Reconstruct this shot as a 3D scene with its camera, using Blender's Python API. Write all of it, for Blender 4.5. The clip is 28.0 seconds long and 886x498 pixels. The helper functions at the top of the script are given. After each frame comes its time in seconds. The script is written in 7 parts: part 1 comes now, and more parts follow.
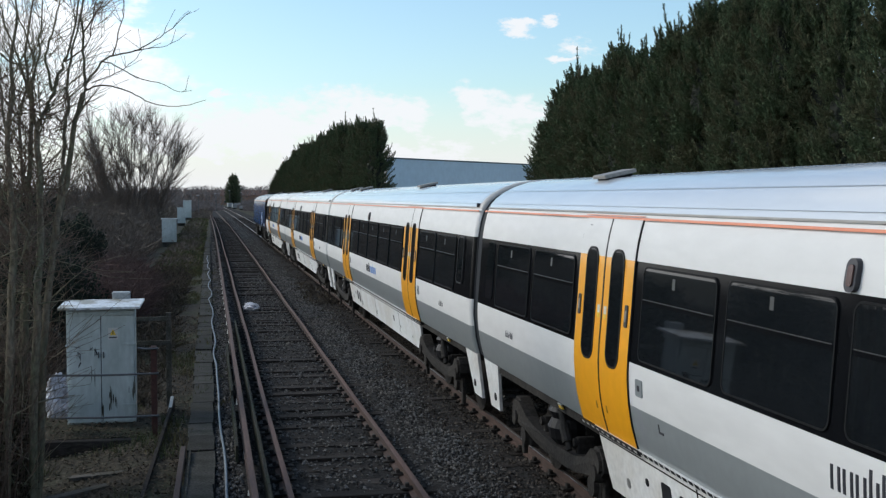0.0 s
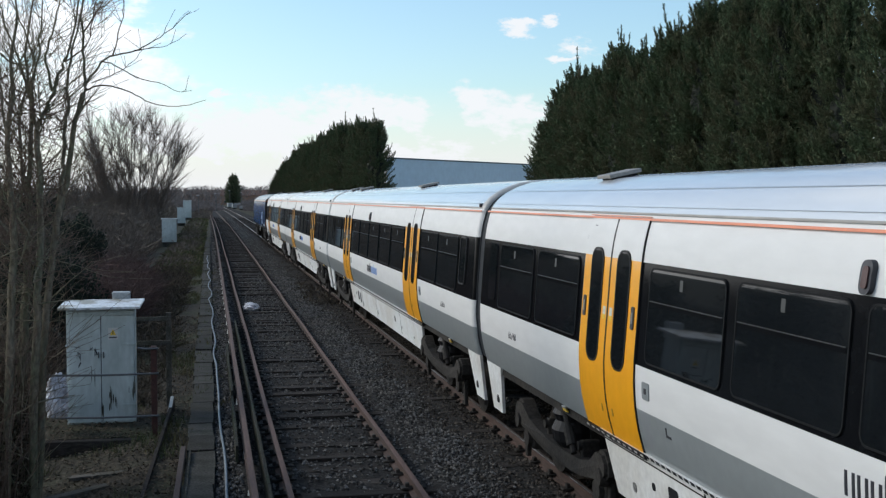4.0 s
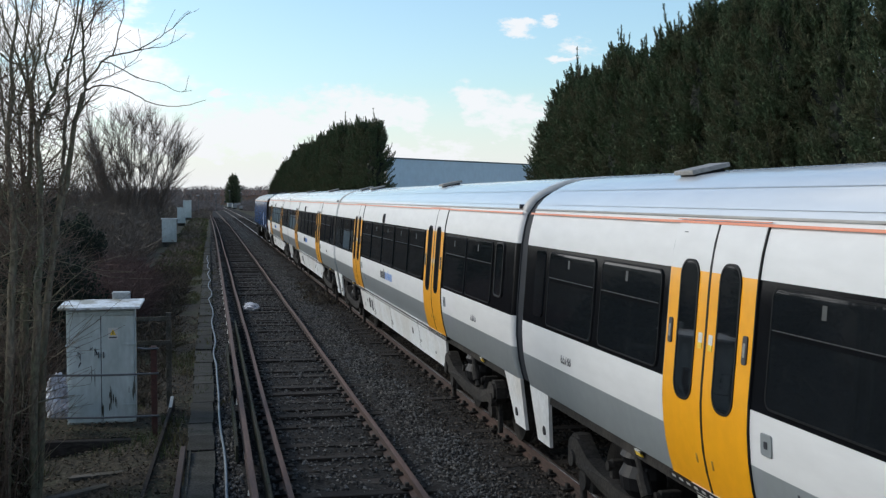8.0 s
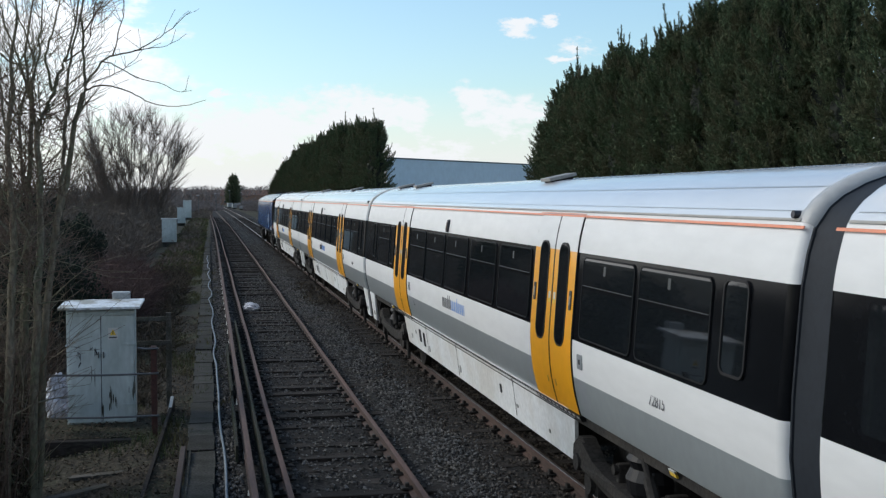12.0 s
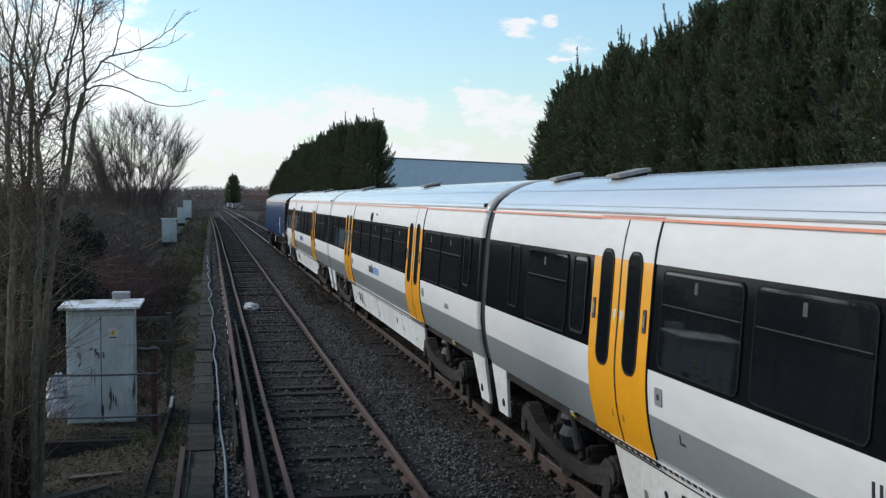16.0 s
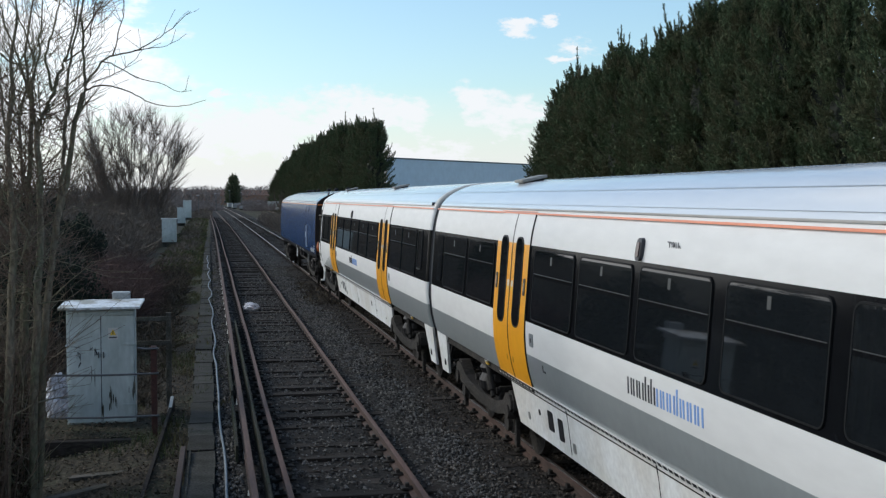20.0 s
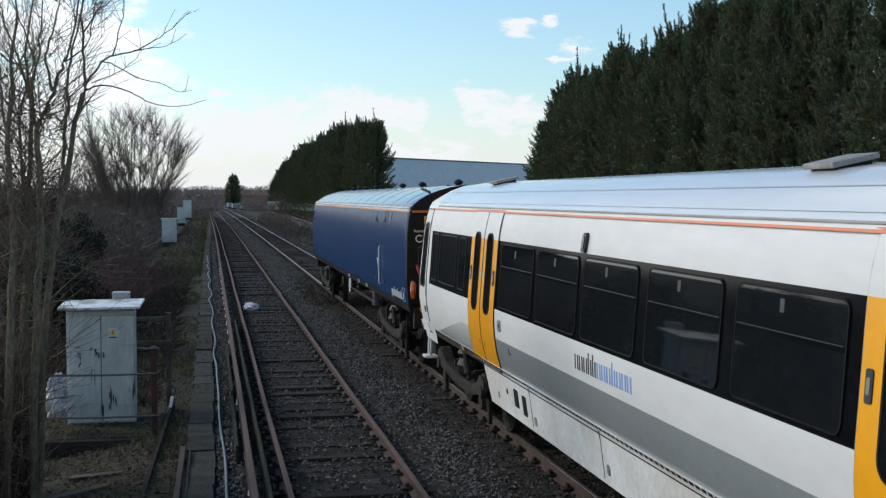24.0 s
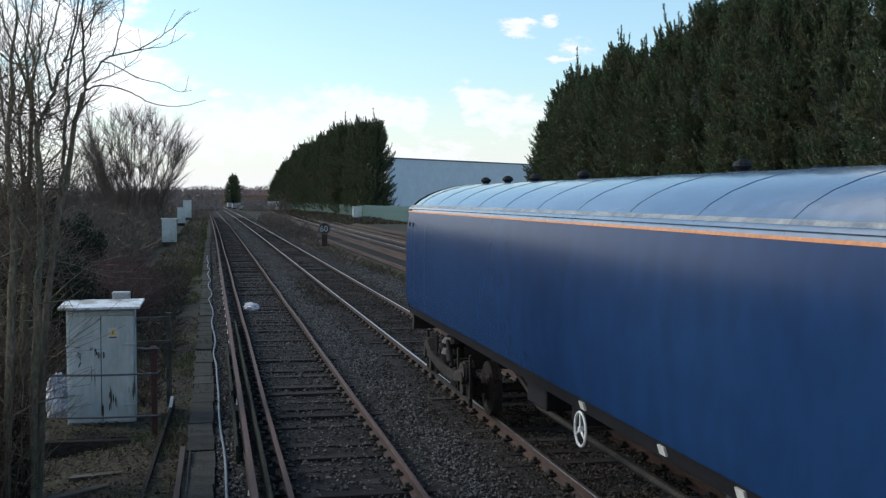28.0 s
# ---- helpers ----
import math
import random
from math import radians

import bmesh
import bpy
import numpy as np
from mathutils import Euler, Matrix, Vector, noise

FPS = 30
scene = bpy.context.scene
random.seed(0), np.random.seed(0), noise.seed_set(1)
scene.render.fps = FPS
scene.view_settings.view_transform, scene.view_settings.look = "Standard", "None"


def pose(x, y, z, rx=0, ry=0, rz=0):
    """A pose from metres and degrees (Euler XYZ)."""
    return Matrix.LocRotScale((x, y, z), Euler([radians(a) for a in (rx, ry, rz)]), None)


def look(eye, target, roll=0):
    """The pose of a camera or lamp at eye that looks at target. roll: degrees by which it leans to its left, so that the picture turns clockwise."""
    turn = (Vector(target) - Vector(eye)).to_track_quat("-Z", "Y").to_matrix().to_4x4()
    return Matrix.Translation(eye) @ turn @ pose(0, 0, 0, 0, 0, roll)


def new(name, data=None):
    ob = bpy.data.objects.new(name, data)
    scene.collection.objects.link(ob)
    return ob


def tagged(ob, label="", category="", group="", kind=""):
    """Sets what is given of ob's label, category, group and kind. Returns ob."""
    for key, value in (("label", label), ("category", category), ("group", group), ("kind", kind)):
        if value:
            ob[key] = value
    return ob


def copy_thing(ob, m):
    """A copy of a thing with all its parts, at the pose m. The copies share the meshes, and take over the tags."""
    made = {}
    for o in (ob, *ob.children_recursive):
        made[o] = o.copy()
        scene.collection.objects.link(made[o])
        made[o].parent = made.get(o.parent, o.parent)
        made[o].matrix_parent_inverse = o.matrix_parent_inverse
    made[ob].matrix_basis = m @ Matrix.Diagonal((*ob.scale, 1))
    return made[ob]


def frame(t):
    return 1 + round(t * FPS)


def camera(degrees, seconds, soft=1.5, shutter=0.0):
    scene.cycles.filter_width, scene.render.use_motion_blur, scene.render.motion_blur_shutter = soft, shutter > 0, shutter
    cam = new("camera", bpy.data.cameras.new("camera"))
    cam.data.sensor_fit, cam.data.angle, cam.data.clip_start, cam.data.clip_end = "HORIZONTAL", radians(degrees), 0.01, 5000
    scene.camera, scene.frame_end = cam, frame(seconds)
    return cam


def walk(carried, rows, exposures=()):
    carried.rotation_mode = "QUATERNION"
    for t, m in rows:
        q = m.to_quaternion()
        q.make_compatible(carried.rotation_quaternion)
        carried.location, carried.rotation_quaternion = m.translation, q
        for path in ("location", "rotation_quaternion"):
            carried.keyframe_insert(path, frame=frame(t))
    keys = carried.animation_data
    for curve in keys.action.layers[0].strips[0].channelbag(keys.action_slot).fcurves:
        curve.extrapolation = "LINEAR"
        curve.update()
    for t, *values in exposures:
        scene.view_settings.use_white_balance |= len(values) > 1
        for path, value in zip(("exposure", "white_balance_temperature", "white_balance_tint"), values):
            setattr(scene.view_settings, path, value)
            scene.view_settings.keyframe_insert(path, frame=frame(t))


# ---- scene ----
cam = camera(42.04, 28.0, soft=1.3)
EYE = pose(0, 0, 3.38, 87.425, 0, -11.41)
walk(cam, [(0, EYE), (28, EYE)], exposures=[(0, 0.0), (25, 0.0), (25.5, 0.05), (26.0, 0.13), (26.6, 0.16), (27.3, 0.18), (28, 0.11)])

# ---- world and sun ----
SUN_AZ, SUN_EL = radians(-62), radians(32)   # azimuth from +Y, towards +X

# heaps of cloud: slope to the right, slope upwards, half width, half height
CLOUDS = [(-0.14, 0.134, 0.085, 0.036), (-0.071, 0.134, 0.036, 0.020), (-0.087, 0.093, 0.07, 0.03), (-0.15, 0.069, 0.09, 0.036),
          (-0.019, 0.050, 0.066, 0.026), (0.037, 0.053, 0.063, 0.030), (0.105, 0.066, 0.055, 0.024), (0.160, 0.074, 0.036, 0.015),
          (0.130, 0.034, 0.12, 0.020), (0.233, 0.082, 0.024, 0.016), (0.264, 0.072, 0.044, 0.018), (0.269, 0.151, 0.015, 0.007),
          (0.298, 0.157, 0.010, 0.006), (0.328, 0.135, 0.018, 0.009), (0.314, 0.124, 0.016, 0.004), (0.007, 0.086, 0.012, 0.004),
          (-0.45, 0.20, 0.22, 0.06), (-1.1, 0.45, 0.4, 0.12), (0.75, 0.30, 0.25, 0.05), (1.6, 0.5, 0.5, 0.10), (0.25, 0.62, 0.3, 0.09), (-0.35, 0.85, 0.3, 0.1)]


def make_world():
    world = bpy.data.worlds.new("sky")
    scene.world = world
    world.use_nodes = True
    nt = world.node_tree
    nt.nodes.clear()
    N, L = nt.nodes.new, nt.links.new
    out, bg = N("ShaderNodeOutputWorld"), N("ShaderNodeBackground")
    sky = N("ShaderNodeTexSky")
    sky.sky_type, sky.sun_disc = "NISHITA", False
    sky.sun_elevation, sky.sun_rotation = SUN_EL, SUN_AZ
    sky.air_density, sky.dust_density, sky.ozone_density = 1.0, 1.2, 1.5
    co, sep = N("ShaderNodeTexCoord"), N("ShaderNodeSeparateXYZ")
    L(co.outputs["Generated"], sep.inputs[0])
    # cumulus: drifting heaps with ragged edges, low banks over the horizon and a few small puffs
    ys = N("ShaderNodeMath"); ys.operation = "ABSOLUTE"
    L(sep.outputs["Y"], ys.inputs[0])
    y2 = N("ShaderNodeMath"); y2.operation = "MAXIMUM"
    y2.inputs[1].default_value = 0.12
    L(ys.outputs[0], y2.inputs[0])
    inv = N("ShaderNodeMath"); inv.operation = "DIVIDE"
    inv.inputs[0].default_value = 1.0
    L(y2.outputs[0], inv.inputs[1])
    flat = N("ShaderNodeCombineXYZ")
    L(sep.outputs["X"], flat.inputs[0]); L(sep.outputs["Z"], flat.inputs[1])
    plan = N("ShaderNodeVectorMath"); plan.operation = "SCALE"
    L(flat.outputs[0], plan.inputs[0]); L(inv.outputs[0], plan.inputs["Scale"])
    mp = N("ShaderNodeMapping")
    mp.inputs["Scale"].default_value = (1, 1.9, 1)
    L(plan.outputs[0], mp.inputs[0])
    cn = N("ShaderNodeTexNoise")
    cn.inputs["Scale"].default_value, cn.inputs["Detail"].default_value, cn.inputs["Roughness"].default_value = 26, 8, 0.62
    L(mp.outputs[0], cn.inputs["Vector"])
    wn = N("ShaderNodeTexNoise")
    wn.inputs["Scale"].default_value, wn.inputs["Detail"].default_value, wn.inputs["Roughness"].default_value = 42, 5, 0.6
    L(mp.outputs[0], wn.inputs["Vector"])
    wc = N("ShaderNodeVectorMath"); wc.operation = "MULTIPLY_ADD"
    wc.inputs[1].default_value, wc.inputs[2].default_value = (0.042, 0.026, 0), (-0.021, -0.013, 0)
    L(wn.outputs["Color"], wc.inputs[0])
    ragged = N("ShaderNodeVectorMath")
    L(plan.outputs[0], ragged.inputs[0]); L(wc.outputs[0], ragged.inputs[1])
    heap = None
    for cx, cy, w, h in CLOUDS:
        ma = N("ShaderNodeVectorMath"); ma.operation = "MULTIPLY_ADD"
        ma.inputs[1].default_value, ma.inputs[2].default_value = (1 / w, 1 / h, 0), (-cx / w, -cy / h, 0)
        L(ragged.outputs[0], ma.inputs[0])
        ln = N("ShaderNodeVectorMath"); ln.operation = "LENGTH"
        L(ma.outputs[0], ln.inputs[0])
        if heap is None:
            heap = ln.outputs["Value"]
        else:
            mn = N("ShaderNodeMath"); mn.operation = "SMOOTH_MIN"
            mn.inputs[2].default_value = 0.25
            L(heap, mn.inputs[0]); L(ln.outputs["Value"], mn.inputs[1])
            heap = mn.outputs[0]
    a1 = N("ShaderNodeMath"); a1.operation = "MULTIPLY_ADD"
    a1.inputs[1].default_value, a1.inputs[2].default_value = 3.0, -0.48
    L(cn.outputs["Fac"], a1.inputs[0])
    a2 = N("ShaderNodeMath"); a2.operation = "SUBTRACT"
    # unseen cloud added over all the west, round the sun, for more light
    west = N("ShaderNodeMapRange")
    west.inputs["From Min"].default_value, west.inputs["From Max"].default_value = -0.50, -0.19
    west.inputs["To Min"].default_value, west.inputs["To Max"].default_value = 3.0, 0.0
    L(sep.outputs["X"], west.inputs["Value"])
    a3 = N("ShaderNodeMath")
    L(a1.outputs[0], a3.inputs[0]); L(west.outputs[0], a3.inputs[1])
    L(a3.outputs[0], a2.inputs[0]); L(heap, a2.inputs[1])
    ramp = N("ShaderNodeMapRange"); ramp.interpolation_type = "SMOOTHSTEP"
    ramp.inputs["From Min"].default_value, ramp.inputs["From Max"].default_value = -0.25, 0.55
    ramp.inputs["To Max"].default_value = 0.93
    L(a2.outputs[0], ramp.inputs["Value"])
    # haze that whitens the low sky
    hz = N("ShaderNodeMapRange")
    hz.inputs["From Min"].default_value, hz.inputs["From Max"].default_value = 0.0, 0.095
    hz.inputs["To Min"].default_value, hz.inputs["To Max"].default_value = 0.97, 0.0
    L(sep.outputs["Z"], hz.inputs["Value"])
    mx = N("ShaderNodeMath"); mx.operation = "MAXIMUM"
    L(ramp.outputs[0], mx.inputs[0]); L(hz.outputs[0], mx.inputs[1])
    # glare of the hidden sun
    dot = N("ShaderNodeVectorMath"); dot.operation = "DOT_PRODUCT"
    dot.inputs[1].default_value = (math.sin(SUN_AZ) * math.cos(SUN_EL), math.cos(SUN_AZ) * math.cos(SUN_EL), math.sin(SUN_EL))
    L(co.outputs["Generated"], dot.inputs[0])
    gl = N("ShaderNodeMapRange")
    gl.inputs["From Min"].default_value, gl.inputs["From Max"].default_value = 0.45, 1.0
    gl.inputs["To Min"].default_value, gl.inputs["To Max"].default_value = 1.03, 2.5
    L(dot.outputs["Value"], gl.inputs["Value"])
    cloud = N("ShaderNodeVectorMath"); cloud.operation = "SCALE"
    cloud.inputs[0].default_value = (10.2, 10.4, 10.8)
    L(gl.outputs[0], cloud.inputs["Scale"])
    tint = N("ShaderNodeVectorMath"); tint.operation = "MULTIPLY"
    tint.inputs[1].default_value = (1.85, 2.12, 2.15)
    L(sky.outputs[0], tint.inputs[0])
    mix = N("ShaderNodeMix"); mix.data_type = "RGBA"
    L(mx.outputs[0], mix.inputs["Factor"]); L(tint.outputs[0], mix.inputs[6]); L(cloud.outputs[0], mix.inputs[7])
    L(mix.outputs[2], bg.inputs["Color"])
    bg.inputs["Strength"].default_value = 0.088
    L(bg.outputs[0], out.inputs[0])


make_world()
sun = new("sun", bpy.data.lights.new("sun", "SUN"))
sun.data.energy, sun.data.angle, sun.data.color = 1.42, radians(12), (1, 0.94, 0.87)
sun.matrix_world = look((math.sin(SUN_AZ) * 60, math.cos(SUN_AZ) * 60, 60 * math.tan(SUN_EL)), (0, 0, 0))


# ---- materials ----
def mat(name, color, rough=0.6, metal=0.0, vary=0.25, scale=3.0, fine=40.0, bump=0.0, second=None, spec=0.5, coat=0.0, stretch=(1, 1, 1), per_object=0.0, per_island=0.0, patch=(0.42, 0.62)):
    m = bpy.data.materials.new(name)
    m.use_nodes = True
    nt = m.node_tree
    N, L = nt.nodes.new, nt.links.new
    b = nt.nodes["Principled BSDF"]
    b.inputs["Roughness"].default_value, b.inputs["Metallic"].default_value = rough, metal
    b.inputs["Specular IOR Level"].default_value = spec
    b.inputs["Coat Weight"].default_value, b.inputs["Coat Roughness"].default_value = coat, 0.06
    co, mp = N("ShaderNodeTexCoord"), N("ShaderNodeMapping")
    mp.inputs["Scale"].default_value = stretch
    L(co.outputs["Object"], mp.inputs[0])
    n1, n2 = N("ShaderNodeTexNoise"), N("ShaderNodeTexNoise")
    n1.inputs["Scale"].default_value, n1.inputs["Detail"].default_value = scale, 5
    n2.inputs["Scale"].default_value, n2.inputs["Detail"].default_value = fine, 4
    L(mp.outputs[0], n1.inputs["Vector"]); L(mp.outputs[0], n2.inputs["Vector"])
    dark = tuple(c * (1 - vary) for c in color)
    other = second or tuple(min(1, c * (1 + vary * 0.6)) for c in color)
    r1 = N("ShaderNodeMapRange")
    r1.inputs["From Min"].default_value, r1.inputs["From Max"].default_value = patch
    L(n1.outputs["Fac"], r1.inputs["Value"])
    mx = N("ShaderNodeMix"); mx.data_type = "RGBA"
    mx.inputs[6].default_value, mx.inputs[7].default_value = (*color, 1), (*other, 1)
    L(r1.outputs[0], mx.inputs["Factor"])
    r2 = N("ShaderNodeMapRange")
    r2.inputs["From Min"].default_value, r2.inputs["From Max"].default_value = 0.35, 0.7
    r2.inputs["To Min"].default_value, r2.inputs["To Max"].default_value = 1 - vary, 1 + vary * 0.5
    L(n2.outputs["Fac"], r2.inputs["Value"])
    val = r2.outputs[0]
    for amount, source in ((per_object, "object"), (per_island, "island")):
        if amount:
            info = N("ShaderNodeObjectInfo") if source == "object" else N("ShaderNodeNewGeometry")
            r3 = N("ShaderNodeMapRange")
            r3.inputs["To Min"].default_value, r3.inputs["To Max"].default_value = 1 - amount, 1 + amount
            L(info.outputs["Random" if source == "object" else "Random Per Island"], r3.inputs["Value"])
            mu = N("ShaderNodeMath"); mu.operation = "MULTIPLY"
            L(val, mu.inputs[0]); L(r3.outputs[0], mu.inputs[1])
            val = mu.outputs[0]
    sc = N("ShaderNodeVectorMath"); sc.operation = "SCALE"
    L(mx.outputs[2], sc.inputs[0]); L(val, sc.inputs["Scale"])
    L(sc.outputs[0], b.inputs["Base Color"])
    if bump:
        bp = N("ShaderNodeBump")
        bp.inputs["Strength"].default_value, bp.inputs["Distance"].default_value = min(1, bump * 8), 0.02
        L(n2.outputs["Fac"], bp.inputs["Height"]); L(bp.outputs[0], b.inputs["Normal"])
    return m


M = dict(
    white=mat("white_paint", (0.625, 0.628, 0.622), 0.48, vary=0.05, scale=0.8, fine=6, coat=0.05, stretch=(1, 0.4, 1.5)),
    roof=mat("pale_roof_paint", (0.56, 0.585, 0.61), 0.22, vary=0.04, scale=0.6, fine=4, coat=0.4, stretch=(1, 0.3, 1)),
    grey=mat("grey_paint", (0.228, 0.250, 0.256), 0.35, vary=0.06, scale=0.8, fine=8, coat=0.3),
    skirt=mat("dirty_white_skirt", (0.70, 0.715, 0.715), 0.5, vary=0.12, scale=1.2, fine=14, second=(0.60, 0.59, 0.56)),
    yellow=mat("yellow_door_paint", (0.82, 0.36, 0.008), 0.35, vary=0.05, scale=1.0, fine=9, coat=0.3),
    orange=mat("orange_line_paint", (0.62, 0.19, 0.085), 0.4, vary=0.10, scale=2, fine=20),
    band=mat("black_band_paint", (0.0055, 0.0062, 0.0075), 0.14, vary=0.2, scale=1.5, fine=12, coat=0.0, spec=0.06),
    glass=mat("dark_window_glass", (0.008, 0.010, 0.012), 0.03, vary=0.2, scale=1.2, fine=8, spec=0.32),
    rubber=mat("black_rubber", (0.008, 0.008, 0.009), 0.5, vary=0.2, spec=0.2),
    underframe=mat("brake_dust_underframe", (0.026, 0.0245, 0.023), 0.8, vary=0.4, scale=2.5, fine=25, bump=0.04, second=(0.040, 0.036, 0.032), spec=0.15),
    van_orange=mat("orange_van_line_paint", (0.52, 0.19, 0.05), 0.45, vary=0.25, scale=2, fine=20),
    steel=mat("dull_grey_steel", (0.30, 0.30, 0.29), 0.45, 0.6, vary=0.2),
    lamp_red=mat("dark_red_lens", (0.075, 0.04, 0.038), 0.2, vary=0.1),
    label=mat("pale_label", (0.55, 0.55, 0.52), 0.5, vary=0.1),
    label_yellow=mat("yellow_label", (0.75, 0.5, 0.05), 0.5, vary=0.1),
    ink=mat("dark_ink", (0.02, 0.022, 0.03), 0.5, vary=0.05),
    ink_grey=mat("grey_ink", (0.12, 0.12, 0.13), 0.5, vary=0.05),
    ink_blue=mat("light_blue_ink", (0.16, 0.30, 0.62), 0.5, vary=0.05),
    blue=mat("glossy_blue_paint", (0.0105, 0.036, 0.107), 0.27, vary=0.14, scale=0.7, fine=5, coat=0.0, spec=0.07, stretch=(1, 0.6, 0.4), second=(0.0125, 0.040, 0.112)),
    van_roof=mat("weathered_metal_roof", (0.085, 0.145, 0.235), 0.17, 0.15, vary=0.2, scale=0.8, fine=5, second=(0.13, 0.19, 0.265), stretch=(1.2, 0.7, 1.2), coat=0.25),
    gutter=mat("weathered_gutter_paint", (0.27, 0.26, 0.235), 0.6, vary=0.2, scale=1.5, fine=14, stretch=(1, 0.3, 1)),
    gasket=mat("rubber_gasket", (0.008, 0.009, 0.010), 0.6, vary=0.2, spec=0.10),
    # grey that paints the highlight along the hopper bars
    bar_highlight=mat("dull_grey_highlight", (0.024, 0.026, 0.028), 0.4, vary=0.1),
    roof_edge=mat("flaked_pale_roof_edge", (0.30, 0.31, 0.31), 0.5, vary=0.35, scale=5.0, fine=22, second=(0.15, 0.18, 0.21), stretch=(1, 0.8, 2)),
    rim_grey=mat("pale_grey_rim_paint", (0.36, 0.36, 0.35), 0.45, vary=0.1, scale=2, fine=12, coat=0.1),
    slate=mat("dark_slate_paint", (0.018, 0.022, 0.028), 0.6, spec=0.15, vary=0.15, scale=1.5, fine=15),
    black=mat("matt_black_paint", (0.015, 0.016, 0.019), 0.6, vary=0.3, scale=1.5, fine=18, spec=0.12),
    copper=mat("copper_orange_hose", (0.42, 0.11, 0.03), 0.35, vary=0.3, scale=6),
    red_hose=mat("red_hose", (0.30, 0.03, 0.03), 0.45, vary=0.2),
    brass=mat("brass_cock", (0.45, 0.30, 0.10), 0.4, 0.5, vary=0.2),
    white_wheel=mat("white_handwheel_paint", (0.75, 0.75, 0.73), 0.45, vary=0.08),
    rail=mat("rusty_rail_steel", (0.042, 0.024, 0.018), 0.85, 0.0, vary=0.35, scale=2, fine=50, bump=0.02, second=(0.066, 0.034, 0.024), stretch=(1, 0.15, 1)),
    rail_top=mat("worn_rail_head", (0.085, 0.045, 0.034), 0.8, 0.0, vary=0.25, scale=1.5, fine=40, stretch=(1, 0.1, 1)),
    rail_bright=mat("polished_rail_head", (0.27, 0.26, 0.25), 0.32, 0.9, vary=0.12, scale=1.5, fine=40, stretch=(1, 0.1, 1)),
    timber=mat("old_timber", (0.033, 0.028, 0.025), 0.9, vary=0.45, scale=4, fine=35, bump=0.06, second=(0.046, 0.042, 0.038), stretch=(0.25, 2, 1), per_object=0.3, spec=0.12),
    stone_brown=mat("brown_ballast_stone", (0.060, 0.053, 0.047), 0.95, vary=0.35, scale=1.0, fine=30, second=(0.078, 0.067, 0.057), per_island=0.75, spec=0.05),
    stone=mat("ballast_stone", (0.098, 0.097, 0.095), 0.9, vary=0.3, scale=1.2, fine=30, second=(0.122, 0.114, 0.104), per_island=0.85, spec=0.12),
    ballast=mat("ballast_bed", (0.030, 0.028, 0.026), 0.95, vary=0.75, scale=0.6, fine=22, bump=0.12, second=(0.028, 0.028, 0.027), spec=0.12),
    earth=mat("damp_earth", (0.052, 0.045, 0.034), 0.95, vary=0.5, scale=0.5, fine=9, bump=0.12, second=(0.058, 0.062, 0.036), spec=0.12),
    concrete=mat("weathered_concrete", (0.058, 0.055, 0.049), 0.9, vary=0.5, scale=3.2, fine=30, bump=0.05, second=(0.036, 0.038, 0.028), per_object=0.25, spec=0.12),
    hose=mat("pale_blue_hose", (0.10, 0.125, 0.145), 0.5, vary=0.2),
    cabinet=mat("weathered_grey_cabinet", (0.49, 0.555, 0.545), 0.55, vary=0.14, scale=1.6, fine=14, second=(0.38, 0.435, 0.42), stretch=(1, 1, 0.35)),
    stain=mat("dark_stain", (0.06, 0.065, 0.05), 0.8, vary=0.5, scale=9, fine=40),
    cab_roof=mat("pale_cabinet_roof", (0.66, 0.69, 0.70), 0.5, vary=0.25, scale=2.2, fine=18, second=(0.30, 0.28, 0.22), patch=(0.50, 0.60)),
    rust=mat("rusty_red_steel", (0.062, 0.024, 0.019), 0.8, vary=0.35, scale=5, fine=30),
    galv=mat("galvanised_steel", (0.10, 0.105, 0.11), 0.6, 0.3, vary=0.25),
    sack=mat("white_plastic_sack", (0.62, 0.61, 0.64), 0.6, vary=0.15, scale=5, fine=25, second=(0.42, 0.42, 0.45)),
    bark=mat("grey_bark", (0.225, 0.185, 0.135), 0.9, vary=0.4, scale=3, fine=30, bump=0.05, second=(0.16, 0.16, 0.105), stretch=(1, 1, 0.3), spec=0.12),
    twig=mat("brown_twig", (0.145, 0.105, 0.082), 0.9, vary=0.3, scale=4, spec=0.12),
    far_twig=mat("far_bare_twigs", (0.14, 0.12, 0.105), 0.9, vary=0.3, scale=1, second=(0.17, 0.14, 0.12), spec=0.12),
    bramble=mat("red_brown_bramble", (0.105, 0.070, 0.062), 0.9, vary=0.4, scale=1.5, per_island=0.4, spec=0.12),
    scrub=mat("dead_brown_scrub", (0.078, 0.064, 0.048), 0.9, vary=0.4, scale=1.0, per_island=0.45, spec=0.12),
    grass=mat("winter_grass", (0.085, 0.105, 0.045), 0.85, vary=0.4, scale=1.2, per_island=0.5, second=(0.10, 0.085, 0.040), spec=0.12),
    ivy=mat("dark_evergreen_leaves", (0.017, 0.027, 0.015), 0.9, vary=0.4, scale=1.2, per_island=0.5),
    ivy_brown=mat("brown_green_ivy", (0.070, 0.066, 0.042), 0.85, vary=0.4, scale=2.0, per_island=0.55, second=(0.080, 0.058, 0.042), spec=0.08),
    conifer=mat("conifer_foliage", (0.098, 0.138, 0.078), 0.9, vary=0.38, scale=0.9, fine=5, per_island=0.30, second=(0.130, 0.132, 0.080), spec=0.05),
    # near-black: the shade inside the crowns is put into the colour
    conifer_core=mat("conifer_inner_shade", (0.012, 0.016, 0.010), 0.9, vary=0.4, scale=1.0),
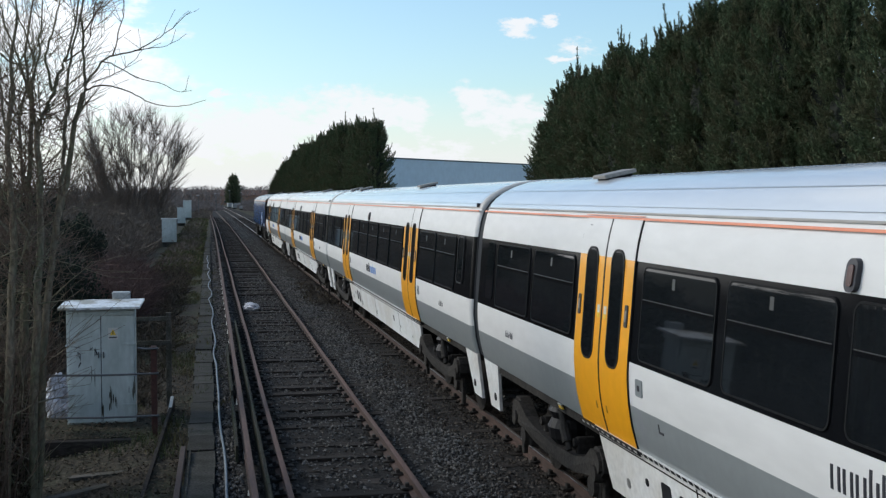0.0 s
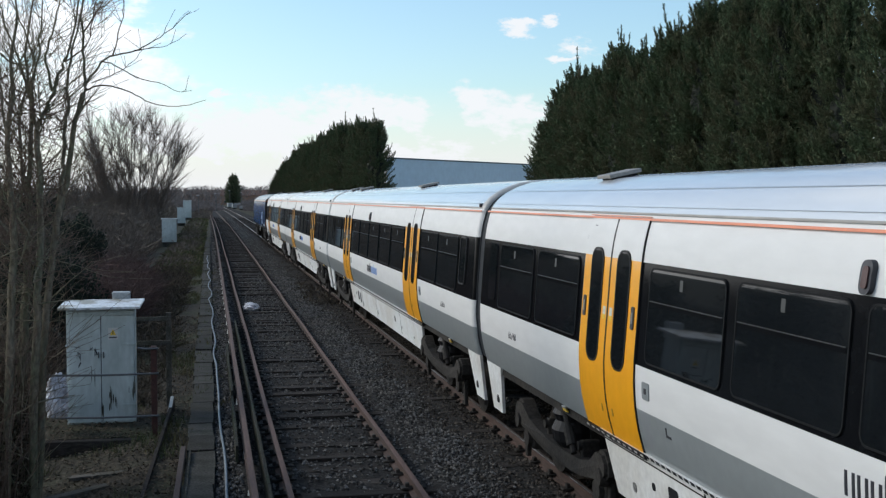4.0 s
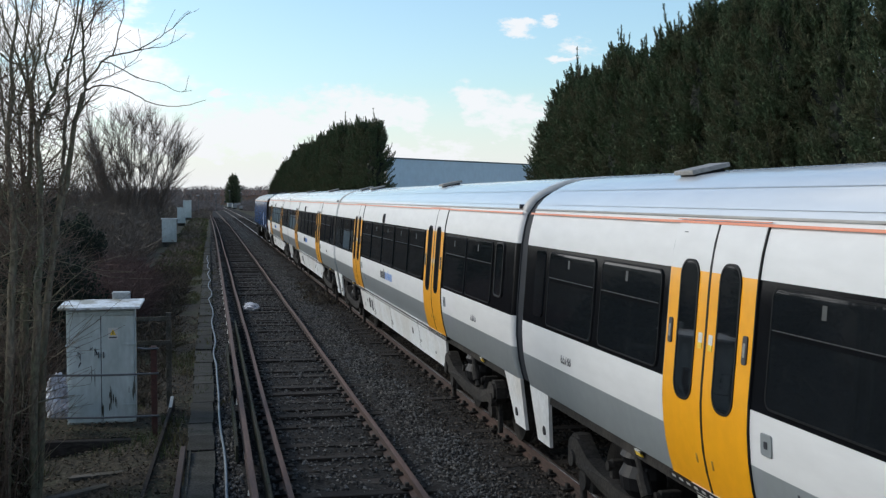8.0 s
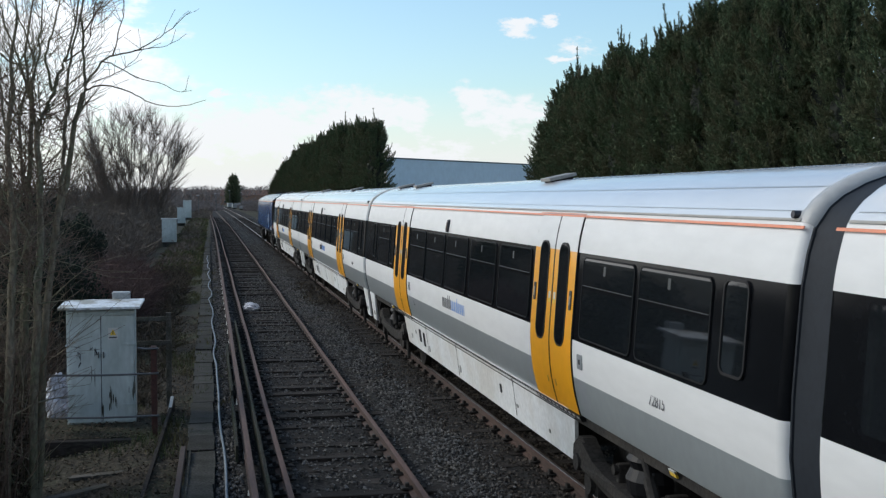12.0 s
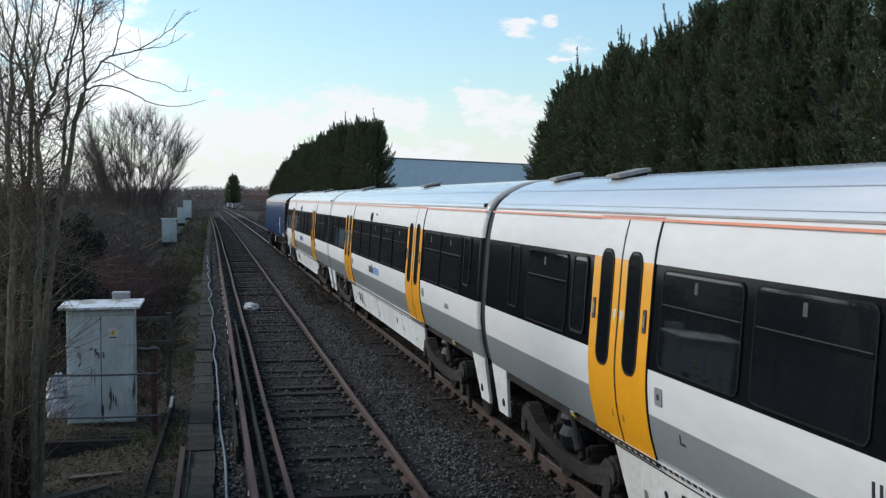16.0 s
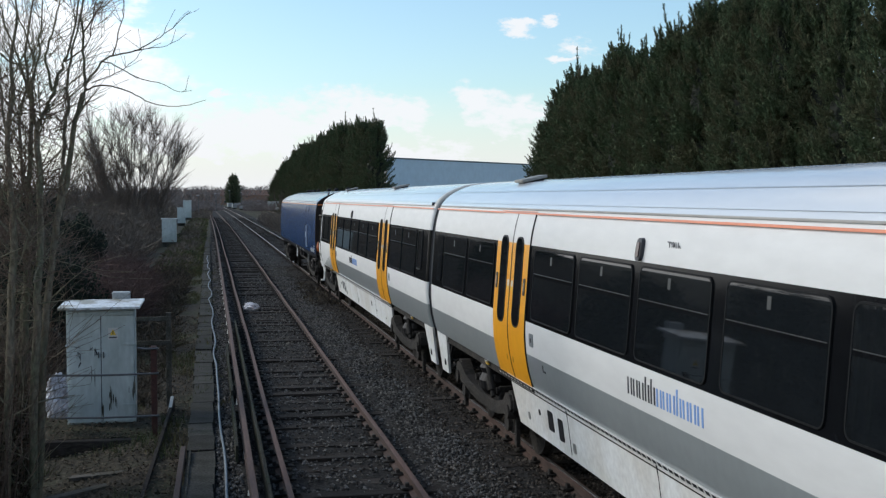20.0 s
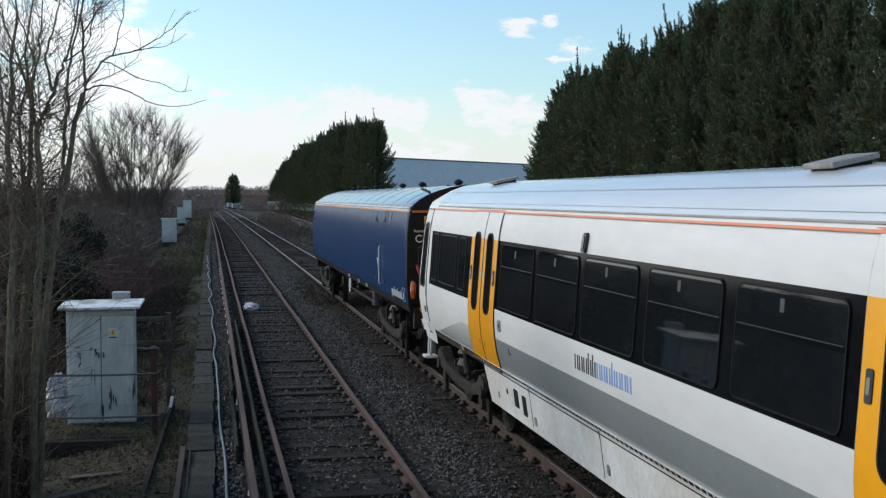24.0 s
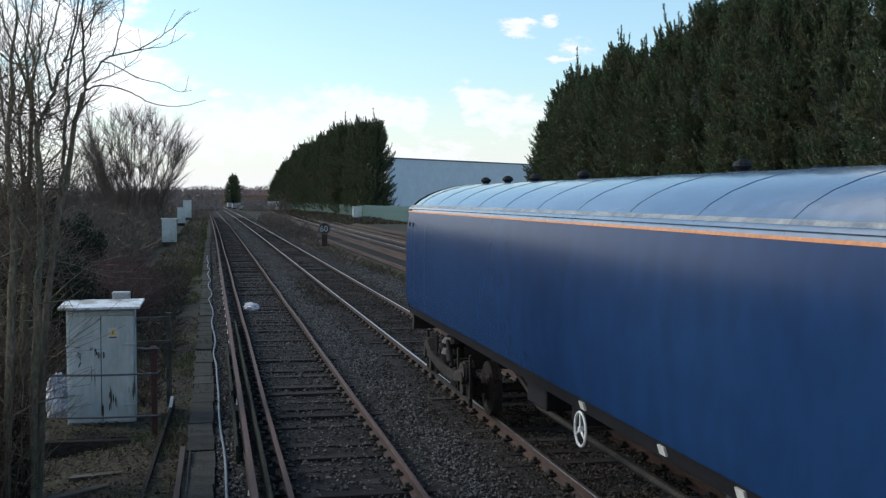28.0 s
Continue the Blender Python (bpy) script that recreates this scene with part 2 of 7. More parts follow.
    cladding=mat("pale_blue_cladding", (0.62, 0.70, 0.76), 0.45, vary=0.06, scale=0.1, fine=1.0),
    cladding_trim=mat("dark_roof_trim", (0.10, 0.12, 0.14), 0.5, vary=0.1),
    fence=mat("green_palisade_paint", (0.26, 0.36, 0.31), 0.6, vary=0.2, scale=1),
    straw=mat("dead_straw_grass", (0.085, 0.075, 0.050), 0.9, vary=0.35, scale=0.8, per_island=0.4, spec=0.12),
    litter=mat("brown_leaf_litter", (0.086, 0.070, 0.050), 0.9, vary=0.3, scale=2.0, per_island=0.6, spec=0.12),
    faint=mat("faint_grey_notice", (0.045, 0.048, 0.048), 0.5, vary=0.1),
    pale_hut=mat("pale_far_paint", (0.34, 0.36, 0.36), 0.7, vary=0.2, scale=1.0),
    roof_tile=mat("brown_roof_tiles", (0.15, 0.095, 0.075), 0.9, vary=0.3, scale=0.6, fine=5, spec=0.12),
    # paler than near twigs: distance haze is put into this base colour
    hazed_wood=mat("hazed_grey_brown_woods", (0.20, 0.175, 0.165), 0.95, vary=0.25, scale=0.05, fine=0.6, per_island=0.2, spec=0.1),
    guard=mat("mossy_guard_timber", (0.036, 0.036, 0.030), 0.9, vary=0.4, scale=2.5, fine=30, bump=0.04, second=(0.030, 0.038, 0.026), spec=0.1),
    cane=mat("dry_brown_canes", (0.145, 0.120, 0.098), 0.9, vary=0.4, scale=1.0, per_island=0.5, spec=0.1),
    rust_dark=mat("weathered_brown_enamel", (0.055, 0.045, 0.042), 0.7, vary=0.3, scale=4, spec=0.2),
    grey_board=mat("weathered_grey_board", (0.125, 0.115, 0.10), 0.9, vary=0.4, scale=4, fine=30, bump=0.05, second=(0.075, 0.07, 0.055), stretch=(2, 0.3, 1), per_object=0.25, spec=0.12),
    pod=mat("beige_grey_roof_pod", (0.29, 0.28, 0.262), 0.65, vary=0.2, scale=3, second=(0.22, 0.215, 0.20)),
    # paler than the van side: sky reflection is put into the colour
    blue_pale=mat("pale_sheen_blue_paint", (0.040, 0.080, 0.160), 0.25, vary=0.35, scale=3, fine=15, spec=0.35),
    brick=mat("far_brick_wall", (0.26, 0.16, 0.115), 0.9, vary=0.25, scale=0.5, fine=6, spec=0.12),
)


# ---- mesh helpers ----
def part(name, bm, material, parent=None, label="", smooth=False):
    me = bpy.data.meshes.new(name)
    bmesh.ops.recalc_face_normals(bm, faces=bm.faces)
    if smooth:
        for f in bm.faces:
            f.smooth = True
    bm.to_mesh(me)
    bm.free()
    me.materials.append(M[material])
    ob = new(name, me)
    if parent:
        ob.parent = parent
    if label:
        ob["label"] = label
    return ob


def raw(name, verts, faces, material, parent=None, label="", smooth=False):
    me = bpy.data.meshes.new(name)
    me.from_pydata(verts, [], faces)
    if smooth:
        me.shade_smooth()
    me.materials.append(M[material])
    ob = new(name, me)
    if parent:
        ob.parent = parent
    if label:
        ob["label"] = label
    return ob


def box(bm, x0, x1, y0, y1, z0, z1, bevel=0.0, m=None):
    made = bmesh.ops.create_cube(bm, size=1)["verts"]
    t = Matrix.Translation(((x0 + x1) / 2, (y0 + y1) / 2, (z0 + z1) / 2)) @ Matrix.Diagonal((x1 - x0, y1 - y0, z1 - z0, 1))
    bmesh.ops.transform(bm, matrix=(m @ t) if m else t, verts=made)
    if bevel:
        edges = list({e for v in made for e in v.link_edges})
        bmesh.ops.bevel(bm, geom=edges, offset=bevel, segments=2, affect="EDGES", profile=0.6)


def boxed(name, dims, material, parent=None, label="", bevel=0.0, m=None):
    bm = bmesh.new()
    box(bm, *dims, bevel=bevel, m=m)
    return part(name, bm, material, parent, label)


def cyl(bm, a, b, r0, r1=None, n=10):
    tube(bm, [a, b], [r0, r0 if r1 is None else r1], n, cap=True)


def tube(bm, pts, radii, n=6, cap=True):
    pts = [Vector(p) for p in pts]
    rings = []
    for i, p in enumerate(pts):
        d = (pts[min(i + 1, len(pts) - 1)] - pts[max(i - 1, 0)]).normalized()
        a = d.orthogonal().normalized() if abs(d.z) > 0.9 else d.cross(Vector((0, 0, 1))).normalized()
        b = d.cross(a)
        rings.append([bm.verts.new(p + (a * math.cos(k * math.tau / n) + b * math.sin(k * math.tau / n)) * radii[i]) for k in range(n)])
    for r, s in zip(rings, rings[1:]):
        for k in range(n):
            bm.faces.new((r[k], r[(k + 1) % n], s[(k + 1) % n], s[k]))
    if cap:
        bm.faces.new(rings[0][::-1])
        bm.faces.new(rings[-1])


def ring(bm, centre, axis, radius, r, n=28, k=6):
    """A torus."""
    c, ax = Vector(centre), Vector(axis).normalized()
    a = ax.orthogonal().normalized()
    b = ax.cross(a)
    vs = []
    for i in range(n):
        d = a * math.cos(i * math.tau / n) + b * math.sin(i * math.tau / n)
        vs.append([bm.verts.new(c + d * (radius + r * math.cos(j * math.tau / k)) + ax * r * math.sin(j * math.tau / k)) for j in range(k)])
    for i in range(n):
        for j in range(k):
            bm.faces.new((vs[i][j], vs[(i + 1) % n][j], vs[(i + 1) % n][(j + 1) % k], vs[i][(j + 1) % k]))


def empty(name, m=None):
    ob = new(name)
    ob.empty_display_size = 0.3
    if m:
        ob.matrix_basis = m
    return ob


def text_mesh(name, words, size, material, parent, m, label="", extrude=0.002, bold=0.022):
    cu = bpy.data.curves.new(name, "FONT")
    cu.body, cu.size, cu.extrude, cu.align_x, cu.offset = words, size, extrude, "LEFT", size * bold
    tmp = new(name + "_curve", cu)
    me = bpy.data.meshes.new_from_object(tmp.evaluated_get(bpy.context.evaluated_depsgraph_get()))
    bpy.data.objects.remove(tmp)
    bpy.data.curves.remove(cu)
    me.materials.clear()
    me.materials.append(M[material])
    ob = new(name, me)
    ob.parent = parent
    ob.matrix_basis = m
    if label:
        ob["label"] = label
    return ob


# ---- large structure: ground, tracks ----
TRACK_X = (1.618, 5.006)      # centres of the siding and of the train's track


def bend(y, k=0.000012):
    """How far the lines swing to the left in the distance."""
    return -k * max(0.0, y - 60) ** 2


def ground_height(x, y):
    left = min(1.0, max(0.0, (-0.9 - x) / 1.2))
    h = -0.30 - 0.28 * left * min(1, max(0, (30 - y) / 10)) + 0.25 * noise.noise((x * 0.15, y * 0.15, 0.3)) * min(1.0, max(0.0, (abs(x - 3.5) - 5) / 8))
    if x < -6:
        h += 0.9 * min(1, (-6 - x) / 10)
    return h


def make_ground():
    xs = [-2500, -900, -300, -120, -60, -35, -22, -15, -11, -8, -6, -5, -4, -3.2, -2.5, -1.9, -1.4, -0.9, -0.5, 0, 3, 6, 8, 10, 13, 17, 22, 28, 36, 50, 80, 150, 400, 1200, 2500]
    ys = [-400, -100, -40, -15, -5, 0, 5, 8] + [10 + 1.0 * k for k in range(26)] + [38, 41, 45, 50, 56, 63, 72, 82, 95, 110, 130, 160, 200, 260, 340, 450, 650, 1000, 1800, 4000]
    verts = [(x, y, ground_height(x, y) + (0.05 * noise.noise((x * 1.3, y * 1.3, 5)) if x < -0.4 else 0)) for y in ys for x in xs]
    w = len(xs)
    faces = [(j * w + i, j * w + i + 1, (j + 1) * w + i + 1, (j + 1) * w + i) for j in range(len(ys) - 1) for i in range(w - 1)]
    tagged(raw("ground", verts, faces, "earth", smooth=True), "dark damp earth with moss and weeds", "ground", kind="structure")


make_ground()


def make_ballast():
    """Ballast bed of both tracks, with a low crown under each and uneven hollows."""
    xs = [0.0 + 0.25 * k for k in range(34)]
    ys = [-90 + 4 * k for k in range(23)] + [4 + 0.35 * k for k in range(110)] + [44 + 3 * k for k in range(30)] + [140 + 20 * k for k in range(19)]
    verts = []
    for y in ys:
        for x in xs:
            edge = min(1, (x - 0.0) / 0.5, (8.25 - x) / 0.8)
            z = -0.30 + (0.10 if abs(x - TRACK_X[0]) < 1.1 else 0.13) * max(0, edge) + 0.035 * noise.noise((x * 2.2, y * 1.7, 1))
            for c in TRACK_X:
                if abs(x - c) > 0.9 and abs(x - c) < 1.35:
                    z += 0.02
            verts.append((x + bend(y), y, z))
    w = len(xs)
    faces = [(j * w + i, j * w + i + 1, (j + 1) * w + i + 1, (j + 1) * w + i) for j in range(len(ys) - 1) for i in range(w - 1)]
    return tagged(raw("ballast_bed", verts, faces, "ballast", smooth=True), "grey-brown stone ballast bed under the tracks", "ballast", kind="structure")


make_ballast()

RAIL = [(-0.070, -0.155), (-0.070, -0.145), (-0.012, -0.120), (-0.010, -0.045), (-0.034, -0.035), (-0.036, -0.004), (0.036, -0.004), (0.034, -0.035), (0.010, -0.045), (0.012, -0.120), (0.070, -0.145), (0.070, -0.155)]


def extrude_path(name, section, xs_ys_zs, material, parent, label="", closed=True):
    n = len(section)
    verts, faces = [], []
    for x, y, z in xs_ys_zs:
        verts += [(x + u, y, z + v) for u, v in section]
    for j in range(len(xs_ys_zs) - 1):
        for k in range(n if closed else n - 1):
            faces.append((j * n + k, j * n + (k + 1) % n, (j + 1) * n + (k + 1) % n, (j + 1) * n + k))
    if closed:
        faces += [tuple(range(n)), tuple(range(len(verts) - n, len(verts)))]
    return raw(name, verts, faces, material, parent, label)


def line_path(x, y0, y1, z=0.0, wobble=0.0, bent=True, seed=0):
    k = 0.000021 if x < 3 else 0.000012
    ys = [y0 + 1.0 * k for k in range(int(min(y1, 70) - y0))] + [70 + 10 * k for k in range(int(max(0, y1 - 70) / 10) + 1)] if y1 > 70 else [y0 + (y1 - y0) * k / 40 for k in range(41)]
    return [(x + (bend(y, k) if bent else 0) + wobble * noise.noise((y * 0.18, seed, 3)), y, z) for y in ys]


def make_track(c, y0, y1, bright, z=0.0, sleepers=True, name="railway_track", label="", wobble=0.0):
    tr = tagged(empty(name), label or "rusty flat-bottom rails on dark timber sleepers", "railway track", kind="structure")
    for k, side in enumerate((-0.7525, 0.7525)):
        path = line_path(c + side, y0, y1, z, wobble, seed=c + k)
        extrude_path("rail", RAIL, path, "rail", tr)
        extrude_path("rail_head", [(-0.030, -0.004), (-0.026, 0.0), (0.026, 0.0), (0.030, -0.004)] if not bright else [(-0.020, -0.004), (-0.016, 0.0), (0.016, 0.0), (0.020, -0.004)], path, "rail_bright" if bright else "rail_top", tr, "worn running surface")
    return tr


siding = make_track(TRACK_X[0], -90, 420, False, wobble=0.03)
running = make_track(TRACK_X[1], -90, 420, True, label="polished rails on timber sleepers under the train")


def make_sleepers(tr, c, y0, count, seed):
    rng = random.Random(seed)
    bm = bmesh.new()
    box(bm, -1.30, 1.30, -0.125, 0.125, -0.13, 0.0, bevel=0.012)
    first = part("sleeper", bm, "timber", tr)
    bm = bmesh.new()
    for s in (-1, 1):
        box(bm, s * 0.7525 - 0.15, s * 0.7525 + 0.15, -0.07, 0.07, 0.0, 0.025, bevel=0.008)
        for k in (-1, 1):
            box(bm, s * 0.7525 + k * 0.075 - 0.025, s * 0.7525 + k * 0.075 + 0.025, -0.04, 0.04, 0.02, 0.075, bevel=0.01)
    chair = part("rail_chair", bm, "underframe", tr)
    for k in range(count):
        y = y0 + 0.72 * k
        zz = (-0.166 if c < 3 else -0.155) + rng.uniform(-0.035, 0.028)
        m = pose(c + bend(y) + rng.uniform(-0.05, 0.05), y + rng.uniform(-0.04, 0.04), zz, 0, 0, rng.uniform(-1.2, 1.2))
        a, b = (first, chair) if k == 0 else (bpy.data.objects.new("sleeper", first.data), bpy.data.objects.new("rail_chair", chair.data))
        for o, mm in ((a, m), (b, pose(c + bend(y), y, -0.128))):
            if k:
                scene.collection.objects.link(o)
                o.parent = tr
            o.matrix_basis = mm


def make_third_rail():
    tr = tagged(empty("conductor_rail"), "rusty raised conductor rail on white insulators", "conductor rail", kind="structure")
    path = line_path(0.462, -90, 300, 0.075, 0.01)
    extrude_path("rail", [(-0.05, -0.13), (-0.05, -0.11), (-0.018, -0.10), (-0.018, -0.05), (-0.038, -0.04), (-0.038, 0.0), (0.038, 0.0), (0.038, -0.04), (0.018, -0.05), (0.018, -0.10), (0.05, -0.11), (0.05, -0.13)], path, "rail", tr)
    extrude_path("rail_head", [(-0.036, 0.0), (-0.032, 0.004), (0.032, 0.004), (0.036, 0.0)], path, "rail_top", tr)
    # timber guard boards beside it
    for x, y0, y1, h in ((0.625, 11.5, 31, 0.12), (0.33, 15.5, 19.5, 0.06), (0.34, 20.0, 26.5, 0.06)):
        bm = bmesh.new()
        ys = [y0 + (y1 - y0) * k / 12 for k in range(13)]
        for a, b in zip(ys, ys[1:]):
            box(bm, x - 0.02, x + 0.02, a + 0.01, b - 0.01, -0.16, h, bevel=0.006, m=pose(0.01 * noise.noise((a, x, 0)), 0, 0))
        part("guard_board", bm, "guard", tr, "grey timber guard board")
    bm = bmesh.new()
    cyl(bm, (0, 0, -0.2), (0, 0, -0.05), 0.07, 0.045, 10)
    first = part("insulator", bm, "label", tr)
    for k in range(24):
        o = first if k == 0 else bpy.data.objects.new("insulator", first.data)
        if k:
            scene.collection.objects.link(o)
            o.parent = tr
        o.location = (0.462, 9.5 + 2.1 * k, 0)


make_third_rail()


def make_main_lines():
    """The running lines beyond, hidden by the train until its tail has gone by."""
    xs, ys = (8.6, 9.4, 19.5, 21.0), [10 + 20 * k for k in range(21)]
    verts = []
    for y in ys:
        verts += [(x + 0.00010 * max(0, y - 40) ** 2 * (0.55 if x > 9 else 0.4), y, -0.28 if 9 < x < 20 else -0.42) for x in xs]
    faces = [(j * 4 + i, j * 4 + i + 1, (j + 1) * 4 + i + 1, (j + 1) * 4 + i) for j in range(len(ys) - 1) for i in range(3)]
    tagged(raw("ballast_bed", verts, faces, "ballast"), "brown stone ballast of the running lines", "ballast", kind="structure")
    for c in (10.2, 13.6, 17.0):
        tr = tagged(empty("railway_track"), "brown rails of a running line beside the siding", "railway track", kind="structure")
        for off in (-0.7525, 0.7525, 1.16):
            path = [(c + off + 0.000055 * max(0, y - 40) ** 2, y, -0.10 + (0.07 if off > 1 else 0)) for y in range(20, 421, 10)]
            extrude_path("rail", RAIL, path, "rail", tr)
            extrude_path("rail_head", [(-0.030, -0.004), (-0.026, 0.0), (0.026, 0.0), (0.030, -0.004)], path, "rail_bright" if c == 13.6 and off < 1 else "rail_top", tr)


make_main_lines()


# ---- the train ----
PROFILE = [(0.55, 1.20), (0.80, 1.235), (1.10, 1.275), (1.15, 1.300), (1.24, 1.332), (1.48, 1.385), (1.75, 1.406), (1.90, 1.405), (2.29, 1.374), (2.84, 1.335), (3.05, 1.298), (3.16, 1.265), (3.22, 1.245), (3.28, 1.215), (3.36, 1.145), (3.44, 1.04), (3.52, 0.88), (3.58, 0.70), (3.618, 0.44), (3.636, 0.2), (3.640, 0.0)]
DOOR_PROFILE = [(1.0, 1.26)] + PROFILE[4:9] + [(3.10, 1.3190)]
VAN_PROFILE = [(1.20, 1.33), (1.36, 1.385), (1.5, 1.402), (2.0, 1.406), (2.4, 1.403), (2.7, 1.396), (2.88, 1.382), (3.0, 1.364), (3.12, 1.335), (3.18, 1.312), (3.245, 1.255), (3.325, 1.16), (3.425, 0.985), (3.505, 0.78), (3.57, 0.54), (3.61, 0.28), (3.623, 0.0)]


def knot_width(z, prof):
    for (a, wa), (b, wb) in zip(prof, prof[1:]):
        if z <= b:
            return wa + (wb - wa) * (z - a) / (b - a)
    return 0.0


def half_width(z, prof=PROFILE):
    """Half the width at height z, the bends of the profile eased."""
    e = max(0.0, min(0.12, z - 1.15, 3.2 - z))
    return sum(knot_width(z + e * k / 4, prof) for k in (-4, -3, -2, -1, 0, 1, 2, 3, 4)) / 9


def slab(bm, rows, out, thick=0.012, side=-1, prof=PROFILE, taper=None):
    """A plate that lies on the side of a car: rows of (z, ya, yb) from below upwards."""
    outer, inner = [], []
    for z, ya, yb in rows:
        for bag, o in ((outer, out), (inner, out - thick)):
            bag.append([bm.verts.new((side * (half_width(z, prof) + o) * (taper(y) if taper else 1), y, z)) for y in (ya, yb)])
    for bag in (outer, inner):
        for a, b in zip(bag, bag[1:]):
            bm.faces.new((a[0], a[1], b[1], b[0]))
    for k in (0, 1):
        for i in range(len(rows) - 1):
            bm.faces.new((outer[i][k], inner[i][k], inner[i + 1][k], outer[i + 1][k]))
    for i in (0, -1):
        bm.faces.new((outer[i][0], outer[i][1], inner[i][1], inner[i][0]))


def rect_rows(z0, z1, ya, yb, n=5):
    return [(z0 + (z1 - z0) * k / n, ya, yb) for k in range(n + 1)]


def round_rows(z0, z1, ya, yb, r, n=4, mid=3):
    rows = []
    for k in range(n + 1):
        a = math.pi / 2 * k / n
        rows.append((z0 + r * (1 - math.cos(a)), ya + r * (1 - math.sin(a)), yb - r * (1 - math.sin(a))))
    lo, hi = rows[-1][0], z1 - r
    rows += [(lo + (hi - lo) * k / mid, ya, yb) for k in range(1, mid)]
    for k in range(n, -1, -1):
        a = math.pi / 2 * k / n
        rows.append((z1 - r * (1 - math.cos(a)), ya + r * (1 - math.sin(a)), yb - r * (1 - math.sin(a))))
    return rows


def plate(name, rows, out, material, parent, label="", thick=0.012, side=-1, prof=PROFILE):
    bm = bmesh.new()
    slab(bm, rows, out, thick, side, prof)
    ob = part(name, bm, material, parent, label, smooth=True)
    ob.data.set_sharp_from_angle(angle=radians(25))
    return ob


def frame_rows(bm, z0, z1, ya, yb, r, w, out, side=-1, thick=0.02, n=5, prof=PROFILE):
    """A raised rounded rim round a window."""
    def loop(d):
        pts = []
        for cy, cz, a0 in ((yb - r, z1 - r, 0), (ya + r, z1 - r, 90), (ya + r, z0 + r, 180), (yb - r, z0 + r, 270)):
            for k in range(n + 1):
                a = radians(a0 + 90 * k / n)
                pts.append((cy + (r + d) * math.cos(a), cz + (r + d) * math.sin(a)))
        return pts
    loops = []
    for d, o in ((0, out - thick), (0, out), (w, out), (w, out - thick)):
        loops.append([bm.verts.new((side * (half_width(z, prof) + o), y, z)) for y, z in loop(d)])
    m = len(loops[0])
    for a, b in zip(loops, loops[1:]):
        for k in range(m):
            bm.faces.new((a[k], a[(k + 1) % m], b[(k + 1) % m], b[k]))


def window(car, ya, yb, split=True, z0=1.985, z1=2.772, tag=True):
    w = plate("window", round_rows(z0, z1, ya, yb, 0.07), 0.010, "glass", car)
    bm = bmesh.new()
    frame_rows(bm, z0, z1, ya, yb, 0.07, 0.014, 0.013)
    part("window_frame", bm, "gasket", w)
    if split:
        plate("hopper_bar", rect_rows(2.466, 2.503, ya + 0.012, yb - 0.012, 2), 0.0135, "band", w, thick=0.006)
        # highlight on the bar's upper edge, drawn as a paler strip
        plate("hopper_lip", rect_rows(2.499, 2.505, ya + 0.02, yb - 0.02, 1), 0.0165, "bar_highlight", w, "thin grey line drawn as the highlight on the hopper bar", thick=0.006)
    if tag:
        y = ya + (yb - ya) * 0.55
        plate("window_label", rect_rows(2.63, 2.72, y - 0.028, y + 0.028, 1), 0.0125, "faint", w, "small grey notice", thick=0.004)


def door_pair(car, c):
    for s, ya, yb in ((1, c + 0.006, c + 0.75), (-1, c - 0.75, c - 0.006)):
        d = plate("door_leaf", rect_rows(1.15, 2.82, ya, yb, 12), 0.016, "yellow", car, "bright yellow sliding door leaf", thick=0.03)
        plate("door_top", rect_rows(2.82, 3.182, ya, yb, 5), 0.016, "white", d, "white upper door panel", thick=0.03)
        wa, wb = (c + 0.20, c + 0.51) if s > 0 else (c - 0.51, c - 0.20)
        plate("door_window", round_rows(1.83, 2.885, wa, wb, 0.12), 0.020, "glass", d, prof=DOOR_PROFILE)
        bm = bmesh.new()
        frame_rows(bm, 1.83, 2.885, wa, wb, 0.12, 0.018, 0.023, prof=DOOR_PROFILE)
        part("door_window_rim", bm, "rubber", d)
        h = c + s * 0.655
        plate("door_button", round_rows(2.22, 2.42, h - 0.035, h + 0.035, 0.02), 0.026, "ink", d, "dark door release panel", thick=0.014)
        plate("button_face", round_rows(2.27, 2.37, h - 0.018, h + 0.018, 0.012), 0.030, "steel", d, thick=0.008)
        t = c + s * 0.09
        plate("door_label", rect_rows(2.24, 2.36, t - 0.035, t + 0.035, 1), 0.0185, "label", d, "small white and yellow warning label", thick=0.006)
        plate("door_label_foot", rect_rows(2.24, 2.285, t - 0.035, t + 0.035, 1), 0.0200, "label_yellow", d, thick=0.004)
        k = c + s * 0.14
        plate("kick_stop", rect_rows(1.36, 1.43, k - 0.008, k + 0.008, 1), 0.022, "brass", d, thick=0.01)
    plate("door_seal", rect_rows(1.15, 3.195, c - 0.016, c + 0.016, 12), 0.0195, "rubber", car, thick=0.02)
    plate("door_edge", rect_rows(1.15, 3.195, c - 0.764, c - 0.751, 10), 0.0150, "rubber", car, thick=0.02)
    plate("door_edge", rect_rows(1.15, 3.195, c + 0.753, c + 0.758, 10), 0.0150, "grey", car, thick=0.02)
    plate("door_head_line", rect_rows(3.203, 3.210, c - 0.79, c + 0.79, 1), 0.026, "orange", car, "thin orange line over the door head", thick=0.012)
    bm = bmesh.new()
    slab(bm, rect_rows(1.09, 1.145, c - 0.80, c + 0.80, 1), 0.035, 0.07)
    step = part("footstep", bm, "rubber", car, "black step edge with pale dashes")
    for k in range(11):
        plate("step_dash", rect_rows(1.108, 1.130, c - 0.76 + 0.145 * k, c - 0.69 + 0.145 * k, 1), 0.0385, "label", step, thick=0.004)


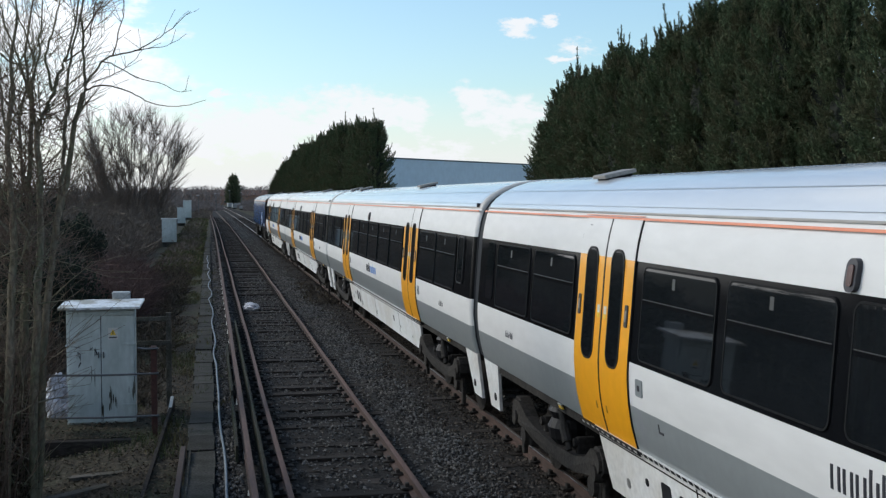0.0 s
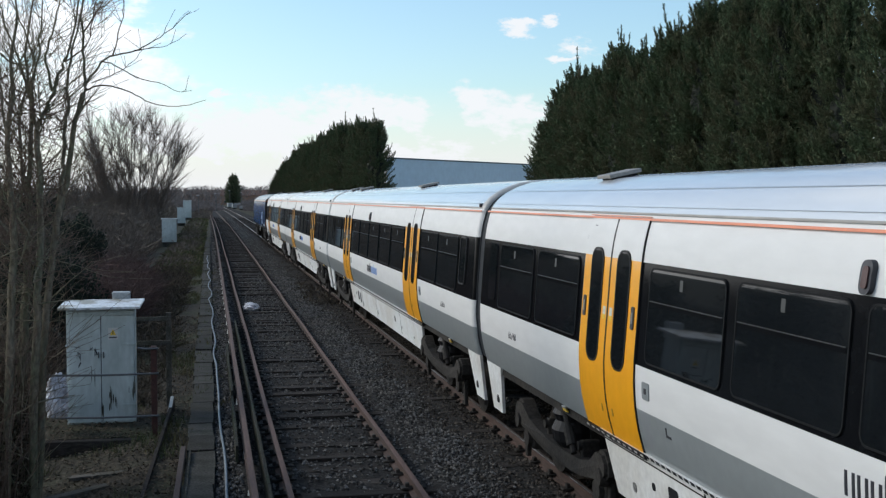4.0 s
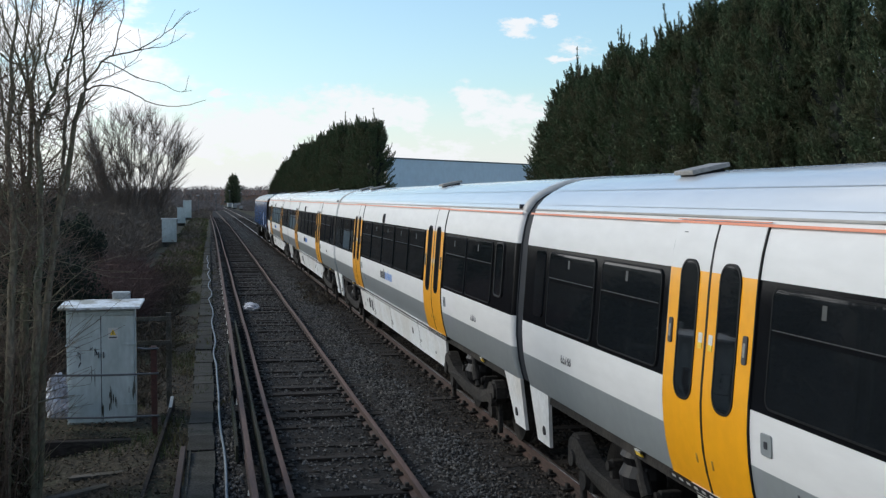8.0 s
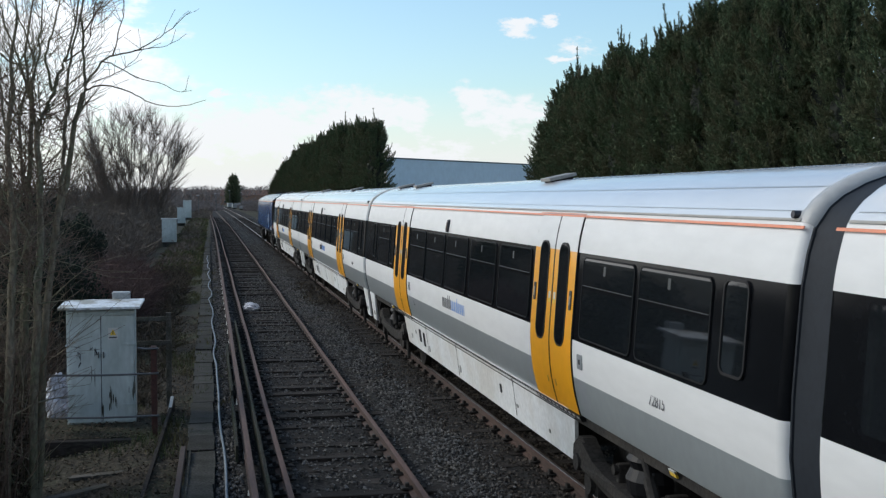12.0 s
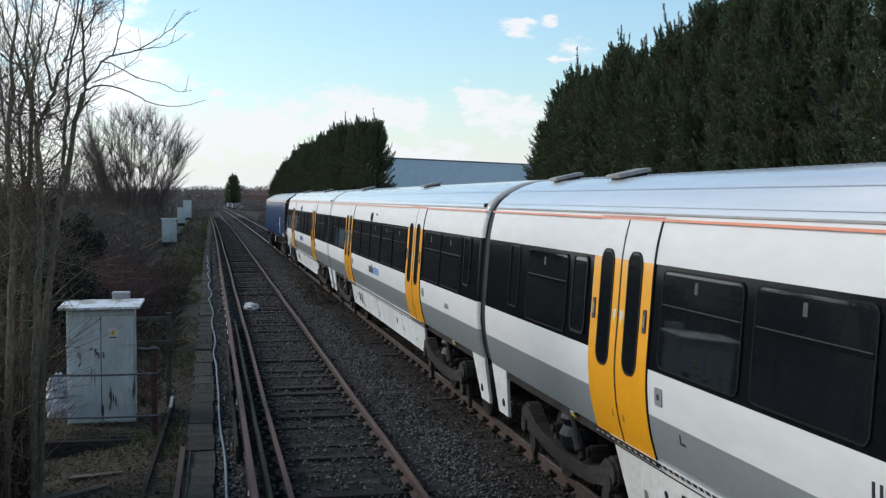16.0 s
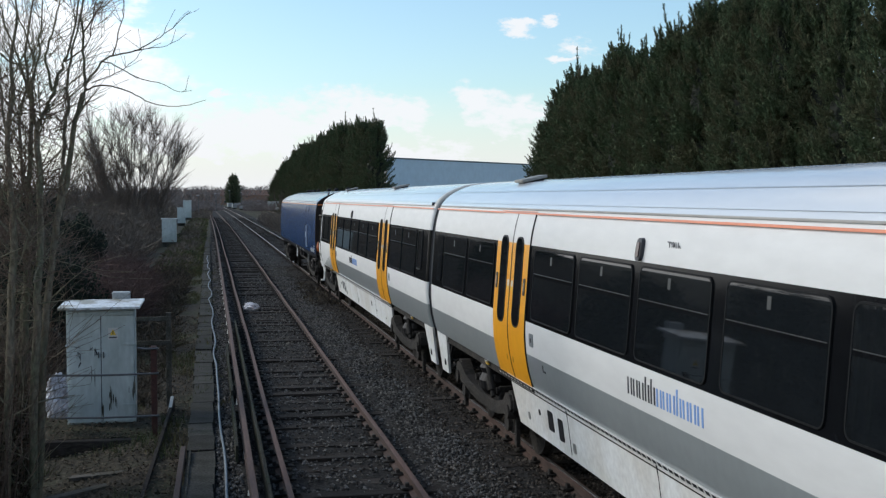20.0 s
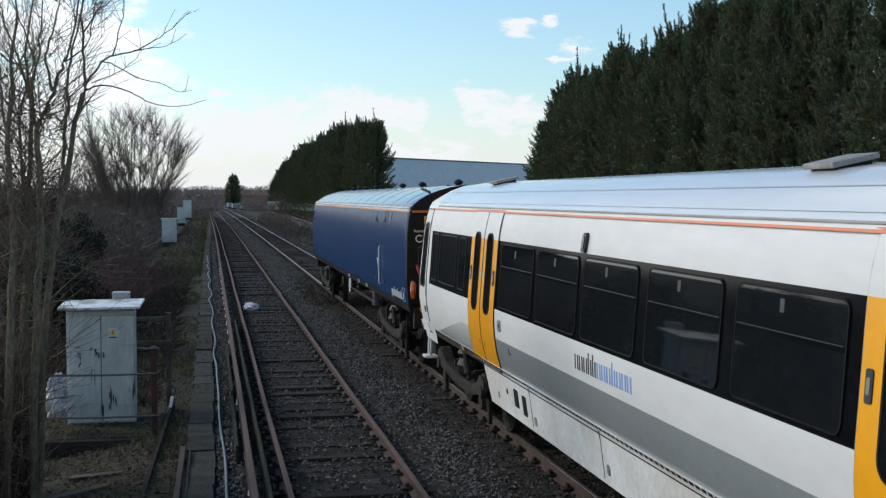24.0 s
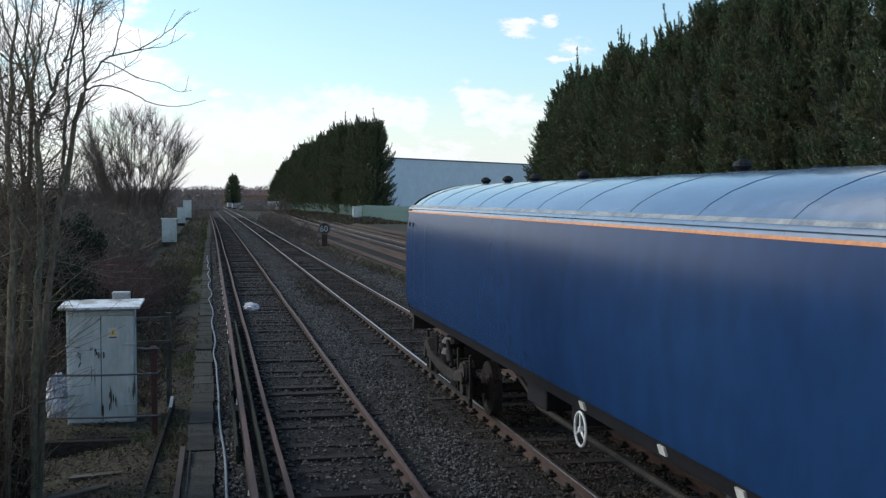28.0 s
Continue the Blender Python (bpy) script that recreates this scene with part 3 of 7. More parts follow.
def bogie(parent, c, wheelbase=2.6, heavy=False):
    """Inside-coil bogie with side frames, axle boxes and two wheelsets."""
    b = empty("bogie", pose(0, c, 0))
    b.parent = parent
    h = wheelbase / 2
    for s in (-1, 1):
        bm = bmesh.new()
        x = s * 1.16
        side = [(-1.70, 0.66), (-1.68, 0.80), (-1.58, 0.88), (-1.44, 0.88), (-1.30, 0.80), (-1.12, 0.70), (-0.80, 0.635), (-0.40, 0.605), (0.40, 0.605), (0.80, 0.635), (1.12, 0.70), (1.30, 0.80), (1.44, 0.88), (1.58, 0.88), (1.68, 0.80), (1.70, 0.66), (1.58, 0.57), (1.35, 0.56), (1.10, 0.52), (0.80, 0.46), (0.40, 0.43), (-0.40, 0.43), (-0.80, 0.46), (-1.10, 0.52), (-1.35, 0.56), (-1.58, 0.57)]
        va = [bm.verts.new((x - s * 0.07, y, z)) for y, z in side]
        vb = [bm.verts.new((x + s * (0.06 + 0.05 * min(1, abs(y) / 1.4) ** 4), y, z)) for y, z in side]
        bm.faces.new(va); bm.faces.new(vb)
        for i in range(len(side)):
            bm.faces.new((va[i], va[(i + 1) % len(side)], vb[(i + 1) % len(side)], vb[i]))
        bmesh.ops.bevel(bm, geom=[e for e in bm.edges if abs(e.verts[0].co.x - e.verts[1].co.x) < 0.01 and e.verts[0].co.x * s > 1.1], offset=0.035, segments=2, affect="EDGES")
        part("side_frame", bm, "underframe", b)
        for k in (-1, 1):
            bm = bmesh.new()
            box(bm, s * 1.06 - 0.12, s * 1.06 + 0.12, k * h - 0.16, k * h + 0.16, 0.30, 0.60, bevel=0.06)
            cyl(bm, (s * 1.06, k * h, 0.44), (s * 1.23, k * h, 0.44), 0.13, 0.11, 16)
            part("axle_box", bm, "underframe", b)
            bm = bmesh.new()
            cyl(bm, (s * 1.20, k * (h + 0.22), 0.62), (s * 1.29, k * (h + 0.22), 0.62), 0.10, 0.09, 12)
            box(bm, s * 1.14 - 0.03, s * 1.14 + 0.03, k * (h + 0.22) - 0.05, k * (h + 0.22) + 0.05, 0.16, 0.66, bevel=0.015)
            part("suspension_link", bm, "underframe", b)
        bm = bmesh.new()
        cyl(bm, (s * 1.24, -0.62, 0.66), (s * 1.24, -0.30, 1.05), 0.035, 0.035, 8)
        cyl(bm, (s * 1.24, -0.56, 0.73), (s * 1.24, -0.42, 0.90), 0.06, 0.06, 10)
        part("damper", bm, "underframe", b)
        bm = bmesh.new()
        for za, zb, ra, rb in ((0.60, 0.68, 0.20, 0.27), (0.68, 0.80, 0.27, 0.29), (0.80, 0.90, 0.29, 0.24), (0.90, 0.98, 0.24, 0.28), (0.98, 1.08, 0.28, 0.22)):
            cyl(bm, (s * 1.00, 0.0, za), (s * 1.00, 0.0, zb), ra, rb, 20)
        part("air_spring", bm, "rubber", b, "black rubber air spring")
        for y in (-0.62, 0.62):
            bm = bmesh.new()
            box(bm, s * 1.06 - 0.10, s * 1.06 + 0.10, y - 0.05, y + 0.05, 0.56, 0.80, bevel=0.02)
            cyl(bm, (s * 1.12, y, 0.74), (s * 1.20, y, 0.74), 0.05, 0.05, 10)
            part("frame_bracket", bm, "underframe", b)
        if heavy:
            bm = bmesh.new()
            for k in (-1, 1):
                box(bm, s * 1.16, s * 1.20, k * h - 0.45, k * h - 0.40, 0.30, 1.0)
                box(bm, s * 1.16, s * 1.20, k * h + 0.40, k * h + 0.45, 0.30, 1.0)
            box(bm, s * 1.17, s * 1.21, -h - 0.45, h + 0.45, 0.28, 0.33)
            part("brake_hanger", bm, "underframe", b)
    boxed("bolster", (-0.95, 0.95, -0.3, 0.3, 0.55, 0.95), "underframe", b, bevel=0.03)
    sets = []
    for k in (-1, 1):
        bm = bmesh.new()
        cyl(bm, (-0.98, 0, 0), (0.98, 0, 0), 0.075, 0.075, 10)
        for s in (-1, 1):
            cyl(bm, (s * 0.685, 0, 0), (s * 0.705, 0, 0), 0.45, 0.45, 28)
            cyl(bm, (s * 0.705, 0, 0), (s * 0.815, 0, 0), 0.42, 0.42, 28)
            cyl(bm, (s * 0.815, 0, 0), (s * 0.84, 0, 0), 0.20, 0.15, 16)
            box(bm, s * 0.815 - 0.01, s * 0.815 + 0.02, -0.30, 0.30, -0.03, 0.03)
        w = part("wheelset", bm, "underframe", b)
        w.location = (0, k * h, 0.422)
        sets.append(w)
    return b, sets


def letters(parent, name, glyphs, y0, z0, size, material, label, prof=PROFILE, out=0.004):
    """A word mark as plain upright bars: glyphs give each pair's rise (0 low, 1 tall, -1 hanging). y falls along the word."""
    y, t = y0, size * 0.19
    for g in glyphs:
        bm = bmesh.new()
        w = size * (0.72 if g == 0 else 0.66)
        lo, hi = (z0 - size * 0.36 if g < 0 else z0), (z0 + size * 1.40 if g > 0 else z0 + size)
        slab(bm, rect_rows(lo, hi, y - t, y, 3), out, 0.006, -1, prof)
        slab(bm, rect_rows(z0, z0 + size, y - w, y - w + t, 3), out, 0.006, -1, prof)
        y -= w + size * 0.20
        part(name, bm, material, parent, label)
    return y


def side_text(parent, words, y, z, size, material, label, prof=PROFILE, out=0.003):
    slope = math.atan2(half_width(z + size, prof) - half_width(z, prof), size)
    m = Matrix.Translation((-(half_width(z + size / 2, prof) + out), y, z)) @ Matrix.Rotation(slope, 4, "Y") @ Matrix(((0, 0, -1, 0), (-1, 0, 0, 0), (0, 1, 0, 0), (0, 0, 0, 1)))
    text_mesh("number", words, size, material, parent, m, label, extrude=0.0015, bold=0.004)


WHEELS = []
TURN = 0.095      # radius of the rounded body ends


def passenger_car(centre, far_half, near_half, number, number_at, high_number=None, cab=False, toilet=False, label=""):
    """One car; local y runs away from the camera, the near flank is at negative x."""
    car = tagged(empty("passenger_car", pose(TRACK_X[1], centre, 0)), label, "train carriage", "cars of the train")
    ya, yb = -near_half, far_half
    wall_end = yb - (1.75 if cab else 0)
    for side in (-1, 1):
        # lower white panel, grey belt, window band, cornice
        for nm, z0, z1, mt in (("sole_panel", 1.15, 1.550, "grey"), ("lower_panel", 1.550, 1.932, "white"), ("window_band", 1.932, 2.818, "band"), ("upper_panel", 2.818, 3.225, "white")):
            if cab and nm == "sole_panel":
                plate(nm, rect_rows(z0, z1, ya + TURN, 5.9, 10), 0.0, mt, car, side=side, thick=0.05)
                plate(nm, rect_rows(z0, z1, 5.9, wall_end, 5), 0.0, "white", car, side=side, thick=0.05)
                for k in range(16):
                    z = z0 + 0.02 + k * 0.0235
                    plate("fade_stripe", rect_rows(z, z + 0.0185 - 0.0007 * k, 5.9, 8.4 - 0.13 * k, 1), 0.003, mt, car, "tapering grey stripe", side=side, thick=0.006)
                continue
            plate(nm, rect_rows(z0, z1, ya + TURN, wall_end - (0 if cab else TURN), 10), 0.0, mt, car, side=side, thick=0.05)
        for nm, z0, z1, mt in (("body_corner", 1.15, 1.550, "grey"), ("body_corner", 1.550, 1.932, "white"), ("body_corner", 1.932, 2.818, "band"), ("body_corner", 2.818, 3.225, "white")):
            for ye, s in [(ya, 1)] + ([] if cab else [(yb, -1)]):
                verts, faces = [], []
                for i in range(9):
                    z = z0 + (z1 - z0) * i / 8
                    for d in (0.0, 0.15, 0.35, 0.6, 0.8, 1.0):
                        verts.append((side * (half_width(z) - TURN * (1 - math.sqrt(1 - (1 - d) ** 2))), ye + s * TURN * d, z))
                faces = [(i * 6 + k, i * 6 + k + 1, i * 6 + k + 7, i * 6 + k + 6) for i in range(8) for k in range(5)]
                raw(nm, verts, faces, mt, car, smooth=True)
        plate("orange_line", rect_rows(3.176, 3.196, ya + 0.004, wall_end, 1), 0.020, "orange", car, "thin orange cantrail line", side=side, thick=0.008)
        plate("gutter", rect_rows(3.226, 3.243, ya + TURN, wall_end - TURN, 1), 0.012, "gutter", car, "weathered grey gutter along the roof edge", side=side, thick=0.03)
        plate("roof_seam", rect_rows(3.289, 3.294, ya + 0.14, wall_end - 0.14, 1), 0.004, "grey", car, side=side, thick=0.008)
        plate("roof_seam", rect_rows(3.449, 3.456, ya + 0.14, wall_end - 0.14, 1), 0.005, "grey", car, side=side, thick=0.008)
    # roof shell
    zs = [p for p in PROFILE if p[0] >= 3.22]
    arc = [(-w, z) for z, w in zs] + [(w, z) for z, w in reversed(zs[:-1])]
    curl = [TURN * d for d in (0.0, 0.15, 0.35, 0.6, 0.8, 1.0)]
    ys = [ya + d for d in curl] + [ya + 0.25 + (wall_end - ya - 0.5) * k / 6 for k in range(0, 7)] + ([wall_end] if cab else [wall_end - d for d in reversed(curl)])
    verts, faces, n = [], [], len(arc)
    for j, y in enumerate(ys):
        d = min(1.0, (y - ya) / TURN, 1.0 if cab else (wall_end - y) / TURN)
        f = 1 - TURN * (1 - math.sqrt(max(0.0, 1 - (1 - d) ** 2))) / 1.4
        verts += [(x * f, y, 2.3 + (z - 2.3) * f) for x, z in arc]
    faces = [(j * n + i, j * n + i + 1, (j + 1) * n + i + 1, (j + 1) * n + i) for j in range(len(ys) - 1) for i in range(n - 1)]
    raw("roof", verts, faces, "roof", car, "pale glossy curved roof", smooth=True)
    # end walls and corridor connection
    ends = [(ya, -1)] + ([] if cab else [(yb, 1)])
    outline = [(-half_width(z), z) for z in (1.15, 1.24, 1.4, 1.7, 2.1, 2.5, 2.83, 3.05, 3.22, 3.36, 3.44, 3.52, 3.58, 3.63, 3.65)]
    outline += [(-x, z) for x, z in reversed(outline)]
    for y, s in ends:
        bm = bmesh.new()
        vs = [[bm.verts.new((x * k, y + d, z if z < 2.3 else 2.3 + (z - 2.3) * k)) for x, z in outline] for d, k in ((-s * 0.05, 0.965), (s * 0.012, 0.95))]
        for v in vs:
            bm.faces.new(v)
        for i in range(len(outline)):
            bm.faces.new((vs[0][i], vs[0][(i + 1) % len(outline)], vs[1][(i + 1) % len(outline)], vs[1][i]))
        part("end_wall", bm, "slate", car, "dark slate end wall")
        # rounded corner rim in dark grey
        bm = bmesh.new()
        for a, b in zip(outline, outline[1:]):
            tube(bm, [(a[0] * 0.955, y - s * 0.006, 2.3 + (a[1] - 2.3) * (0.955 if a[1] > 2.3 else 1)), (b[0] * 0.955, y - s * 0.006, 2.3 + (b[1] - 2.3) * (0.955 if b[1] > 2.3 else 1))], [0.016, 0.016], 6)
        part("end_rim", bm, "slate", car, "rounded dark end rim")
        bm = bmesh.new()
        for q in range(3):
            yy = y + s * (0.06 + 0.07 * q)
            box(bm, -0.62, 0.62, yy - 0.025, yy + 0.025, 1.15, 3.25, bevel=0.02)
        part("gangway_bellows", bm, "rubber", car)
        if s < 0:
            # fairing that closes the gap to the next car, and the grey rim of the roof end
            bm = bmesh.new()
            vs = [[bm.verts.new((x * 0.955, y - d, 2.3 + (z - 2.3) * 0.955 if z > 2.3 else z)) for x, z in outline] for d in (0.015, 0.13, 0.25, 0.375)]
            for va, vb in zip(vs, vs[1:]):
                for i in range(len(outline) - 1):
                    bm.faces.new((va[i], va[i + 1], vb[i + 1], vb[i]))
            part("gap_fairing", bm, "slate", car, "dark slate fairing between the cars", smooth=True)
            bm = bmesh.new()
            vs = [[bm.verts.new((x * f, y + d, 2.3 + (z - 2.3) * f)) for x, z in arc] for d, f in ((-0.004, 0.953), (-0.004, 0.966), (0.014, 0.983), (0.04, 0.996), (0.085, 1.003), (0.13, 1.003), (0.131, 0.996))]
            for va, vb in zip(vs, vs[1:]):
                for i in range(len(arc) - 1):
                    bm.faces.new((va[i], va[i + 1], vb[i + 1], vb[i]))
            part("roof_end_rim", bm, "rim_grey", car, "pale grey rim round the roof end", smooth=True)
        bm = bmesh.new()
        tube(bm, [(-0.95, y + s * 0.03, 1.1), (-1.02, y + s * 0.12, 0.7), (-0.98, y + s * 0.22, 0.48), (-0.92, y + s * 0.25, 0.55)], [0.03, 0.03, 0.03, 0.03], 6)
        part("jumper_cable", bm, "rubber", car, "hanging black jumper cable")
        y0, y1 = sorted((y - s * 0.02, y - s * 0.78))
        slant = 0.22
        for sd in (-1, 1):
            bm = bmesh.new()
            q = [(y1 if s > 0 else y0, 1.15), (y0 if s > 0 else y1, 1.15), ((y0 + slant if s > 0 else y1 - slant), 0.50), ((y1 - 0.05 if s > 0 else y0 + 0.05), 0.50)]
            v1 = [bm.verts.new((sd * (1.30 - 0.14 * (1.2 - z)), yv, z)) for yv, z in q]
            v2 = [bm.verts.new((sd * (1.26 - 0.14 * (1.2 - z)), yv, z)) for yv, z in q]
            bm.faces.new(v1); bm.faces.new(v2)
            for i in range(4):
                bm.faces.new((v1[i], v1[(i + 1) % 4], v2[(i + 1) % 4], v2[i]))
            part("end_skirt", bm, "skirt", car, "white end skirt plate with a round hole")
        bm = bmesh.new()
        yy = y - s * 0.42
        cyl(bm, (-1.215, yy, 0.68), (-1.234, yy, 0.68), 0.058, 0.058, 14)
        part("skirt_hole", bm, "black", car)
    # middle skirts with inspection hatches
    for side in (-1, 1):
        bm = bmesh.new()
        for z0, z1 in ((0.55, 1.11),):
            rows = [(z0, -5.25, 5.25), (0.7, -5.32, 5.32), (z1, -5.48, 5.48)]
            slab(bm, rows, -0.012, 0.04, side)
        part("skirt", bm, "skirt", car, "dirty white equipment skirt")
        boxed("sole_bar", (side * 1.20 - 0.06, side * 1.20 + 0.06, ya + 0.1, yb - 0.3, 1.04, 1.15), "underframe", car)
    bm = bmesh.new()
    slab(bm, rect_rows(1.112, 1.142, -5.31, -5.24, 1), 0.029, 0.012)
    plate("skirt_ledge", rect_rows(1.098, 1.149, -5.42, 5.42, 1), 0.024, "skirt", car, "white ledge along the top of the skirt", thick=0.03)
    first = part("vent_slot", bm, "black", car, "small dark vent slot")
    for k in range(1, 88):
        o = new("vent_slot", first.data)
        o.parent, o.location = car, (0, k * 0.12, 0)
    for y, w, z0, z1, mt in ((4.75, 0.07, 0.66, 0.80, "steel"), (4.25, 0.06, 0.80, 0.92, "black"), (3.80, 0.17, 0.70, 0.98, "black"), (3.42, 0.15, 0.66, 0.96, "black"), (2.98, 0.08, 0.62, 0.78, "steel"), (0.4, 0.07, 0.64, 0.80, "steel"), (-2.2, 0.08, 0.76, 0.93, "black"), (-3.0, 0.08, 0.70, 0.8, "steel"), (-4.4, 0.06, 0.66, 0.76, "steel")):
        plate("skirt_hatch", round_rows(z0 + 0.02, z1 - 0.03, y - w * 0.6, y + w * 0.6, 0.03), -0.005, mt, car, "small recessed hatch", thick=0.012)
    for y in (3.12, 0.55, -2.9):
        plate("skirt_joint", rect_rows(0.60, 1.14, y - 0.006, y + 0.006, 3), -0.008, "rubber", car, thick=0.01)
    boxed("equipment_case", (-1.1, 1.1, -4.9, 4.9, 0.62, 1.1), "underframe", car, bevel=0.03)
    boxed("floor_frame", (-1.2, 1.2, ya + 0.1, (yb - 1.0) if cab else yb - 0.1, 1.1, 1.2), "underframe", car)
    # windows and doors on the near flank
    for wa, wb in ((2.60, 4.05), (0.94, 2.40), (-0.71, 0.74), (-2.41, -0.98), (-4.10, -2.66)):
        window(car, wa, wb)
    if toilet:
        window(car, 6.64, 8.14)
        plate("narrow_window", round_rows(2.04, 2.78, 6.00, 6.42, 0.06), 0.010, "glass", car)
        bm = bmesh.new(); frame_rows(bm, 2.04, 2.78, 6.00, 6.42, 0.06, 0.02, 0.018); part("window_frame", bm, "rubber", car)
        bm = bmesh.new(); frame_rows(bm, 2.06, 2.78, 8.55, 8.95, 0.06, 0.012, 0.012); part("panel_rim", bm, "rubber", car)
    elif not cab:
        window(car, 5.98, 7.44)
        window(car, 7.66, 9.16)
        plate("narrow_window", round_rows(2.04, 2.78, 9.36, 9.72, 0.06), 0.010, "glass", car)
    window(car, -7.42, -6.02)
    window(car, -9.02, -7.56)
    plate("narrow_window", round_rows(2.12, 2.78, -9.62, -9.25, 0.07), 0.010, "glass", car)
    bm = bmesh.new(); frame_rows(bm, 2.12, 2.78, -9.62, -9.25, 0.07, 0.02, 0.018); part("window_frame", bm, "rubber", car)
    for c in (5.04, -5.04):
        door_pair(car, c)
        plate("door_pod_lock", round_rows(1.66, 1.81, c - 1.09, c - 0.94, 0.02), 0.010, "grey", car, "square lock plate beside the door", thick=0.02)
        plate("lock_hole", round_rows(1.71, 1.76, c - 1.04, c - 0.99, 0.012), 0.013, "ink", car, thick=0.01)
    # door light, lamp, marks
    plate("body_side_lamp", round_rows(2.825, 3.025, 0.74, 0.86, 0.05), 0.035, "ink", car, "dark oval body-side indicator lamp", thick=0.05)
    plate("lamp_lens", round_rows(2.86, 2.99, 0.765, 0.825, 0.025), 0.045, "lamp_red", car, thick=0.02)
    yy = letters(car, "operator_mark", [0, 0, 0, 1, 1], 0.90, 1.650, 0.150, "ink", "dark half of the operator's word mark")
    letters(car, "operator_mark", [0, 0, 0, 1, 0, 0, 0], yy, 1.650, 0.150, "ink_blue", "light blue half of the operator's word mark")
    if number:
        side_text(car, number, number_at, 1.640, 0.140, "ink_grey", "dark grey painted car number")
    if number == "65748":
        side_text(car, "C2", 5.66, 3.06, 0.075, "ink_grey", "small grey door letters")
    if high_number:
        side_text(car, high_number, 0.22, 2.95, 0.10, "ink_grey", "dark grey painted car number")
    plate("jack_mark", rect_rows(1.42, 1.50, 3.62, 3.64, 1), 0.004, "ink", car, thick=0.006)
    plate("jack_mark", rect_rows(1.42, 1.44, 3.54, 3.62, 1), 0.004, "ink", car, thick=0.006)
    # roof pods
    for y, l in ((6.9, 0.42), (-2.7, 0.42)) + (((9.1, 0.30),) if toilet else ()):
        bm = bmesh.new()
        slope = Matrix.Translation((-0.60, y, 3.603)) @ Matrix.Rotation(-math.atan2(0.10, 0.47), 4, "Y")
        box(bm, -0.18, 0.19, -l / 2, l / 2, 0.012, 0.055, bevel=0.012, m=slope)
        part("roof_pod", bm, "pod", car, "low grey roof vent pod")
        boxed("pod_foot", (-0.14, 0.15, -l / 2 + 0.05, l / 2 - 0.05, -0.04, 0.014), "rubber", car, m=slope)
    bm = bmesh.new()
    cyl(bm, (-(half_width(3.25) - 0.02), ya + 0.17, 3.262), (-(half_width(3.25) + 0.035), ya + 0.17, 3.268), 0.030, 0.026, 12)
    part("marker_knob", bm, "ink", car, "small dark knob at the roof corner")
    for c in (7.1, -7.1):
        b, sets = bogie(car, c)
        WHEELS.extend((w, 1) for w in sets)
    plate("lifting_mark", rect_rows(1.085, 1.14, -8.25, -8.12, 1), 0.02, "label_yellow", car, "small yellow mark under the sole bar", thick=0.02)
    plate("lifting_mark", rect_rows(1.085, 1.14, 6.56, 6.69, 1), 0.02, "label_yellow", car, "small yellow mark under the sole bar", thick=0.02)
    for y in (-8.25, 6.56):
        plate("lifting_mark_top", rect_rows(1.112, 1.141, y, y + 0.13, 1), 0.022, "label", car, "pale upper half of the mark", thick=0.02)
    if cab:
        build_cab(car, wall_end, yb)
    return car


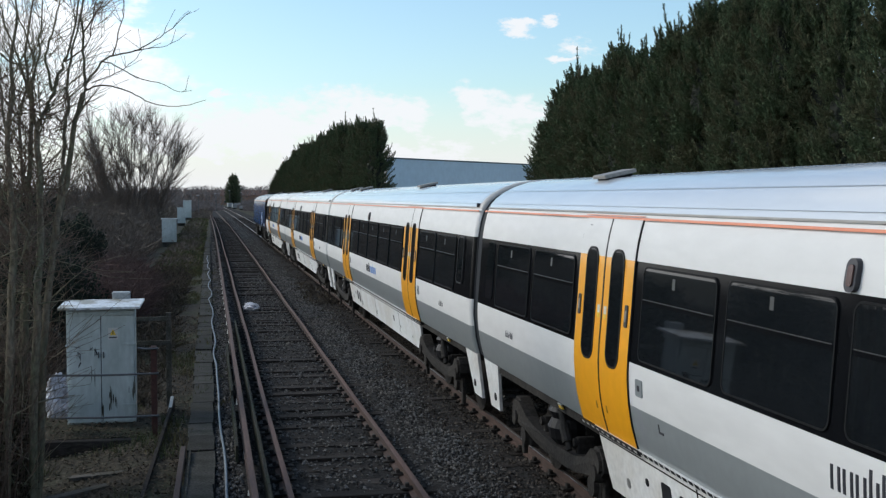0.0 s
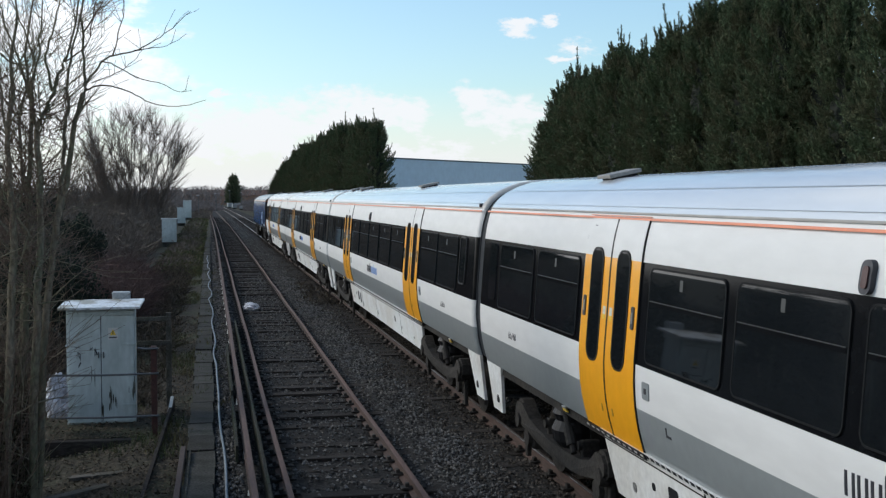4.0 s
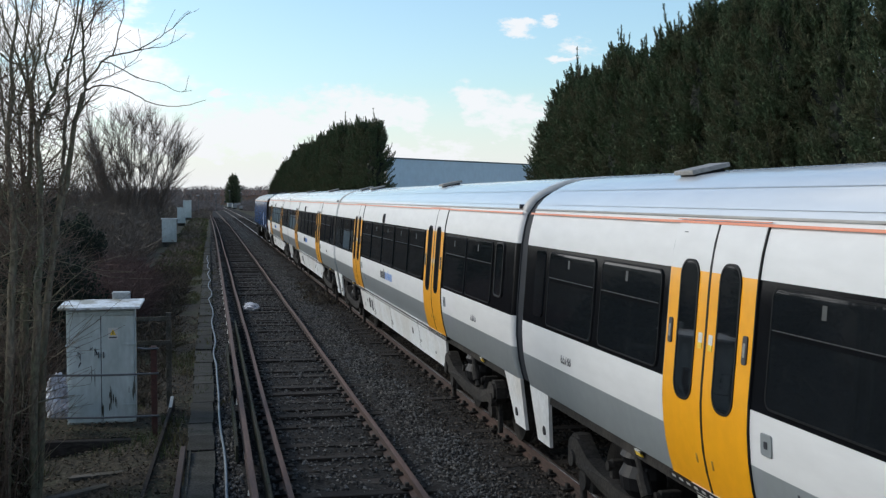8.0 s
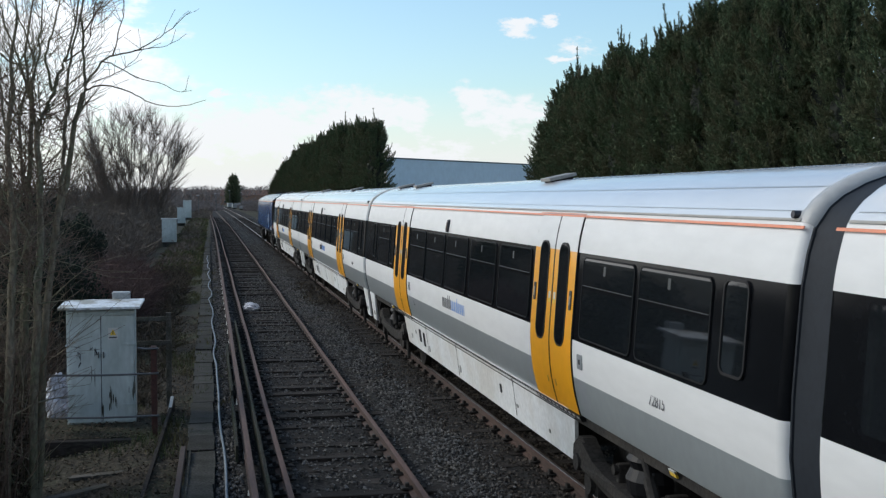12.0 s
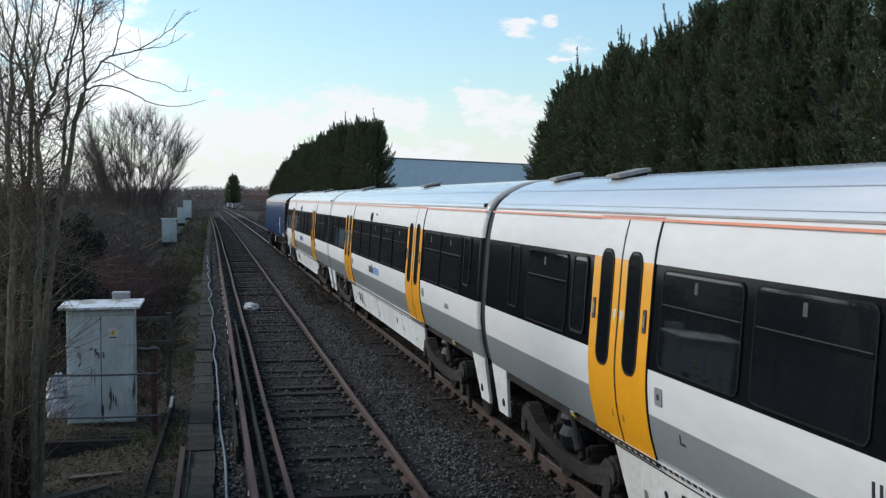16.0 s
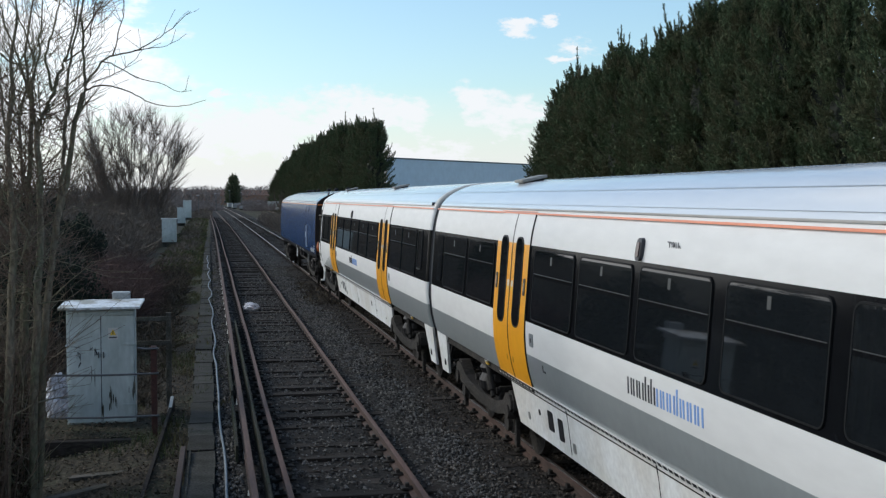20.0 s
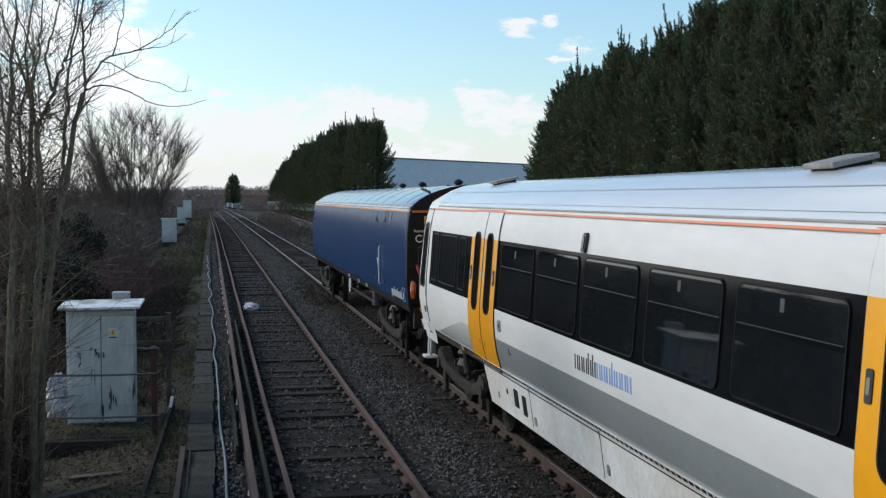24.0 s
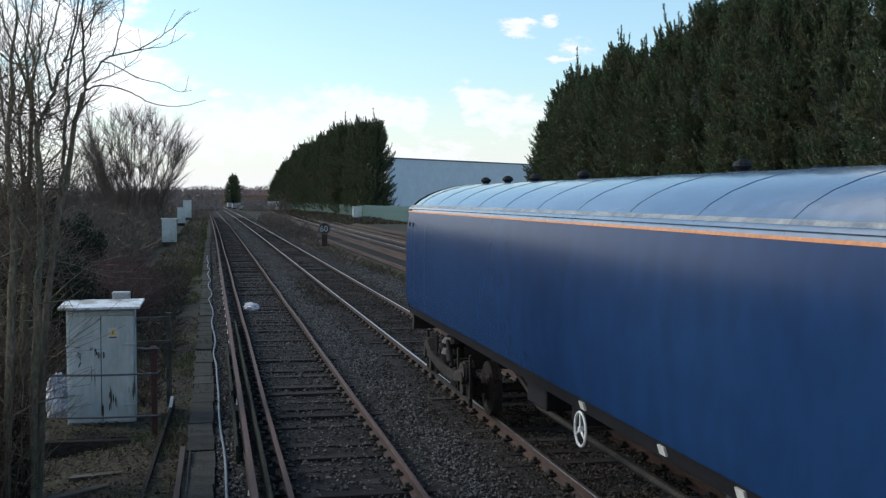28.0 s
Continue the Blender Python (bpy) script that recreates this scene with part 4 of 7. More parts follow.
def build_cab(car, y0, y1):
    """Driving cab: flanks curve in to a raked yellow-edged nose."""
    L = y1 - y0

    def nose_y(z):
        return y1 - (0.10 + 0.30 * max(0.0, 1.2 - z) if z < 1.6 else 0.10 + 0.42 * ((z - 1.6) / 1.6) ** 1.3)

    zs = [0.90, 1.05, 1.20, 1.35, 1.62, 2.0, 2.4, 2.83, 3.05, 3.16, 3.22, 3.30, 3.40, 3.50, 3.58, 3.63]
    steps = [0, 0.25, 0.5, 0.68, 0.80, 0.88, 0.94, 0.98, 1.0]
    rows = []
    for z in zs:
        row = []
        for k, u in enumerate(steps):
            y = y0 + (nose_y(z) - y0) * u
            pinch = 1 - 0.03 * u - 0.12 * max(0, (u - 0.68) / 0.32) ** 2
            row.append((half_width(z) * pinch, y, z - (0.10 * u ** 3 if z > 3.3 else 0)))
        rows.append(row)
    for side in (-1, 1):
        bm = bmesh.new()
        vs = [[bm.verts.new((side * x, y, z)) for x, y, z in r] for r in rows]
        for a, b in zip(vs, vs[1:]):
            for k in range(len(steps) - 1):
                bm.faces.new((a[k], a[k + 1], b[k + 1], b[k]))
        part("cab_side", bm, "white", car, "white curved cab side", smooth=True)
    bm = bmesh.new()
    half = len(steps) - 1
    left = [bm.verts.new((-r[half][0], r[half][1], r[half][2])) for r in rows]
    right = [bm.verts.new((r[half][0], r[half][1], r[half][2])) for r in rows]
    for k in range(len(rows) - 1):
        bm.faces.new((left[k], right[k], right[k + 1], left[k + 1]))
    part("cab_front", bm, "yellow", car, "yellow cab front")
    bm = bmesh.new()
    top = [bm.verts.new((s * r[0], r[1], r[2])) for s in (-1, 1) for r in rows[-1]]
    n = len(steps)
    for k in range(n - 1):
        bm.faces.new((top[k], top[k + 1], top[n + k + 1], top[n + k]))
    part("cab_roof", bm, "roof", car, smooth=True)

    def on(z, u, out):
        pinch = 1 - 0.03 * u - 0.12 * max(0, (u - 0.68) / 0.32) ** 2
        return (-(half_width(z) * pinch + out), y0 + (nose_y(z) - y0) * u, z)

    def cab_plate(name, z0, z1, u0, u1, out, material, label="", n=8, r=0.0):
        bm = bmesh.new()
        vs = []
        for k in range(n + 1):
            z = z0 + (z1 - z0) * k / n
            e = min(1.0, min(z - z0, z1 - z) / 0.10)
            ins = r * (1 - math.sqrt(max(0.0, 1 - (1 - e) ** 2)))
            vs.append([bm.verts.new(on(z, u, o)) for o in (out, out - 0.02) for u in (u0 + ins, u1 - ins)])
        for a, b in zip(vs, vs[1:]):
            for i, j in ((0, 1), (1, 3), (3, 2), (2, 0)):
                bm.faces.new((a[i], a[j], b[j], b[i]))
        bm.faces.new((vs[0][0], vs[0][1], vs[0][3], vs[0][2])); bm.faces.new((vs[-1][0], vs[-1][1], vs[-1][3], vs[-1][2]))
        return part(name, bm, material, car, label)
    cab_plate("cab_door_edge", 1.25, 3.18, 0.175, 0.185, 0.012, "rubber")
    cab_plate("cab_door_edge", 1.25, 3.18, 0.665, 0.675, 0.012, "rubber")
    cab_plate("cab_door_head", 3.17, 3.185, 0.18, 0.67, 0.012, "rubber", n=1)
    cab_plate("cab_door_window", 1.86, 2.92, 0.31, 0.56, 0.012, "glass", "tall narrow cab door window", n=36, r=0.06)
    cab_plate("cab_door_rim", 1.83, 2.95, 0.29, 0.58, 0.009, "rubber", n=36, r=0.06)
    cab_plate("cab_door_handle", 1.40, 1.50, 0.30, 0.32, 0.018, "ink", n=1)
    cab_plate("cab_grille", 1.58, 1.86, 0.86, 0.92, 0.012, "steel", "grey cab side vent")
    cab_plate("cab_grille", 1.44, 1.56, 0.87, 0.92, 0.012, "ink")
    # yellow front panel wrapping round the corner, no lamp
    cab_plate("cab_lamp", 1.27, 1.50, 0.90, 1.0, 0.018, "yellow", "yellow corner of the cab front")
    cab_plate("orange_line", 3.176, 3.196, 0.0, 0.86, 0.016, "orange", n=1)
    cab_plate("cab_label", 2.92, 3.0, 0.80, 0.83, 0.010, "label_yellow", n=1)
    plate("cab_window", rect_rows(1.932, 2.815, y0 - 3.02, y0 - 0.04, 5), 0.008, "glass", car, "large dark side window")
    for wa, wb in ((y0 - 0.62, y0 - 0.22), (y0 - 2.05, y0 - 0.82), (y0 - 2.70, y0 - 2.28)):
        bm = bmesh.new()
        frame_rows(bm, 2.03, 2.77, wa, wb, 0.07, 0.016, 0.014)
        part("window_frame", bm, "rubber", car)
    boxed("cab_corner_block", (-1.24, -0.98, y1 - 0.26, y1 + 0.05, 1.27, 1.47), "yellow", car, "yellow corner block of the cab front", bevel=0.05)
    bm = bmesh.new()
    box(bm, -1.10, 1.10, y1 - 0.75, y1 - 0.25, 0.55, 1.2, bevel=0.06)
    part("cab_underbody", bm, "underframe", car)
    bm = bmesh.new()
    for a, b in (((-1.20, y1 - 0.95, 0.92), (-1.20, y1 - 0.86, 0.58)), ((-1.18, y1 - 0.62, 0.90), (-1.20, y1 - 0.66, 0.58))):
        tube(bm, [a, b], [0.022, 0.022], 6)
    part("cab_step", bm, "skirt", car, "white cab step bracket")
    plate("step_plate", rect_rows(1.02, 1.20, y1 - 1.15, y1 - 0.55, 3), 0.0, "skirt", car, thick=0.05)
    boxed("step_board", (-1.30, -1.08, y1 - 0.90, y1 - 0.60, 0.54, 0.58), "skirt", car)


def parcels_van(centre, half):
    """Blue windowless coach with a pale roof and roof ventilators."""
    van = tagged(empty("parcels_van", pose(TRACK_X[1], centre, 0)), "glossy blue windowless parcels van with pale metal roof", "railway van")
    P = VAN_PROFILE
    for side in (-1, 1):
        bm = bmesh.new()
        slab(bm, [(z, -half + 0.17, half - 0.17) for z in (1.36, 1.5, 1.7, 1.95, 2.2, 2.4, 2.55, 2.7, 2.8, 2.88, 2.94, 3.0, 3.06, 3.12)], 0.0, 0.05, side, P)
        part("side_panel", bm, "blue", van, "blue side panel", smooth=True).data.set_sharp_from_angle(angle=radians(25))
        for e in (-1, 1):
            verts, steps = [], (0.0, 0.25, 0.5, 0.75, 1.0)
            for i in range(13):
                z = 1.36 + 1.76 * i / 12
                verts += [(side * (half_width(z, P) - 0.03 * d * d), e * (half - 0.17 + 0.17 * d), z) for d in steps]
            raw("body_corner", verts, [(i * 5 + k, i * 5 + k + 1, i * 5 + k + 6, i * 5 + k + 5) for i in range(12) for k in range(4)], "blue", van, smooth=True)
        plate("roof_edge", rect_rows(3.20, 3.236, -half, half, 2), 0.003, "roof_edge", van, "flaked pale edge of the roof", side=side, prof=P, thick=0.01)
        plate("orange_line", rect_rows(3.100, 3.126, -half, half, 2), 0.006, "van_orange", van, "orange cantrail line", side=side, prof=P)
        plate("gutter", rect_rows(3.165, 3.19, -half, half, 1), 0.016, "van_roof", van, side=side, prof=P, thick=0.03)
        plate("sole_bar", rect_rows(1.20, 1.35, -half, half, 1), -0.02, "black", van, side=side, prof=P, thick=0.10)
    zs = [p for p in P if p[0] >= 3.12]
    arc = [(-w, z) for z, w in zs] + [(w, z) for z, w in reversed(zs[:-1])]
    ys = [-half, -half + 0.15] + [-half + 0.4 + (2 * half - 0.8) * k / 14 for k in range(15)] + [half - 0.2, half - 0.08, half]
    verts = []
    for j, y in enumerate(ys):
        e = max(0, (abs(y) - (half - 0.4)) / 0.4) ** 2
        verts += [(x * (1 - 0.05 * e), y, z - (0.12 * e * (z - 3.12) / 0.5 if y > 0 else 0)) for x, z in arc]
    n = len(arc)
    raw("roof", verts, [(j * n + i, j * n + i + 1, (j + 1) * n + i + 1, (j + 1) * n + i) for j in range(len(ys) - 1) for i in range(n - 1)], "van_roof", van, "weathered pale blue metal roof", smooth=True)
    for k in range(13):
        y = -half + 0.9 + k * (2 * half - 1.8) / 12
        bm = bmesh.new()
        pts = [(x, y, z + 0.002) for x, z in arc]
        tube(bm, pts, [0.0022] * len(pts), 4)
        part("roof_rib", bm, "van_roof", van)
    for x, y in ((0, -8.2), (0, -4.1), (0, -1.2), (0, 3.6), (0, 6.0), (0, 7.7), (0, 9.3), (0.55, -4.5), (0.55, -1.65)):
        z = 3.60 - 0.22 * x * x
        bm = bmesh.new()
        cyl(bm, (x, y, z - 0.02), (x, y, z + 0.05), 0.055, 0.055, 14)
        cyl(bm, (x, y, z + 0.04), (x, y, z + 0.075), 0.060, 0.098, 14)
        cyl(bm, (x, y, z + 0.075), (x, y, z + 0.105), 0.098, 0.090, 14)
        cyl(bm, (x, y, z + 0.105), (x, y, z + 0.145), 0.090, 0.035, 14)
        part("roof_ventilator", bm, "black", van)
    bm = bmesh.new()
    tube(bm, [(-0.90, -half + 0.20, 3.478), (-0.76, -half + 1.4, 3.525), (-0.62, -half + 2.6, 3.562)], [0.020] * 3, 6)
    part("roof_rail", bm, "underframe", van, "dark rain strip on the roof")
    outline = [(-half_width(z, P), z) for z in (1.36, 1.7, 2.2, 2.7, 3.0, 3.12, 3.18, 3.245, 3.325, 3.425, 3.505, 3.57, 3.61)]
    outline += [(-x, z) for x, z in reversed(outline)]
    for s in (-1, 1):
        bm = bmesh.new()
        vs = [[bm.verts.new((x * k, s * (half + d), z)) for x, z in outline] for d, k in ((-0.05, 0.99), (0.03, 0.985))]
        for v in vs:
            bm.faces.new(v)
        for i in range(len(outline)):
            bm.faces.new((vs[0][i], vs[0][(i + 1) % len(outline)], vs[1][(i + 1) % len(outline)], vs[1][i]))
        part("end_wall", bm, "black", van, "black van end")
        bm = bmesh.new()
        box(bm, -0.48, 0.48, s * (half + 0.10) - 0.2, s * (half + 0.10) + 0.2, 1.3, 3.2, bevel=0.04)
        part("gangway", bm, "rubber", van)
        for x in (-0.87, 0.87):
            bm = bmesh.new()
            cyl(bm, (x, s * half, 1.06), (x, s * (half + 0.45), 1.06), 0.10, 0.08, 12)
            cyl(bm, (x, s * (half + 0.45), 1.06), (x, s * (half + 0.50), 1.06), 0.23, 0.23, 18)
            part("buffer", bm, "underframe", van)
        boxed("buffer_beam", (-1.25, 1.25, s * half - 0.08, s * half + 0.08, 0.90, 1.30), "underframe", van)
    y = -half - 0.04
    boxed("orange_line", (-1.29, 1.29, y - 0.004, y + 0.004, 3.09, 3.13), "van_orange", van)
    face = Matrix(((1, 0, 0, 0), (0, 0, -1, 0), (0, 1, 0, 0), (0, 0, 0, 1)))
    text_mesh("notice", "Restriction", 0.070, "label", van, Matrix.Translation((-1.25, y, 2.72)) @ face, "white painted words on the van end")
    text_mesh("notice", "C1", 0.20, "label", van, Matrix.Translation((-1.23, y, 2.53)) @ face, "white painted letters on the van end")
    boxed("warning_label", (-1.05, -0.93, y - 0.004, y + 0.004, 2.86, 3.02), "label_yellow", van, "yellow overhead warning label")
    boxed("warning_label_foot", (-1.05, -0.93, y - 0.006, y - 0.003, 2.86, 2.91), "label", van)
    bm = bmesh.new()
    cone = [bm.verts.new((-0.99 + a, y - b, z)) for b in (0.004, 0.007) for a, z in ((-0.045, 2.925), (0.045, 2.925), (0, 3.005))]
    for f in ((0, 1, 2), (3, 4, 5), (0, 1, 4, 3), (1, 2, 5, 4), (2, 0, 3, 5)):
        bm.faces.new([cone[q] for q in f])
    part("warning_triangle", bm, "ink", van, "black warning triangle")
    for z0 in (2.38, 2.31, 2.24, 2.17, 2.12):
        boxed("data_panel_line", (-1.15, -1.05, y - 0.004, y + 0.004, z0, z0 + 0.012), "slate", van, "small grey data line")
    bm = bmesh.new()
    for x in (-1.17, -1.03):
        box(bm, x - 0.004, x + 0.004, y - 0.004, y + 0.004, 2.08, 2.44)
    for z in (2.08, 2.44):
        box(bm, -1.17, -1.03, y - 0.004, y + 0.004, z - 0.005, z + 0.005)
    part("data_panel_frame", bm, "galv", van)
    bm = bmesh.new()
    tube(bm, [(-1.28, y, 1.78), (-1.28, y - 0.12, 1.74), (-1.30, y - 0.16, 1.62), (-1.29, y - 0.13, 1.48)], [0.03, 0.055, 0.055, 0.035], 8)
    part("brake_hose", bm, "copper", van, "shiny copper-coloured coupling")
    bm = bmesh.new()
    tube(bm, [(-1.20, y, 2.10), (-1.20, y - 0.10, 2.05), (-1.15, y - 0.16, 1.88), (-1.13, y - 0.12, 1.76)], [0.02, 0.028, 0.026, 0.026], 8)
    part("brake_hose", bm, "red_hose", van, "red air hose")
    bm = bmesh.new()
    tube(bm, [(-1.00, y, 2.02), (-1.00, y - 0.12, 1.96), (-0.98, y - 0.14, 1.74)], [0.02, 0.028, 0.026], 8)
    part("brake_hose", bm, "brass", van, "brass hose cock")
    # loading door with hinges, bar and lever
    for yd in (-7.12, -5.88):
        plate("door_joint", rect_rows(1.40, 3.06, yd - 0.003, yd + 0.003, 8), 0.0015, "blue", van, prof=P, thick=0.006)
    # pale strip standing in for the reflections below the orange line
    plate("door_head", rect_rows(3.075, 3.09, -7.35, -5.9, 1), 0.018, "blue_pale", van, "pale strip over the loading door", prof=P, thick=0.02)
    for ya, yb in ((-7.22, -6.0), (-8.05, -7.55)):
        bm = bmesh.new()
        frame_rows(bm, 2.90, 3.055, ya, yb, 0.02, 0.006, 0.006, prof=P)
        part("panel_rim", bm, "blue_pale", van, "pale edge line of a blanked-off window")
    for yd in (-5.98, -7.22):
        plate("hinge", round_rows(2.84, 2.93, yd - 0.035, yd + 0.035, 0.015), 0.02, "ink", van, prof=P, thick=0.02)
        plate("hinge", round_rows(1.55, 1.63, yd - 0.03, yd + 0.03, 0.015), 0.02, "ink", van, prof=P, thick=0.02)
        plate("hinge", round_rows(2.16, 2.23, yd - 0.03, yd + 0.03, 0.015), 0.012, "blue", van, prof=P, thick=0.02)
    bm = bmesh.new()
    x = -(half_width(2.0, P) + 0.03)
    tube(bm, [(x + 0.03, -6.68, 2.34), (x, -6.68, 2.31), (x, -6.68, 1.53), (x + 0.03, -6.68, 1.50)], [0.014] * 4, 8)
    part("door_bar", bm, "white_wheel", van, "white upright locking bar")
    bm = bmesh.new()
    tube(bm, [(x - 0.02, -6.56, 2.06), (x - 0.03, -6.72, 2.04), (x - 0.03, -6.84, 1.87)], [0.012] * 3, 8)
    part("door_lever", bm, "white_wheel", van, "white locking lever")
    # far door
    for yd in (8.0, 9.0):
        plate("door_joint", rect_rows(1.40, 3.06, yd - 0.005, yd + 0.005, 8), 0.003, "ink", van, prof=P, thick=0.006)
    for yd in (9.25, 9.60):
        plate("hinge", round_rows(2.84, 2.92, yd - 0.03, yd + 0.03, 0.015), 0.02, "ink", van, prof=P, thick=0.02)
    letters(van, "owner_mark", [-1, 0, 0, 1, 0, 0, 1, 0, 0, 0, 1], -8.25, 1.405, 0.130, "label", "white word mark of the owner", prof=P)
    bm = bmesh.new()
    for yd in (-9.58, -9.84):
        slab(bm, rect_rows(1.39, 1.645, yd - 0.003, yd + 0.003, 1), 0.004, 0.006, -1, P)
    for z in (1.39, 1.645):
        slab(bm, rect_rows(z - 0.003, z + 0.003, -9.84, -9.58, 1), 0.004, 0.006, -1, P)
    slab(bm, rect_rows(1.44, 1.56, -9.74, -9.67, 1), 0.004, 0.006, -1, P)
    part("owner_mark", bm, "label", van, "white square emblem outline")
    # hand wheel
    bm = bmesh.new()
    xw = -1.30
    ring(bm, (xw, -0.25, 1.0), (1, 0, 0), 0.175, 0.014, 28, 6)
    for a in (90, 210, 330):
        tube(bm, [(xw, -0.25, 1.0), (xw, -0.25 + 0.17 * math.cos(radians(a)), 1.0 + 0.17 * math.sin(radians(a)))], [0.013, 0.011], 6)
    cyl(bm, (xw - 0.02, -0.25, 1.0), (xw + 0.03, -0.25, 1.0), 0.03, 0.03, 10)
    part("hand_brake_wheel", bm, "white_wheel", van, "white-painted hand brake wheel")
    boxed("hand_brake_shaft", (-1.28, -0.5, -0.27, -0.23, 0.98, 1.02), "underframe", van)
    for yd in (-0.45, -2.55, -4.0):
        plate("sole_bar_plate", rect_rows(1.24, 1.32, yd - 0.07, yd + 0.07, 1), 0.0, "label", van, "small pale plate on the sole bar", prof=P, thick=0.03)
    for yy, w, z0 in ((2.6, 0.9, 0.72), (0.9, 0.5, 0.80)):
        boxed("underfloor_box", (-0.95, 0.95, yy - w / 2, yy + w / 2, z0, 1.22), "black", van, bevel=0.03)
    bm = bmesh.new()
    cyl(bm, (-1.02, -3.25, 0.72), (-1.02, -3.25, 1.18), 0.075, 0.075, 14)
    part("drain_pot", bm, "galv", van, "pale hanging drain cylinder")
    boxed("frame", (-1.2, 1.2, -half + 0.1, half - 0.1, 1.15, 1.36), "underframe", van)
    bm = bmesh.new()
    for s in (-1, 1):
        tube(bm, [(s * 0.9, -4.6, 1.2), (s * 0.9, -2.6, 0.70), (s * 0.9, 2.6, 0.70), (s * 0.9, 4.6, 1.2)], [0.04] * 4, 6)
    part("truss_rod", bm, "underframe", van)
    for c in (7.1, -7.1):
        b, sets = bogie(van, c, 2.6, heavy=True)
        WHEELS.extend((w, 1) for w in sets)
    return van


CARS = [
    (passenger_car(5.30, 10.22, 10.22, "65748", 8.62, label="white and grey electric train carriage with yellow doors, far end gangway"), 5.30),
    (passenger_car(26.13, 10.22, 10.22, "72815", -7.90, toilet=True, label="white and grey trailer carriage with yellow doors and toilet end"), 26.13),
    (passenger_car(46.96, 10.22, 10.22, "72816", -7.90, high_number="72816", label="white and grey trailer carriage with yellow doors"), 46.96),
    (passenger_car(67.79, 10.60, 10.22, "", -7.90, cab=True, label="white and grey driving carriage with a curved cab"), 67.79),
    (parcels_van(88.97, 9.98), 88.97),
]
# way that the train has gone, every half second
GONE = [0, 0, 0, 0, 0, 0.009, 0.034, 0.081, 0.155, 0.261, 0.406, 0.593, 0.828, 1.115, 1.456, 1.857, 2.324, 2.865, 3.487, 4.199, 5.001, 5.894, 6.88, 7.958, 9.126, 10.379, 11.712, 13.121, 14.604, 16.159, 17.788, 19.49, 21.271, 23.136, 25.086, 27.119, 29.231, 31.414, 33.655, 35.941, 38.256, 40.587, 42.935, 45.304, 47.708, 50.148, 52.615, 55.097, 57.58, 60.053, 62.517, 64.994, 67.492, 69.992, 72.49, 74.985, 77.486]


def motions():
    for car, centre in CARS:
        walk(car, [(k / 2, pose(TRACK_X[1], centre - g, 0)) for k, g in enumerate(GONE)])
    # wheels roll: radius 0.42 m, towards the camera
    fine = []
    for k in range(len(GONE) - 1):
        steps = max(1, math.ceil((GONE[k + 1] - GONE[k]) / 0.55))
        fine += [(k / 2 + 0.5 * j / steps, GONE[k] + (GONE[k + 1] - GONE[k]) * j / steps) for j in range(steps)]
    fine.append((28.0, GONE[-1]))
    for w, d in WHEELS:
        at = w.location.copy()
        walk(w, [(t, Matrix.Translation(at) @ Matrix.Rotation(g / 0.42 * d, 4, "X")) for t, g in fine])


# ---- the hedge, the shed and the far side ----
def scatter_leaves(rng, count, place, size, flat=0.22):
    """Small pointed sprays. place() gives (position, outward direction)."""
    verts, faces = [], []
    for _ in range(count):
        p, d = place()
        s = size * rng.uniform(0.6, 1.4)
        up = Vector((rng.gauss(0, 0.35), rng.gauss(0, 0.35), rng.uniform(0.2, 1.0)))
        a = (d * rng.uniform(0.4, 1.0) + up * rng.uniform(0.4, 1.0)).normalized() * s
        b = a.cross(Vector((rng.gauss(0, 1), rng.gauss(0, 1), rng.gauss(0, 1)))).normalized() * s * flat
        k = len(verts)
        verts += [p - a * 0.3, p + b + a * 0.15, p + a, p - b + a * 0.15]
        faces.append((k, k + 1, k + 2, k + 3))
    return verts, faces


def quad_mesh(name, verts, material, parent=None):
    """Loose quads, four corners each, from an array of corners."""
    n = len(verts)
    me = bpy.data.meshes.new(name)
    me.vertices.add(n)
    me.vertices.foreach_set("co", verts.astype(np.float32).ravel())
    me.loops.add(n)
    me.loops.foreach_set("vertex_index", np.arange(n, dtype=np.int32))
    me.polygons.add(n // 4)
    me.polygons.foreach_set("loop_start", np.arange(0, n, 4, dtype=np.int32))
    me.update(calc_edges=True)
    me.materials.append(M[material])
    ob = new(name, me)
    if parent:
        ob.parent = parent
    return ob


def unit(v):
    return v / np.maximum(1e-6, np.linalg.norm(v, axis=-1, keepdims=True))


